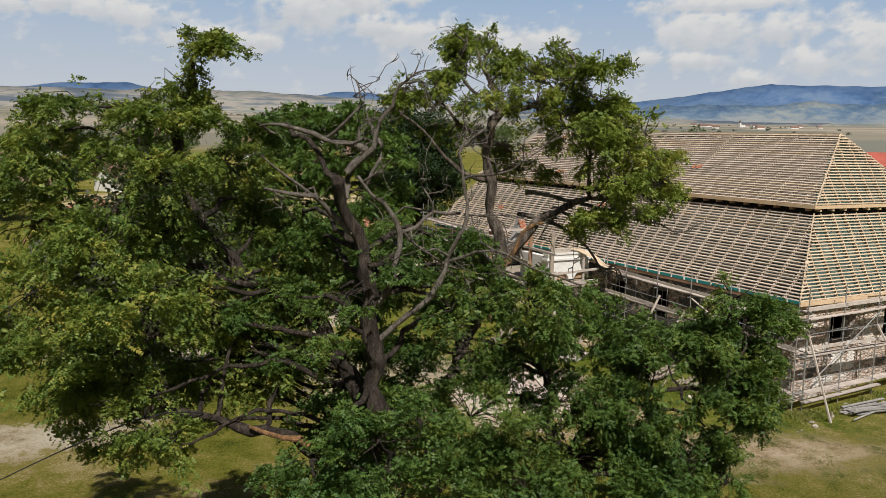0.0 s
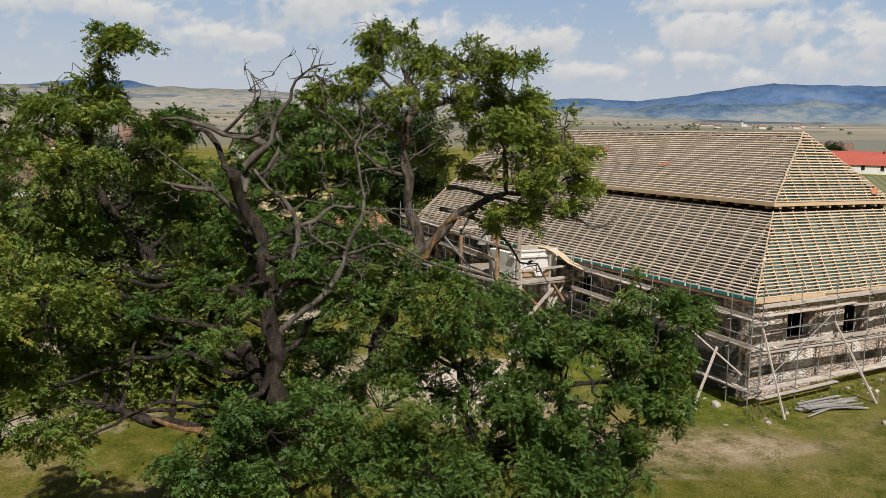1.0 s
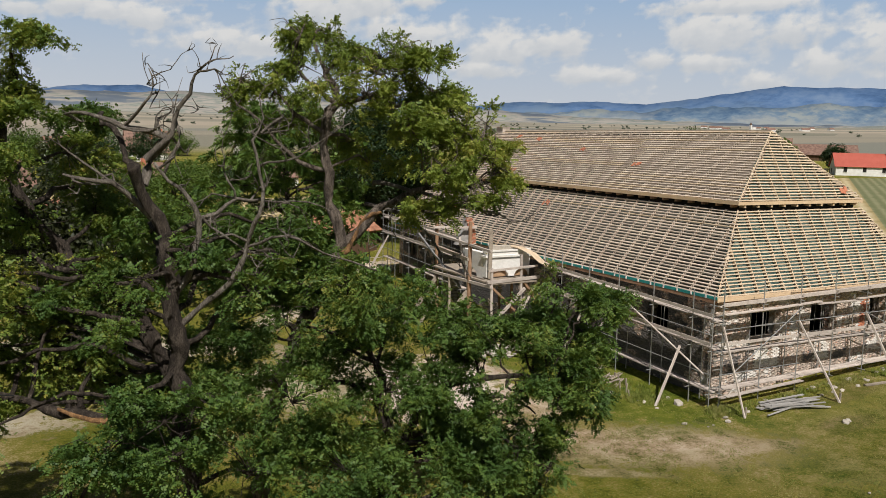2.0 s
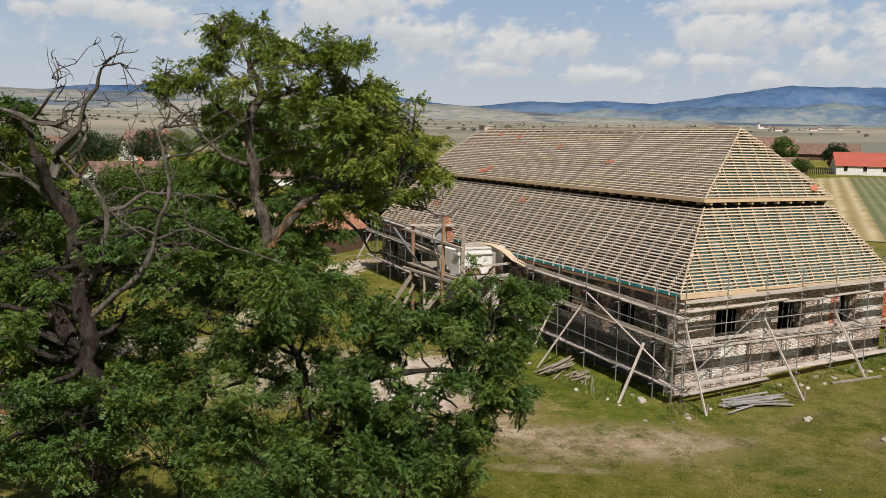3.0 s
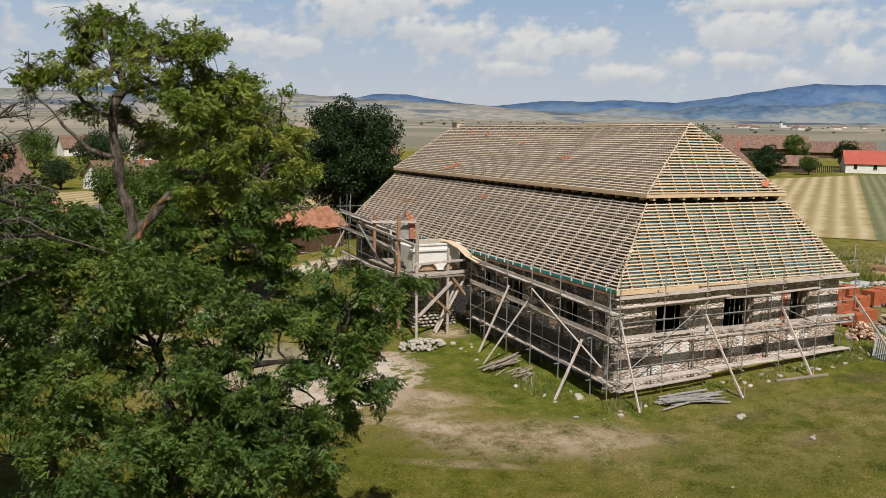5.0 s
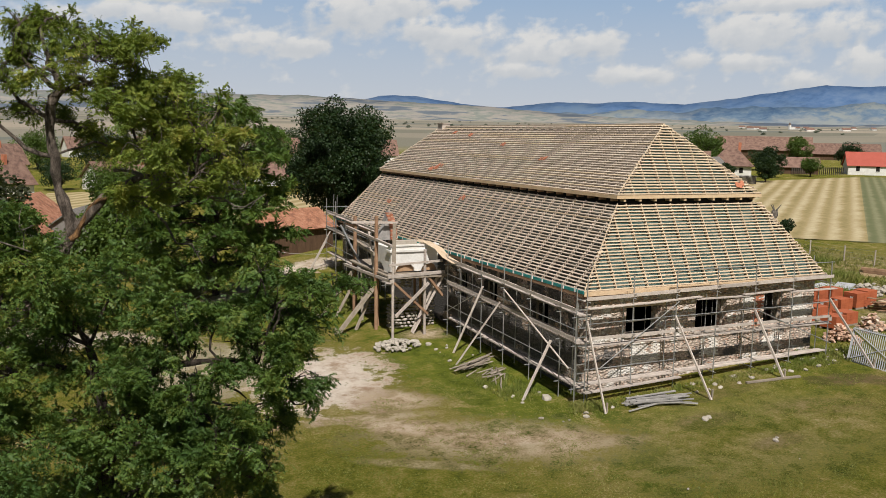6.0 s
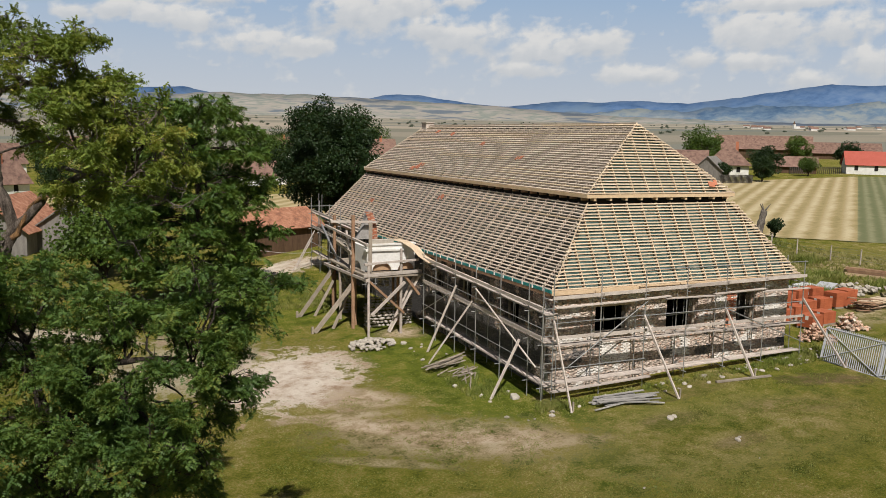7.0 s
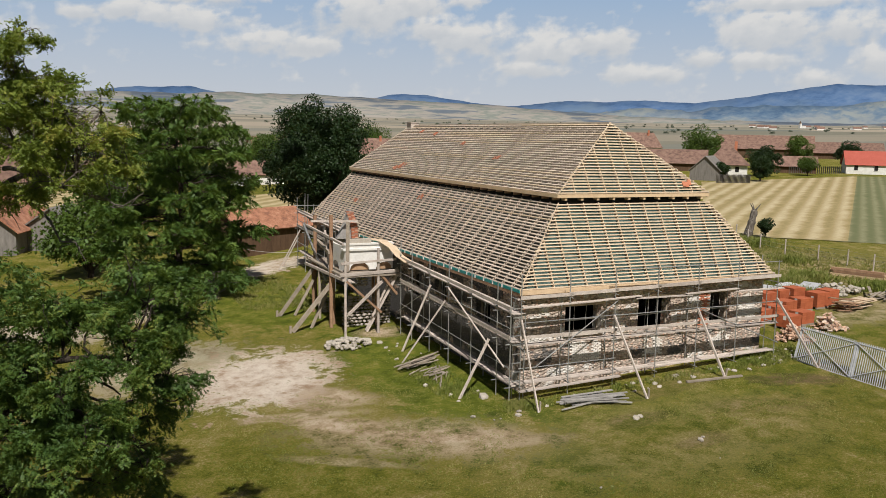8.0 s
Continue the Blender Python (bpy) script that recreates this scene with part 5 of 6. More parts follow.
for face, s, h, w in (((mid[0], mid[1], rid[0]), 8.15, 0.55, 0.5), ((mid[3], mid[0], rid[0]), 9.6, 0.75, 0.5), ((mid[3], mid[0], rid[0]), 9.1, 0.55, 0.5), ((mid[3], mid[0], rid[0]), 10.0, 1.0, 0.35), ((mid[3], mid[0], rid[0]), 6.2, 4.9, 0.4),
                      ((mid[3], mid[0], rid[0]), 9.2, 4.6, 0.5), ((mid[3], mid[0], rid[0]), 15.5, 3.6, 0.3), ((low[3], low[0], top[0]), 18, 3.9, 0.3), ((low[3], low[0], top[0]), 7.5, 2.6, 0.3), ((mid[3], mid[0], rid[0]), 22, 2.4, 0.35)):
    for k in range(3):
        p, u, v = slope_point(*face, s + rng.uniform(-0.15, 0.15) + 0.2 * (k - 1), h + rng.uniform(-0.1, 0.1))
        beam("tile", p, p + u * w * 0.45, 0.3, 0.025, M_TILE, building, u.cross(v))
bm = bmesh.new()
box(bm, rid[1][0] - 0.35, rid[1][0] + 0.35, rid[1][1] - 0.8, rid[1][1] + 0.1, RIDGE_Z - 0.7, RIDGE_Z + 0.22)
box(bm, rid[1][0] - 0.42, rid[1][0] + 0.42, rid[1][1] - 0.87, rid[1][1] + 0.17, RIDGE_Z + 0.22, RIDGE_Z + 0.27)
part("chimney_stub", bm, M_PLANK, building, "small boarded stub at the ridge's end")

# ---- the porch ----
porch = thing("entrance_porch", "white masonry porch propped up by rough timber posts and shores", "porch")
M_BRICKISH = material("porch_boards", [(0.3, (0.30, 0.19, 0.11)), (0.7, (0.46, 0.31, 0.19))], 2.5, 0.85, 0.3)


def arched_wall(name, origin, across, inward, length, z0, z1, thick, arches, mat, parent):
    """A wall with round-headed openings (centre u, half width, spring height) that start at its foot."""
    o, a, n = Vector(origin), Vector(across), Vector(inward)
    us = sorted({0.0, length, *[c + hw * math.cos(math.pi * i / 12) for c, hw, _ in arches for i in range(13)]})
    low_at = lambda u: max([z0] + [s + math.sqrt(max(0, hw * hw - (u - c) ** 2)) * 0.8 for c, hw, s in arches if abs(u - c) < hw - 1e-6])
    bm = bmesh.new()
    put = lambda u, z, d: bm.verts.new(o + a * u + n * d + Vector((0, 0, z)))
    for p, q in zip(us, us[1:]):
        e = 1e-5
        l0, l1 = low_at(p + e), low_at(q - e)
        f = [put(p, l0, 0), put(q, l1, 0), put(q, z1, 0), put(p, z1, 0)]
        k = [put(p, l0, thick), put(q, l1, thick), put(q, z1, thick), put(p, z1, thick)]
        bm.faces.new(f)
        bm.faces.new(k[::-1])
        bm.faces.new([f[3], f[2], k[2], k[3]])
        bm.faces.new([f[1], f[0], k[0], k[1]])
        if p == us[0]:
            bm.faces.new([f[0], f[3], k[3], k[0]])
        if q == us[-1]:
            bm.faces.new([f[2], f[1], k[1], k[2]])
    bmesh.ops.remove_doubles(bm, verts=bm.verts, dist=0.0005)
    return part(name, bm, mat, parent)


arched_wall("parapet", (-3.6, 14.6, 0), (1, 0, 0), (0, 1, 0), 3.1, 3.42, 5.0, 0.45, [(0.95, 0.62, 3.42), (2.55, 0.55, 3.42)], M_WHITEWASH, porch)
arched_wall("parapet", (-3.6, 15.06, 0), (0, 1, 0), (1, 0, 0), 2.4, 3.3, 4.85, 0.4, [(1.3, 0.65, 3.3)], M_WHITEWASH, porch)
for c in (-2.65, -1.05):
    bm = bmesh.new()
    box(bm, c - 0.6, c + 0.6, 14.80, 14.9, 3.4, 4.0)
    part("arch_infill", bm, M_BRICKISH, porch, "brown boards closing the arch")
bm = bmesh.new()
box(bm, -3.72, -0.45, 14.5, 15.1, 4.62, 4.74)
box(bm, -3.68, -0.45, 14.54, 15.06, 4.96, 5.06)
part("cornice", bm, M_WHITEWASH, porch)
bm = bmesh.new()
box(bm, -3.3, -1.9, 14.62, 15.0, 5.06, 5.3)
part("parapet_top", bm, M_LIMESTONE, porch)
# broken gable with a brick-red face
bm = bmesh.new()
gv = [(-1.95, 21.2, 4.5), (-0.45, 21.2, 4.5), (-0.48, 21.2, 5.2), (-0.62, 21.2, 5.8), (-0.85, 21.2, 6.4), (-1.12, 21.2, 6.5), (-1.28, 21.2, 6.0), (-1.42, 21.2, 5.5), (-1.68, 21.2, 5.0)]
f0 = [bm.verts.new(p) for p in gv]
f1 = [bm.verts.new((p[0], p[1] + 0.5, p[2])) for p in gv]
bm.faces.new(f0)
bm.faces.new(f1[::-1])
for i in range(len(gv)):
    bm.faces.new([f0[i], f1[i], f1[(i + 1) % len(gv)], f0[(i + 1) % len(gv)]])
part("broken_gable", bm, material("grey_plaster", [(0.3, (0.22, 0.21, 0.20)), (0.7, (0.42, 0.40, 0.38))], 3, 0.9, 0.4), porch, "broken gable of plaster and red brick")
for k in range(22):
    z = 4.56 + k * 0.085
    right = np.interp(z, [4.5, 5.2, 5.8, 6.4], [-0.45, -0.48, -0.62, -0.85])
    for j in range(2):
        beam("brick", (right - 0.24 * (j + 1) - 0.06 * (k % 2), 21.17, z), (right - 0.24 * j - 0.012 - 0.06 * (k % 2), 21.17, z), 0.12, 0.072, M_TILE if (k + j) % 3 else M_OLDBRICK, porch)
bm = bmesh.new()
box(bm, -4.1, -0.4, 13.3, 20.8, 3.22, 3.32)
part("platform", bm, M_TIMBER, porch)
for a, b, w in (((-4.3, 13.35, 3.36), (-0.6, 13.35, 3.5), 0.17), ((-4.25, 13.3, 4.05), (-0.8, 13.3, 4.2), 0.12), ((-4.1, 13.2, 3.1), (-4.1, 21.4, 2.9), 0.16), ((-4.15, 13.2, 5.2), (-4.1, 21.3, 5.5), 0.14), ((-3.9, 20.9, 5.8), (-0.6, 20.9, 5.7), 0.14), ((-4.2, 15.7, 4.4), (-3.2, 22, 4.4), 0.2)):
    beam("beam", a, b, w, w, M_PLANK if w != 0.2 else M_TIMBER, porch)
for p, zt, d, m in (((-3.92, 13.35), 4.2, 0.17, M_PLANK), ((-4.05, 15.75), 6.7, 0.24, M_TIMBER_BROWN), ((-3.65, 16.5), 3.2, 0.2, M_TIMBER_BROWN), ((-3.5, 21.1), 6.2, 0.24, M_TIMBER_BROWN), ((-3.9, 20.2), 3.2, 0.2, M_TIMBER_BROWN), ((-1.85, 13.4), 4.9, 0.18, M_PLANK), ((-1.3, 15.2), 3.2, 0.18, M_TIMBER_BROWN), ((-0.6, 17.7), 3.2, 0.18, M_TIMBER_BROWN), ((-4.05, 18.2), 3.0, 0.18, M_TIMBER)):
    pole("post", (p[0], p[1], gz(*p) - 0.05), (p[0] - 0.06, p[1], zt), d, m, porch)
beam("post", (-3.5, 14.35, 3.4), (-3.52, 14.3, 6.4), 0.22, 0.08, M_TIMBER, porch)
for a, b, w, m in (((-3.9, 13.32, 3.0), (-1.7, 13.32, 1.0), 0.13, M_TIMBER_BROWN), ((-1.7, 13.25, 2.9), (-3.8, 13.25, 1.0), 0.15, M_PLANK), ((-0.6, 13.6, 3.2), (-2.4, 13.9, gz(-2.4, 13.9)), 0.13, M_PLANK), ((-0.8, 13.75, 3.3), (-2.35, 14.2, gz(-2.3, 14.2)), 0.12, M_PLANK), ((-1.8, 13.4, 3.4), (-0.6, 13.6, 2.0), 0.14, M_TIMBER_BROWN),
                   ((-6.25, 20.09, gz(-6.25, 20.1)), (-4.0, 20.1, 2.7), 0.2, M_TIMBER), ((-6.45, 15.91, gz(-6.45, 15.9)), (-3.95, 16.0, 2.5), 0.22, M_TIMBER), ((-5.2, 16.2, gz(-5.2, 16.2)), (-3.9, 16.6, 2.2), 0.14, M_TIMBER), ((-5.3, 19.8, gz(-5.3, 19.8)), (-4.0, 19.9, 2.0), 0.14, M_TIMBER),
                   ((-4.05, 17.2, 5.6), (-4.05, 15.9, 2.6), 0.12, M_PLANK), ((-3.4, 24.5, 5.2), (-4.0, 17.0, 2.4), 0.12, M_STEEL)):
    beam("shore", a, b, w, w, m, porch)
for p in ((-6.4, 20.05), (-6.6, 15.85)):
    beam("stake", (p[0], p[1], gz(*p) - 0.2), (p[0], p[1], gz(*p) + 0.4), 0.14, 0.14, M_TIMBER, porch)
# plywood chute bending down to the scaffold deck
bm = bmesh.new()
prof = [(-1.7, 15.3, 5.2), (-1.2, 14.7, 5.14), (-0.85, 13.8, 4.85), (-0.75, 12.9, 4.45), (-0.7, 11.6, 4.25)]
for (p, q) in zip(prof, prof[1:]):
    va = [bm.verts.new((p[0] - 0.28, p[1] - 0.15, p[2])), bm.verts.new((p[0] + 0.28, p[1] + 0.15, p[2])), bm.verts.new((q[0] + 0.3, q[1] + 0.1, q[2])), bm.verts.new((q[0] - 0.3, q[1] - 0.1, q[2]))]
    bm.faces.new(va)
bmesh.ops.remove_doubles(bm, verts=bm.verts, dist=0.2)
bmesh.ops.solidify(bm, geom=bm.faces[:], thickness=0.03)
part("board_chute", bm, M_BATTEN_NEW, porch, "bent pale plywood board")

# ---- rocks ----
def rock_mesh(seed, mat, flat=0.6):
    r = random.Random(seed)
    b = bmesh.new()
    bmesh.ops.create_icosphere(b, subdivisions=1, radius=0.5)
    for v in b.verts:
        v.co = Vector((v.co.x * r.uniform(0.75, 1.25), v.co.y * r.uniform(0.7, 1.1), v.co.z * r.uniform(0.5, 0.9) * flat * 1.4))
    me = bpy.data.meshes.new("rock")
    b.to_mesh(me)
    b.free()
    me.materials.append(mat)
    return me


ROCKS = [rock_mesh(k, M_LIMESTONE) for k in range(8)]
STONES = [rock_mesh(k + 20, M_STONE) for k in range(8)]


def put_rock(meshes, x, y, z, size, parent=None, name="stone"):
    ob = child(name, rng.choice(meshes), parent)
    ob.matrix_local = Matrix.Translation((x, y, z)) @ Euler((rng.uniform(-0.4, 0.4), rng.uniform(-0.4, 0.4), rng.uniform(0, 6.28))).to_matrix().to_4x4() @ Matrix.Scale(size, 4)
    return ob


# rough masonry under the porch: piers and a stub of wall in uneven courses
for xa, xb, ya, yb, za, zb in ((-3.3, -1.5, 15.2, 16.0, -0.5, 1.1), (-3.1, -2.2, 15.3, 15.9, 1.1, 1.6), (-1.3, -0.4, 15.0, 15.8, -0.4, 1.9), (-3.4, -2.6, 19.6, 20.4, -0.5, 3.2), (-2.4, -1.7, 15.6, 16.0, 2.2, 3.1)):
    z = za
    while z < zb - 0.05:
        high = rng.uniform(0.17, 0.26)
        for face in (0, 1):
            u, end = (xa, xb) if face == 0 else (ya + 0.25, yb)
            while u < end - 0.08:
                w = min(rng.uniform(0.22, 0.46), end - u)
                ob = child("stone", rng.choice(ROCKS), porch)
                at = (u + w / 2, ya + 0.12 + rng.uniform(-0.04, 0.04), z + high / 2) if face == 0 else (xa + 0.12 + rng.uniform(-0.04, 0.04), u + w / 2, z + high / 2)
                size = (w * 1.1, 0.34, high * 1.5, 1) if face == 0 else (0.34, w * 1.1, high * 1.5, 1)
                ob.matrix_local = Matrix.Translation(at) @ Euler((rng.uniform(-0.1, 0.1), rng.uniform(-0.1, 0.1), rng.uniform(-0.1, 0.1))).to_matrix().to_4x4() @ Matrix.Diagonal(size)
                u += w
        z += high * 0.92
heap = thing("stone_heap", "low heap of pale rubble stones on the grass", "stones")
for k in range(140):
    a, r = rng.uniform(0, 6.28), rng.uniform(0, 1) ** 0.6
    x, y = -4.4 + 1.35 * r * math.cos(a), 11.6 + 1.1 * r * math.sin(a)
    put_rock(ROCKS, x, y, gz(x, y) + 0.12 + 0.38 * max(0, 1 - r) * rng.uniform(0.3, 1), rng.uniform(0.15, 0.36), heap)
for k in range(80):
    if k < 45:
        x, y = rng.uniform(-3, 16), rng.uniform(-2.2, -0.9)
    elif k < 60:
        x, y = rng.uniform(-3.5, -1.2), rng.uniform(0, 13)
    elif k < 75:
        x, y = rng.uniform(13.5, 17), rng.uniform(-1.6, 0.4)
    else:
        x, y = rng.uniform(-9, 14), rng.uniform(-12, -2)
    ob = put_rock(ROCKS, x, y, gz(x, y) + 0.03, rng.uniform(0.08, 0.16) if k >= 75 else rng.uniform(0.1, 0.34))
    tagged(ob, "small pale stone lying in the grass", "stone", "loose stones")
for x, y, s in ((3.16, -4.8, 0.4), (3.4, -4.75, 0.3), (3.93, -7.9, 0.3), (4.2, -7.7, 0.2), (-1.4, 0.6, 0.55), (-3.0, 12.0, 0.45), (-2.6, 11.2, 0.4)):
    tagged(put_rock(ROCKS, x, y, gz(x, y) + 0.05, s), "pale stone lying in the grass", "stone", "loose stones")


# ---- timber, pallets and the gate ----
def plank_heap(label, cx, cy, turn, n, length, spread, mat, seed, high=0.0, wide=0.2, splay=7):
    r = random.Random(seed)
    h = thing("plank_heap", label, "planks")
    for k in range(n):
        a = radians(turn + r.gauss(0, splay))
        u = Vector((math.cos(a), math.sin(a), 0))
        o = Vector((-u.y, u.x, 0)) * r.uniform(-spread, spread) + u * r.uniform(-0.5, 0.5)
        ln = length * r.uniform(0.6, 1.05)
        p = Vector((cx, cy, 0)) + o - u * ln / 2
        q = Vector((cx, cy, 0)) + o + u * ln / 2
        z = 0.05 + 0.035 * (k % 6) + high * k / n
        p.z, q.z = gz(p.x, p.y) + z + r.uniform(0, 0.06), gz(q.x, q.y) + z + r.uniform(0, 0.06)
        beam("plank", p, q, r.uniform(0.5, 1.0) * wide, 0.04, mat, h)
    return h


plank_heap("grey weathered planks heaped on the grass", 2.6, -2.1, -14, 20, 2.9, 0.5, M_GREYPLANK, 1, 0.02, 0.14, 13)
plank_heap("grey sticks and laths in a tangled heap", -2.3, 6.1, 18, 26, 2.1, 0.35, M_TIMBER, 2, 0.3, 0.09)
plank_heap("split laths among the weeds", -2.0, 4.4, 24, 10, 1.3, 0.6, M_TIMBER, 3, 0.1, 0.07)
for k in range(6):
    x, y = -2.4 + rng.uniform(-0.5, 0.7), 2.6 + k * 0.42
    tagged(beam("stake", (x, y, gz(x, y) - 0.1), (x + rng.uniform(-0.1, 0.1), y, gz(x, y) + rng.uniform(0.3, 0.5)), 0.055, 0.055, M_TIMBER, None), "short weathered stake driven into the grass", "stake", "stakes by the wall")
timber = thing("beam_stack", "long sawn brown beams stacked in the grass", "beams")
for k in range(11):
    row, tier = k % 5, k // 5
    o, st = Vector((0.88, 0.47, 0)) * (row * 0.34 - 0.7), rng.uniform(-0.5, 0.5)
    p, q = Vector((38.5, 14.3, 0)) + o + Vector((0.47, -0.88, 0)) * st, Vector((40.2, 10.6, 0)) + o + Vector((0.47, -0.88, 0)) * (st + rng.uniform(-0.6, 0.2))
    p.z, q.z = gz(p.x, p.y) + 0.14 + tier * 0.23, gz(q.x, q.y) + 0.14 + tier * 0.23
    beam("beam", p, q, 0.28, 0.21, M_TIMBER_BROWN if k % 3 else M_BOARD_NEW, timber)
plank_heap("fresh sawn boards in a loose heap", 29.4, 5.3, 8, 26, 3.2, 0.6, M_BATTEN_NEW, 5, 0.35, 0.22, 2)
plank_heap("short brown board ends stacked beside the bricks", 27.9, 4.9, -50, 22, 1.4, 0.55, M_TIMBER_BROWN, 7, 0.7, 0.18, 9)
plank_heap("grey boards in the grass", 33.4, 6.6, 20, 12, 2.6, 0.6, M_TIMBER, 6, 0.3)
debris = thing("rubble_heap", "heap of broken pale masonry beside the boards", "rubble")
for k in range(60):
    x, y = 32.4 + rng.gauss(0, 1.0), 8.9 + rng.gauss(0, 0.6)
    put_rock(ROCKS, x, y, gz(x, y) + rng.uniform(0.05, 0.5), rng.uniform(0.3, 0.6), debris)
debris = thing("rubble_heap", "heap of old broken brick against the gate", "rubble")
for k in range(260):
    far = k % 2 == 0
    x, y = (22.8 if far else 18.8) + rng.gauss(0, 0.5), (2.0 if far else 1.1) + rng.gauss(0, 0.38)
    b = child("brick", unit_box(M_STONE if k % 4 == 0 else M_OLDBRICK), debris)
    high = max(0.0, 1.0 - 0.8 * math.hypot(x - (22.8 if far else 18.8), y - (2.0 if far else 1.1)))
    b.matrix_local = pose(x, y, gz(x, y) + 0.05 + rng.uniform(0, high), rng.uniform(-40, 40), rng.uniform(-40, 40), rng.uniform(0, 180)) @ along((-0.13, 0, 0), (0.13, 0, 0), 0.13, 0.08)


def pallet(x, y, turn, h):
    """A strapped cube of hollow bricks on a wooden pallet: each course and column of blocks shows."""
    p = thing("brick_pallet", "strapped stack of new orange hollow bricks", "bricks", (0, 0, 0), "brick pallets")
    z = gz(x, y)
    m = pose(x, y, z, 0, 0, turn)
    for k in (-0.45, 0, 0.45):
        b = child("skid", unit_box(M_TIMBER), p)
        b.matrix_local = m @ along((-0.6, k, 0.06), (0.6, k, 0.06), 0.1, 0.12)
    rows = int(h / 0.24)
    for r in range(rows):
        for i in range(3):
            for j in range(2):
                b = child("brick", unit_box(M_BRICK_NEW), p)
                xx = -0.6 + i * 0.4 + rng.uniform(-0.006, 0.006)
                b.matrix_local = m @ along((xx, -0.25 + j * 0.5, 0.24 + r * 0.24), (xx + 0.392, -0.25 + j * 0.5, 0.24 + r * 0.24), 0.492, 0.232)
    b = child("label_sheet", unit_box(M_WHITEWASH), p)
    b.matrix_local = m @ along((-0.61, -0.1, 0.7), (-0.603, -0.1, 0.7), 0.2, 0.25)
    return p


for x, y, h in ((20.7, 3.1, 0.74), (22.4, 3.6, 0.74), (18.9, 4.3, 0.74), (20.4, 4.9, 0.74), (22.0, 5.3, 0.74), (23.7, 6.1, 0.74), (25.4, 6.3, 0.74), (27.0, 6.5, 0.98), (28.4, 6.8, 0.98), (19.0, 6.0, 0.74), (20.5, 6.7, 0.74), (22.0, 7.2, 0.74), (23.6, 7.8, 0.98), (25.2, 8.0, 0.98), (26.8, 8.2, 0.98)):
    pallet(x + rng.uniform(-0.08, 0.08), y + rng.uniform(-0.1, 0.1), 8 + rng.uniform(-6, 6), h)
M_SHEET = material("grey_white_sheet", [(0.3, (0.30, 0.31, 0.32)), (0.7, (0.60, 0.60, 0.60))], 1.6, 0.7, 0.4, rand=0.25, bump_dist=0.08)
stack = thing("board_stack", "pale insulation boards stacked loosely behind the bricks", "boards")
for k in range(7):
    x, y = 26.6 + k * 0.72, 10.4 + 0.6 * math.sin(k * 2.1)
    b = child("board", unit_box(M_SHEET), stack)
    b.matrix_local = pose(x, y, gz(x, y) + 0.32 + 0.12 * (k % 3), 6 - 5 * (k % 4), 6 - 5 * (k % 3), 35 * math.sin(k * 1.7)) @ along((-1.1, 0, 0), (1.1, 0, 0), 1.2, 0.07)

gate = thing("metal_gate", "grey welded steel gate leaf leaning over beside the bricks", "gate")
G0, GU, GV = Vector((15.7, -1.85, 0.28)), Vector((0.0, -1.0, -0.012)), Vector((0.62, 0.32, 0.86)).normalized()
gp = lambda u, v: G0 + GU * u + GV * v
M_GATE = material("grey_gate_paint", [(0.3, (0.30, 0.31, 0.32)), (0.7, (0.48, 0.49, 0.50))], 3, 0.5, 0.1, rand=0.15)
GH = 2.05
for leaf in (0, 1):
    u0, u1 = leaf * 3.45, leaf * 3.45 + 3.4
    for v in (0.05, GH - 0.05):
        beam("gate_rail", gp(u0, v), gp(u1, v), 0.09, 0.06, M_GATE, gate, GV)
    for u in (u0 + 0.03, u1 - 0.03):
        beam("gate_stile", gp(u, 0), gp(u, GH), 0.09, 0.06, M_GATE, gate, GU)
    off = GU.cross(GV).normalized() * 0.06
    beam("gate_brace", gp(u0, GH - 0.1) + off, gp(u1, 0.1) + off, 0.09, 0.05, M_GATE, gate, GV)
    beam("gate_brace", gp(u0, 0.1) + off, gp(u1, GH - 0.1) + off, 0.05, 0.04, M_GATE, gate, GV)
    for k in range(28):
        u = u0 + 0.1 + k * 0.118
        beam("gate_bar", gp(u, 0.02), gp(u, GH + 0.08), 0.045, 0.02, M_GATE, gate, GU)

# ---- fence along the meadow ----
fence = thing("field_fence", "wire fence on weathered posts at the meadow's edge", "fence")
fp = [(46, 33), (44.4, 29.8), (42.8, 26.6), (42.2, 23), (42.3, 19.4), (42.6, 16.6), (42.5, 14), (42.4, 10.5), (42.3, 7)]
for x, y in fp:
    pole("post", (x, y, gz(x, y) - 0.1), (x + rng.uniform(-0.05, 0.05), y, gz(x, y) + 1.45), 0.12, M_PLANK, fence)
for a, b in zip(fp, fp[1:]):
    for h in (0.5, 0.9, 1.3):
        pole("wire", (*a, gz(*a) + h), (*b, gz(*b) + h), 0.012, M_STEEL, fence)
stump = thing("pollard_trunk", "bare lopped trunk at the field's edge", "tree")
bm = bmesh.new()
tube(bm, [(47.5, 32.9, gz(47.5, 32.9) - 0.1), (47.8, 32.9, 2.8), (48.2, 32.8, 4.6)], 0.45, 0.34, 8, 0.05, 3)
for dx, dy in ((-0.5, 0.2), (0.5, -0.3), (0.1, 0.5)):
    tube(bm, [(48.2, 32.8, 4.4), (48.2 + dx * 0.5, 32.8 + dy * 0.5, 4.9), (48.2 + dx, 32.8 + dy, 5.3)], 0.1, 0.03, 6, 0.04, 4)
part("trunk", bm, M_DEADWOOD, stump, smooth=True)


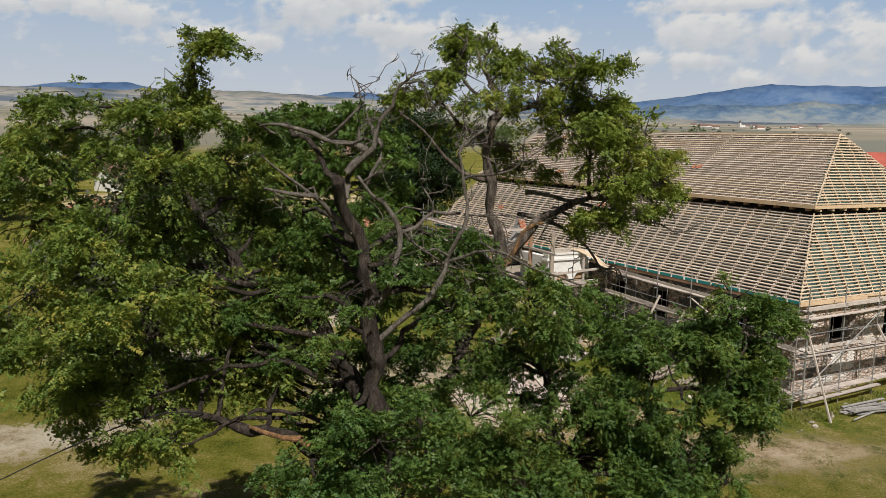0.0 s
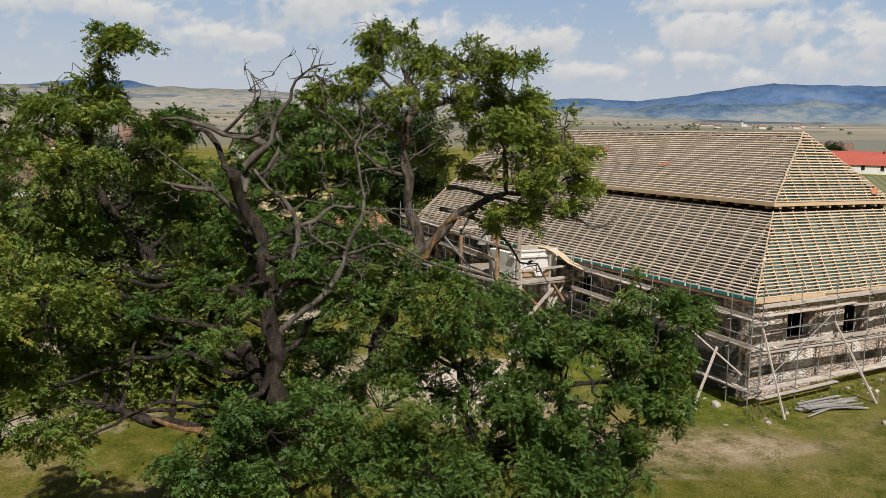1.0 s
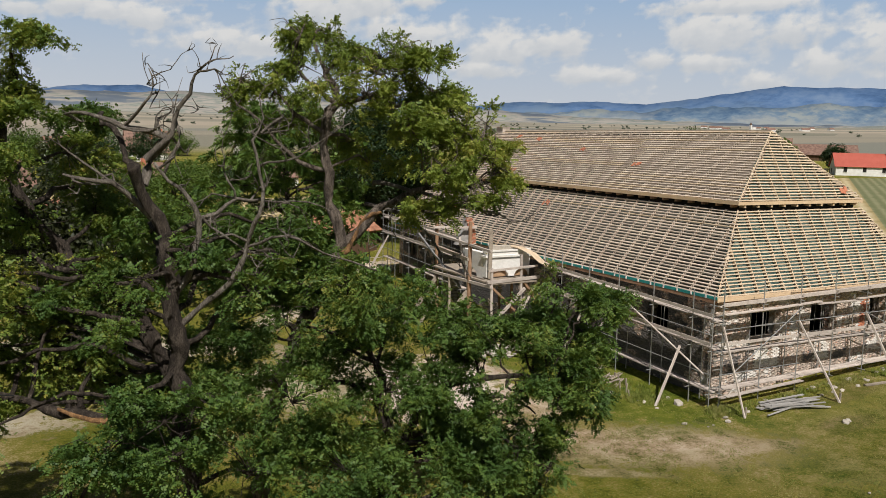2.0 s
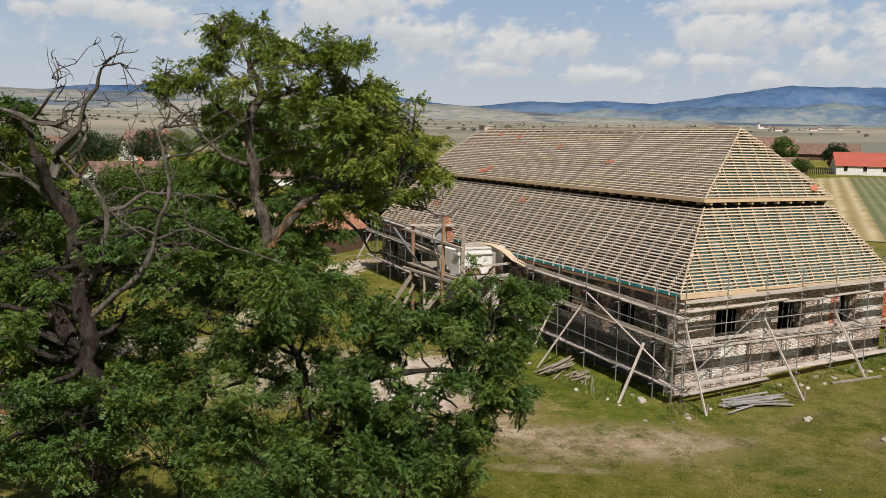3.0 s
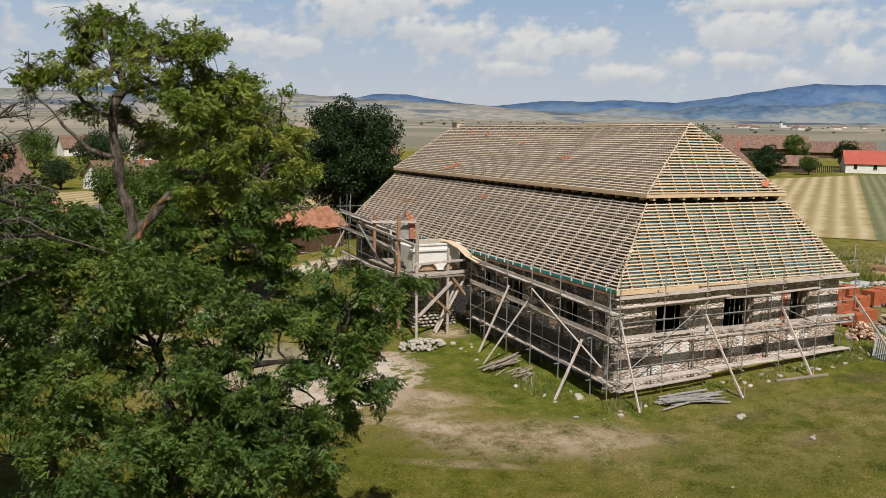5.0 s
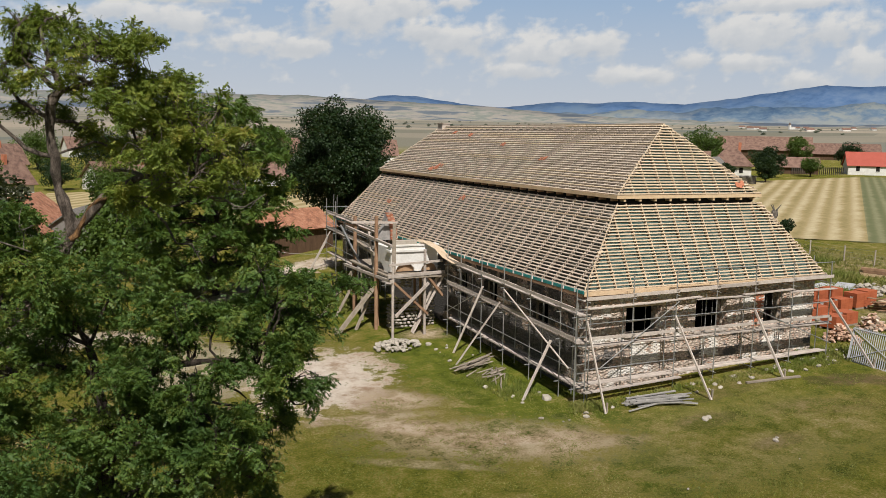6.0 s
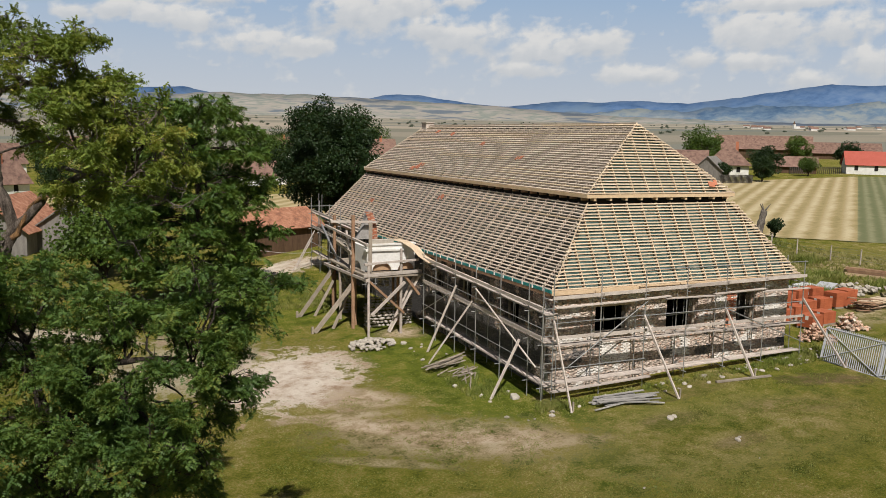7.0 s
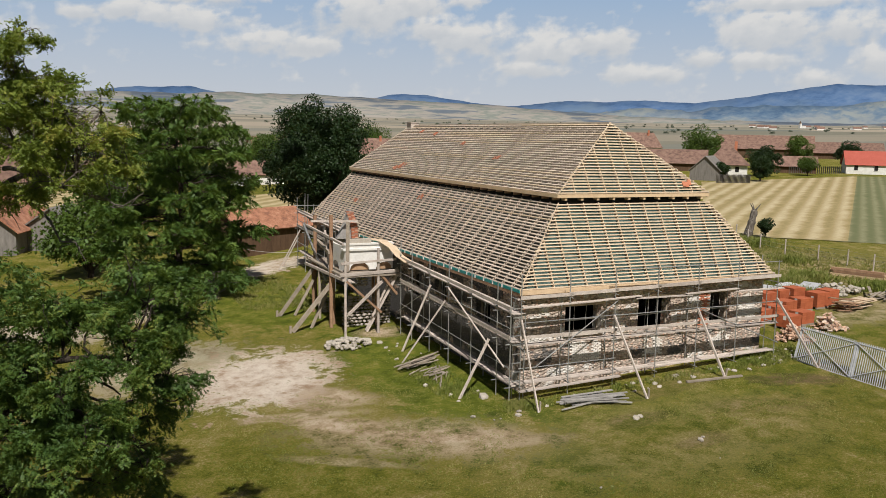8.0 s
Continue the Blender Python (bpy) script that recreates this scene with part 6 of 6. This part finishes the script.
# ---- fields ----
def field(name, label, quad_pts, mat, n=(60, 60), lift=0.06, period=4.2):
    """A sown strip that follows the ground; its rows lie a fixed period apart."""
    a, b, c, d = [np.array(p, float) for p in quad_pts]
    s, t = np.meshgrid(np.linspace(0, 1, n[0]), np.linspace(0, 1, n[1]))
    xy = (a * (1 - s[..., None]) + b * s[..., None]) * (1 - t[..., None]) + (d * (1 - s[..., None]) + c * s[..., None]) * t[..., None]
    z = ground_z(xy[..., 0], xy[..., 1]) + lift
    i = np.arange(n[0] * n[1]).reshape(n[1], n[0])
    q = np.stack([i[:-1, :-1], i[:-1, 1:], i[1:, 1:], i[1:, :-1]], -1).reshape(-1, 4)
    me = sheet_mesh(name, np.concatenate([xy, z[..., None]], -1).reshape(-1, 3), q, mat)
    me.attributes.new("across", "FLOAT", "POINT").data.foreach_set("value", ((xy[..., 1] * math.cos(radians(38.0)) - xy[..., 0] * math.sin(radians(38.0))) / period).astype(np.float32).ravel())
    return tagged(new(name, me), label, "field", kind="structure")


def row_material(name, low_col, high_col, other):
    m = bpy.data.materials.new(name)
    m.use_nodes = True
    t = m.node_tree
    b = t.nodes["Principled BSDF"]
    p = position(t)
    n1, n2 = noise_node(t, 0.25, 4, 0.65, p), noise_node(t, 1.6, 6, 0.8, p)
    at = t.nodes.new("ShaderNodeAttribute")
    at.attribute_name = "across"
    w = math_node(t, "SINE", math_node(t, "ADD", math_node(t, "MULTIPLY", at.outputs["Fac"], 6.2832), math_node(t, "MULTIPLY", n1, 3.0)))
    fac = math_node(t, "ADD", math_node(t, "MULTIPLY", w, 0.15), math_node(t, "ADD", math_node(t, "ADD", math_node(t, "MULTIPLY", n1, 0.45), 0.02), math_node(t, "MULTIPLY", n2, 0.60)))
    col = ramp(t, fac, [(0.25, other), (0.5, low_col), (0.8, high_col)])
    t.links.new(col, b.inputs["Base Color"])
    b.inputs["Roughness"].default_value = 0.95
    b.inputs["Specular IOR Level"].default_value = 0.1
    return m


M_STUBBLE = row_material("mown_hay", (0.33, 0.26, 0.13), (0.49, 0.415, 0.265), (0.21, 0.175, 0.072))
M_CROP = row_material("green_crop", (0.150, 0.155, 0.078), (0.24, 0.235, 0.135), (0.115, 0.130, 0.060))
field("hay_field", "mown hay field with pale swaths", ((44.5, 36), (55, 26.5), (143, 95), (96, 93)), M_STUBBLE, (80, 80), 0.06, 2.4)
field("crop_field", "field with green rows", ((53.5, 27.5), (70, 12), (170, 80), (141, 96)), M_CROP, (60, 60), 0.045, 1.6)
field("hay_field", "small strip of yellow mown hay", ((-2, 66), (14, 70), (20, 96), (2, 97)), M_STUBBLE, (30, 30), 0.06, 3.0)
field("hay_field", "strip of yellow mown hay behind the trees", ((-24, 96), (-8, 92), (-6, 118), (-22, 122)), M_STUBBLE, (30, 30), 0.06, 3.0)


# ---- village ----
def house(name, label, x, y, turn, w, d, wall_h, roof_h, wall_mat, roof_mat, hip=0.0, wins=3, over=0.35, chimney=True, z=None):
    """A farmhouse or barn: walls, pitched or hipped roof with thickness, windows and a chimney."""
    h = thing(name, label, "house" if wins else "barn")
    h.matrix_world = pose(x, y, (gz(x, y) if z is None else z) - 0.1, 0, 0, turn)
    b = bmesh.new()
    box(b, -w / 2, w / 2, -d / 2, d / 2, -0.5, wall_h)
    if not hip:
        for s in (-1, 1):
            t3 = [b.verts.new(p) for p in ((s * (w / 2 - 0.02), -d / 2, wall_h), (s * (w / 2 - 0.02), d / 2, wall_h), (s * (w / 2 - 0.02), 0, wall_h + roof_h))]
            b.faces.new(t3)
    part("wall", b, wall_mat, h)
    b = bmesh.new()
    ex, ey, r = w / 2 + over, d / 2 + over, max(0.05, w / 2 + over - hip)
    k = roof_h * over / (d / 2)
    e = [(-ex, -ey, wall_h - k), (ex, -ey, wall_h - k), (ex, ey, wall_h - k), (-ex, ey, wall_h - k)]
    rg = [(-r, 0, wall_h + roof_h), (r, 0, wall_h + roof_h)]
    for f in ((e[0], e[1], rg[1], rg[0]), (e[2], e[3], rg[0], rg[1])) + (((e[1], e[2], rg[1]), (e[3], e[0], rg[0])) if hip else ()):
        b.faces.new([b.verts.new(p) for p in f])
    bmesh.ops.remove_doubles(b, verts=b.verts, dist=0.001)
    bmesh.ops.recalc_face_normals(b, faces=b.faces)
    bmesh.ops.solidify(b, geom=b.faces[:], thickness=0.12)
    roof = part("roof", b, roof_mat, h)
    for i in range(wins):
        xx = -w / 2 + w * (i + 0.5) / wins
        b = bmesh.new()
        box(b, xx - 0.4, xx + 0.4, -d / 2 - 0.04, -d / 2 + 0.1, 0.9, min(2.1, wall_h - 0.35))
        win = part("window", b, M_DARK, h)
        b = bmesh.new()
        box(b, xx - 0.5, xx + 0.5, -d / 2 - 0.09, -d / 2 + 0.02, 0.8, 0.9)
        part("sill", b, M_WHITEWASH, win)
    if chimney:
        b = bmesh.new()
        box(b, w * 0.2 - 0.3, w * 0.2 + 0.3, -0.9, -0.3, wall_h + roof_h * 0.4, wall_h + roof_h + 0.7)
        part("chimney", b, M_TILE, roof)
    return h


house("farmhouse", "white farmhouse under a bright red roof", 157.5, 99.6, -43, 17, 7.5, 2.4, 3.0, M_WHITEWASH, M_ROOF_RED, 0, 4)
house("farmhouse", "small white house with a pyramid tile roof", 117.0, 108.2, -43, 8.6, 8, 3.0, 3.9, M_WHITEWASH, M_ROOF_OLD, 4.3, 2, 0.6)
house("barn", "grey board shed with a steep gable", 103.2, 98.8, 35, 8, 6, 2.2, 2.8, M_GREYWOOD, M_GREYWOOD, 0, 0, 0.3, False)
house("barn", "long barn under faded red tiles", 118.0, 127, -42, 15, 8, 2.2, 3.0, M_DARKWOOD, M_ROOF_OLD, 0, 0, 0.5, False)
house("barn", "dark board barn with a patched tile roof", 139.5, 109.5, -43, 9, 6, 1.9, 2.1, M_DARKWOOD, M_ROOF_OLD, 0, 0, 0.5, False)
house("barn", "very long low barn with red tiles", 198, 175, -46, 30, 11, 3.2, 4.2, M_DARKWOOD, M_ROOF_OLD, 0, 0, 0.6, False, 7.6)
house("barn", "long low barn with red tiles", 224, 164, -46, 22, 11, 2.6, 3.4, M_DARKWOOD, M_ROOF_OLD, 0, 0, 0.6, False, 7.2)
house("farmhouse", "farmhouse with a dark red roof among trees", 146, 176, -40, 14, 8, 4.0, 4.2, M_WHITEWASH, M_ROOF_OLD, 3, 2)
house("barn", "small dark board barn with rusty red roof", -1.6, 46.6, 27, 8.2, 5.0, 2.6, 1.5, M_DARKWOOD, M_ROOF_ORANGE, 0, 0, 0.4, False)
house("farmhouse", "farmhouse with red roof and white gable end", 12, 117, 2, 11, 7, 2.1, 2.2, M_WHITEWASH, M_ROOF_OLD, 0, 1, 0.4, False)
house("barn", "tall barn of weathered boards with an orange tile roof", -24.5, 60.5, 72, 11, 7, 2.6, 2.8, M_GREYWOOD, M_ROOF_ORANGE, 0, 0, 0.5, False)
house("barn", "weathered board lean-to beside the barn", -19, 59, 72, 6, 5, 2.4, 1.8, M_GREYWOOD, M_GREYWOOD, 0, 0, 0.3, False)
house("farmhouse", "long low farmhouse with red tiles", -9, 128, 25, 13, 7, 2.2, 2.6, M_WHITEWASH, M_ROOF_OLD, 0, 3, 0.5)
house("farmhouse", "red-roofed house with a white front", -11, 270, 15, 11, 8, 3, 3.6, M_WHITEWASH, M_ROOF_OLD, 0, 3, 0.5)
house("farmhouse", "old house with a pale tile roof", 8, 228, 20, 12, 8, 3, 4.2, M_WHITEWASH, M_ROOF_OLD, 0, 2, 0.5)
house("farmhouse", "red-roofed farmhouse beyond the meadow", 40, 215, 10, 15, 8, 3, 4, M_WHITEWASH, M_ROOF_OLD, 0, 3, 0.5)
house("farmhouse", "white house with red roof behind the ridge", 62, 190, -10, 13, 8, 3, 4, M_WHITEWASH, M_ROOF_OLD, 0, 2, 0.5)
house("farmhouse", "red-tiled farmhouse behind the trees", -35, 190, 30, 16, 8, 3, 4.4, M_WHITEWASH, M_ROOF_OLD, 0, 2, 0.5)
house("farmhouse", "small cottage with a red roof", -30, 118, 40, 10, 7, 2.6, 3.6, M_WHITEWASH, M_ROOF_OLD, 0, 2, 0.5)
house("farmhouse", "pale farmhouse with red roof", 20, 290, 0, 18, 9, 3, 4.4, M_WHITEWASH, M_ROOF_OLD, 0, 3, 0.5)
pale = thing("board_fence", "grey board fence round the cottage garden", "fence")
for k in range(56):
    u = k / 55
    x, y = 97.5 + 12 * u, 90.5 - 5 * u
    if k > 28:
        u = (k - 28) / 27
        x, y = 134 + 13.5 * u, 106.5 - 3.6 * u
    beam("fence_board", (x, y, gz(x, y) - 0.1), (x, y, gz(x, y) + 1.7), 0.04, 0.42, M_GREYWOOD, pale, (0.4, 0.9, 0))

for x, y, h, r, seed, m in ((133, 134, 11, 6, 41, M_LEAF_MID), (141, 142, 9, 5, 42, M_LEAF_MID), (109.0, 90.6, 5.4, 2.5, 43, M_LEAF_DEEP), (121, 100.5, 7.2, 3.4, 44, M_LEAF_DEEP), (139, 120, 6, 4, 45, M_LEAF_DEEP), (165, 115, 8, 3.6, 46, M_LEAF_DEEP), (174, 139, 9, 4.5, 47, M_LEAF_MID),
                            (102.6, 94.8, 4.1, 1.7, 48, M_LEAF_DEEP), (133, 100, 4.5, 2.5, 49, M_LEAF_MID), (48.6, 31.6, 2.5, 0.9, 50, M_LEAF_DEEP), (3, 100, 6, 5, 51, M_LEAF_DEEP), (18, 106, 6, 4, 52, M_LEAF_MID), (20, 140, 9, 6, 53, M_LEAF_MID),
                            (-20, 128, 6, 4, 54, M_LEAF_DEEP), (-10, 180, 10, 7, 55, M_LEAF_DEEP), (-24, 205, 11, 7, 56, M_LEAF_MID), (5, 200, 10, 7, 57, M_LEAF_DEEP), (30, 180, 9, 6, 58, M_LEAF_MID), (-32, 92, 9, 6, 59, M_LEAF_MID), (-14, 84, 7, 5, 60, M_LEAF_MID),
                            (50, 240, 10, 8, 61, M_LEAF_DEEP), (75, 225, 10, 8, 62, M_LEAF_MID), (-45, 150, 12, 8, 63, M_LEAF_MID), (-40, 60, 10, 6, 64, M_LEAF_MID), (-17, 40, 7, 4.5, 65, M_LEAF_MID), (-6, 250, 9, 7, 66, M_LEAF_DEEP), (22, 250, 9, 7, 67, M_LEAF_MID), (84, 255, 9, 7, 68, M_LEAF_MID), (160, 270, 10, 9, 69, M_LEAF_MID), (-9, 80, 7, 4.5, 70, M_LEAF_MID), (-13, 88, 6, 4, 71, M_LEAF_DEEP), (-4, 97, 7, 5, 72, M_LEAF_MID)):
    broad_tree("garden_tree", "leafy green tree among the village houses", x, y, h, r, 0.4, 26, 6500 if h > 4 else 2400, 0.07 * h ** 0.7 if h > 4 else 0.15, m, seed)


# the next village across the plain, and hedges and lone trees in the fields
vr = random.Random(77)
for k in range(15):
    b, d = radians(45.5 + 8.0 * vr.random()), vr.uniform(1500, 2100)
    house("farmhouse", "distant small house on the plain", VIEW[0] + d * math.sin(b), VIEW[1] + d * math.cos(b), vr.uniform(-60, 20), vr.uniform(9, 15), 7, 3.0, 3.2, M_WHITEWASH, M_ROOF_OLD, 0, 0, 0.4, False)
church = thing("church", "distant white church with a dark spire", "church")
b = radians(48.6)
cx, cy = VIEW[0] + 1900 * math.sin(b), VIEW[1] + 1900 * math.cos(b)
cz = gz(cx, cy)
bm = bmesh.new()
box(bm, cx - 2.2, cx + 2.2, cy - 2.2, cy + 2.2, cz - 1, cz + 10)
part("tower", bm, M_WHITEWASH, church)
bm = bmesh.new()
bmesh.ops.create_cone(bm, segments=8, radius1=2.6, radius2=0.1, depth=6, matrix=Matrix.Translation((cx, cy, cz + 12.9)), cap_ends=True)
part("spire", bm, M_DARKWOOD, church)
bm = bmesh.new()
box(bm, cx + 2.2, cx + 14, cy - 3, cy + 3, cz - 1, cz + 5)
part("nave", bm, M_WHITEWASH, church)
hr = np.random.default_rng(78)
spots, sizes = [], []
for k in range(190):
    b, d = radians(hr.uniform(-2, 55)), hr.uniform(900, 2400)
    x, y = VIEW[0] + d * math.sin(b), VIEW[1] + d * math.cos(b)
    n, r = 110, hr.uniform(1.6, 3.6)
    o = hr.normal(0, 1, (n, 3)) * (r * 0.5, r * 0.4, r * 0.24)
    spots.append(np.array((x, y, gz(x, y) + r * 0.5)) + o)
spots = np.concatenate(spots)
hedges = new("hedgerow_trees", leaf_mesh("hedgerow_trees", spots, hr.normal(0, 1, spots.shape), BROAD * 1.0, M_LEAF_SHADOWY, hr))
tagged(hedges, "scattered hedges and lone trees in the far fields", "trees", kind="stuff")


# ---- weeds and grass ----
def tufts(name, label, places, height, mat, seed, blades=5, wide=0.035):
    nprng = np.random.default_rng(seed)
    n = len(places)
    idx = np.repeat(np.arange(n), blades)
    base = places[idx] + nprng.normal(0, 0.07, (n * blades, 3)) * (1, 1, 0)
    base[:, 2] = ground_z(base[:, 0], base[:, 1]) - 0.02
    h = height * nprng.uniform(0.4, 1.2, (len(idx), 1))
    lean = nprng.normal(0, 0.35, (len(idx), 3)) * (1, 1, 0)
    side = nprng.normal(0, 1, (len(idx), 3)) * (1, 1, 0)
    side /= np.linalg.norm(side, axis=1, keepdims=True)
    midp = base + lean * h * 0.4 + np.array((0, 0, 0.6)) * h
    tip = base + lean * h + np.array((0, 0, 1.0)) * h
    w = wide * nprng.uniform(0.6, 1.3, (len(idx), 1))
    v = np.stack([base - side * w * 0.5, midp + side * w, tip, midp - side * w], 1).reshape(-1, 3)
    ob = new(name, sheet_mesh(name, v, np.arange(len(v)).reshape(-1, 4), mat))
    return tagged(ob, label, "grass", kind="stuff")


M_WEED = leaf_material("weed_leaves", [(0.3, (0.10, 0.15, 0.026)), (0.5, (0.19, 0.225, 0.045)), (0.68, (0.34, 0.30, 0.11))], 0.7, 0.25)
M_GRASS = leaf_material("grass_blades", [(0.3, (0.10, 0.14, 0.024)), (0.47, (0.18, 0.20, 0.042)), (0.6, (0.30, 0.27, 0.09)), (0.72, (0.42, 0.35, 0.17))], 0.5, 0.2)
g = np.random.default_rng(9)


def strip(n, x0, x1, y0, y1):
    return np.stack([g.uniform(x0, x1, n), g.uniform(y0, y1, n), np.zeros(n)], -1)


tufts("weeds", "rank weeds along the foot of the walls", np.concatenate([strip(260, -1.5, 15.5, -1.7, -0.9), strip(260, -3.2, -1.2, 1, 7), strip(260, 13, 18, -2.2, 0.5), strip(160, -1.0, 0.2, -1.6, -0.6)]), 0.22, M_WEED, 1, 14, 0.014)
def clump(n, x, y, r):
    return np.stack([g.normal(x, r, n), g.normal(y, r, n), np.zeros(n)], -1)


tufts("weeds", "rough yellowing grass by the meadow fence", np.concatenate([strip(2600, 27, 47, 8, 34), strip(500, 44, 48, 30, 38)]), 0.30, M_GRASS, 2, 11, 0.018)
tufts("weeds", "tall weeds in clumps behind the bricks", np.concatenate([clump(160, 31, 12.5, 0.8), clump(120, 34.5, 13.2, 0.7), clump(140, 36, 8.5, 0.8), clump(160, 43, 29, 1.2), clump(90, 40, 20, 0.8), clump(120, 28.5, 9.2, 0.6)]), 0.7, M_WEED, 4, 14, 0.028)
lawn = strip(44000, -14, 24, -15, 12)
lawn = lawn[np.array([noise.noise((x * 0.5, y * 0.5, 4)) + 0.6 * noise.noise((x * 2.1, y * 2.1, 8)) > -0.05 for x, y, _ in lawn])]
lawn = lawn[~((lawn[:, 0] > 0.2) & (lawn[:, 0] < 15.7) & (lawn[:, 1] > 0.2))]
lawn = lawn[np.hypot((lawn[:, 0] + 9.6) / 3.4, (lawn[:, 1] - 8.8) / 4.8) > 1]
tufts("grass", "short dry meadow grass in patchy tufts", lawn[:20000], 0.065, M_GRASS, 6, 3, 0.02)
tufts("weeds", "weeds and long grass beyond the porch", np.concatenate([strip(700, -8, -3, 22, 33), strip(300, -4.5, -1, 20, 25)]), 0.24, M_GRASS, 3, 12, 0.014)

# a dark wire pegged down from a limb, and a pale rope before the barn
M_WIRE = material("black_wire", [(0.3, (0.012, 0.012, 0.012)), (0.7, (0.03, 0.03, 0.03))], 4, 0.6, 0)
M_ROPE = material("pale_rope", [(0.3, (0.40, 0.38, 0.34)), (0.7, (0.60, 0.58, 0.54))], 6, 0.9, 0.2)
wire = thing("cable", "thin black wire slanting from a locust limb to the ground", "cable")
bm = bmesh.new()
tube(bm, [(-28.9, -7.7, 6.0), (-30.1, -7.66, 6.05), (-32.6, -6.24, 4.7), (-37.5, -3.5, 1.6), (-42.6, -0.6, gz(-42.6, -0.6) - 0.05)], 0.014, 0.014, 5)
part("strand", bm, M_WIRE, wire)
line = thing("rope", "pale sagging rope tied between scaffold and barn", "rope")
bm = bmesh.new()
tube(bm, [(-0.9, 36.3, 1.5), (-2.0, 38.5, 1.2), (-3.6, 41.2, 1.1), (-5.4, 44.3, 1.35)], 0.02, 0.02, 5)
part("strand", bm, M_ROPE, line)

# ---- pieces of the front wall: stones left proud where the plaster has gone ----
def free_of_openings(x, z):
    return all(not (0.35 + u0 - 0.3 < x < 0.35 + u1 + 0.3 and z0 - 0.25 < z < z1 + 0.3) for u0, u1, z0, z1 in FRONT_HOLES)


def in_bands(z):
    return 0.2 < z < 0.65 or 1.9 < z < 3.1 or 3.65 < z < 4.1


laid = 0
z = 0.22
while z < 4.2 and laid < 300:
    high = rng.uniform(0.10, 0.16)
    x = 0.45 + rng.uniform(0, 0.3)
    while x < W - 0.6 and laid < 300:
        w = rng.uniform(0.12, 0.30)
        if in_bands(z) and noise.noise((x * 0.7, z * 0.9, 7.3)) > -0.1 and free_of_openings(x, z) and rng.random() < (0.22 if z < 0.7 else 0.30):
            ob = child("stone", rng.choice(STONES), front)
            ob.matrix_local = Matrix.Translation((x + w / 2, 0.352, z + rng.uniform(-0.03, 0.03))) @ Euler((0, rng.uniform(-0.12, 0.12), 0)).to_matrix().to_4x4() @ Matrix.Diagonal((w * 0.95, 0.06, high * 1.3, 1))
            laid += 1
        x += w + rng.uniform(0.0, 0.08)
    z += high * 0.95
# thin limewashed brick courses laid bare under and between the windows
for x0, x1, z0, z1, m in ((3.1, 4.9, 0.85, 1.85, M_LIMED), (7.5, 8.7, 0.8, 1.75, M_LIMED), (11.8, 13.2, 0.85, 1.7, M_LIMED), (13.3, 15.0, 2.1, 3.0, M_LIMED), (4.95, 5.5, 2.2, 3.4, M_OLDBRICK), (11.0, 11.75, 2.1, 3.75, M_TILE), (9.25, 9.8, 2.2, 3.2, M_OLDBRICK)):
    z, row = z0, 0
    while z < z1:
        x = x0 + (0.12 if row % 2 else 0.0)
        while x < x1 - 0.1:
            if noise.noise((x * 1.6, z * 2.2, 3.1)) > -0.22 and free_of_openings(x - 0.12, z):
                ob = child("brick", unit_box(m), front)
                ob.matrix_local = along((x, 0.347, z), (x + rng.uniform(0.2, 0.235), 0.347 + rng.uniform(-0.008, 0.008), z), 0.05, 0.068)
            x += 0.25
        z += 0.085
        row += 1
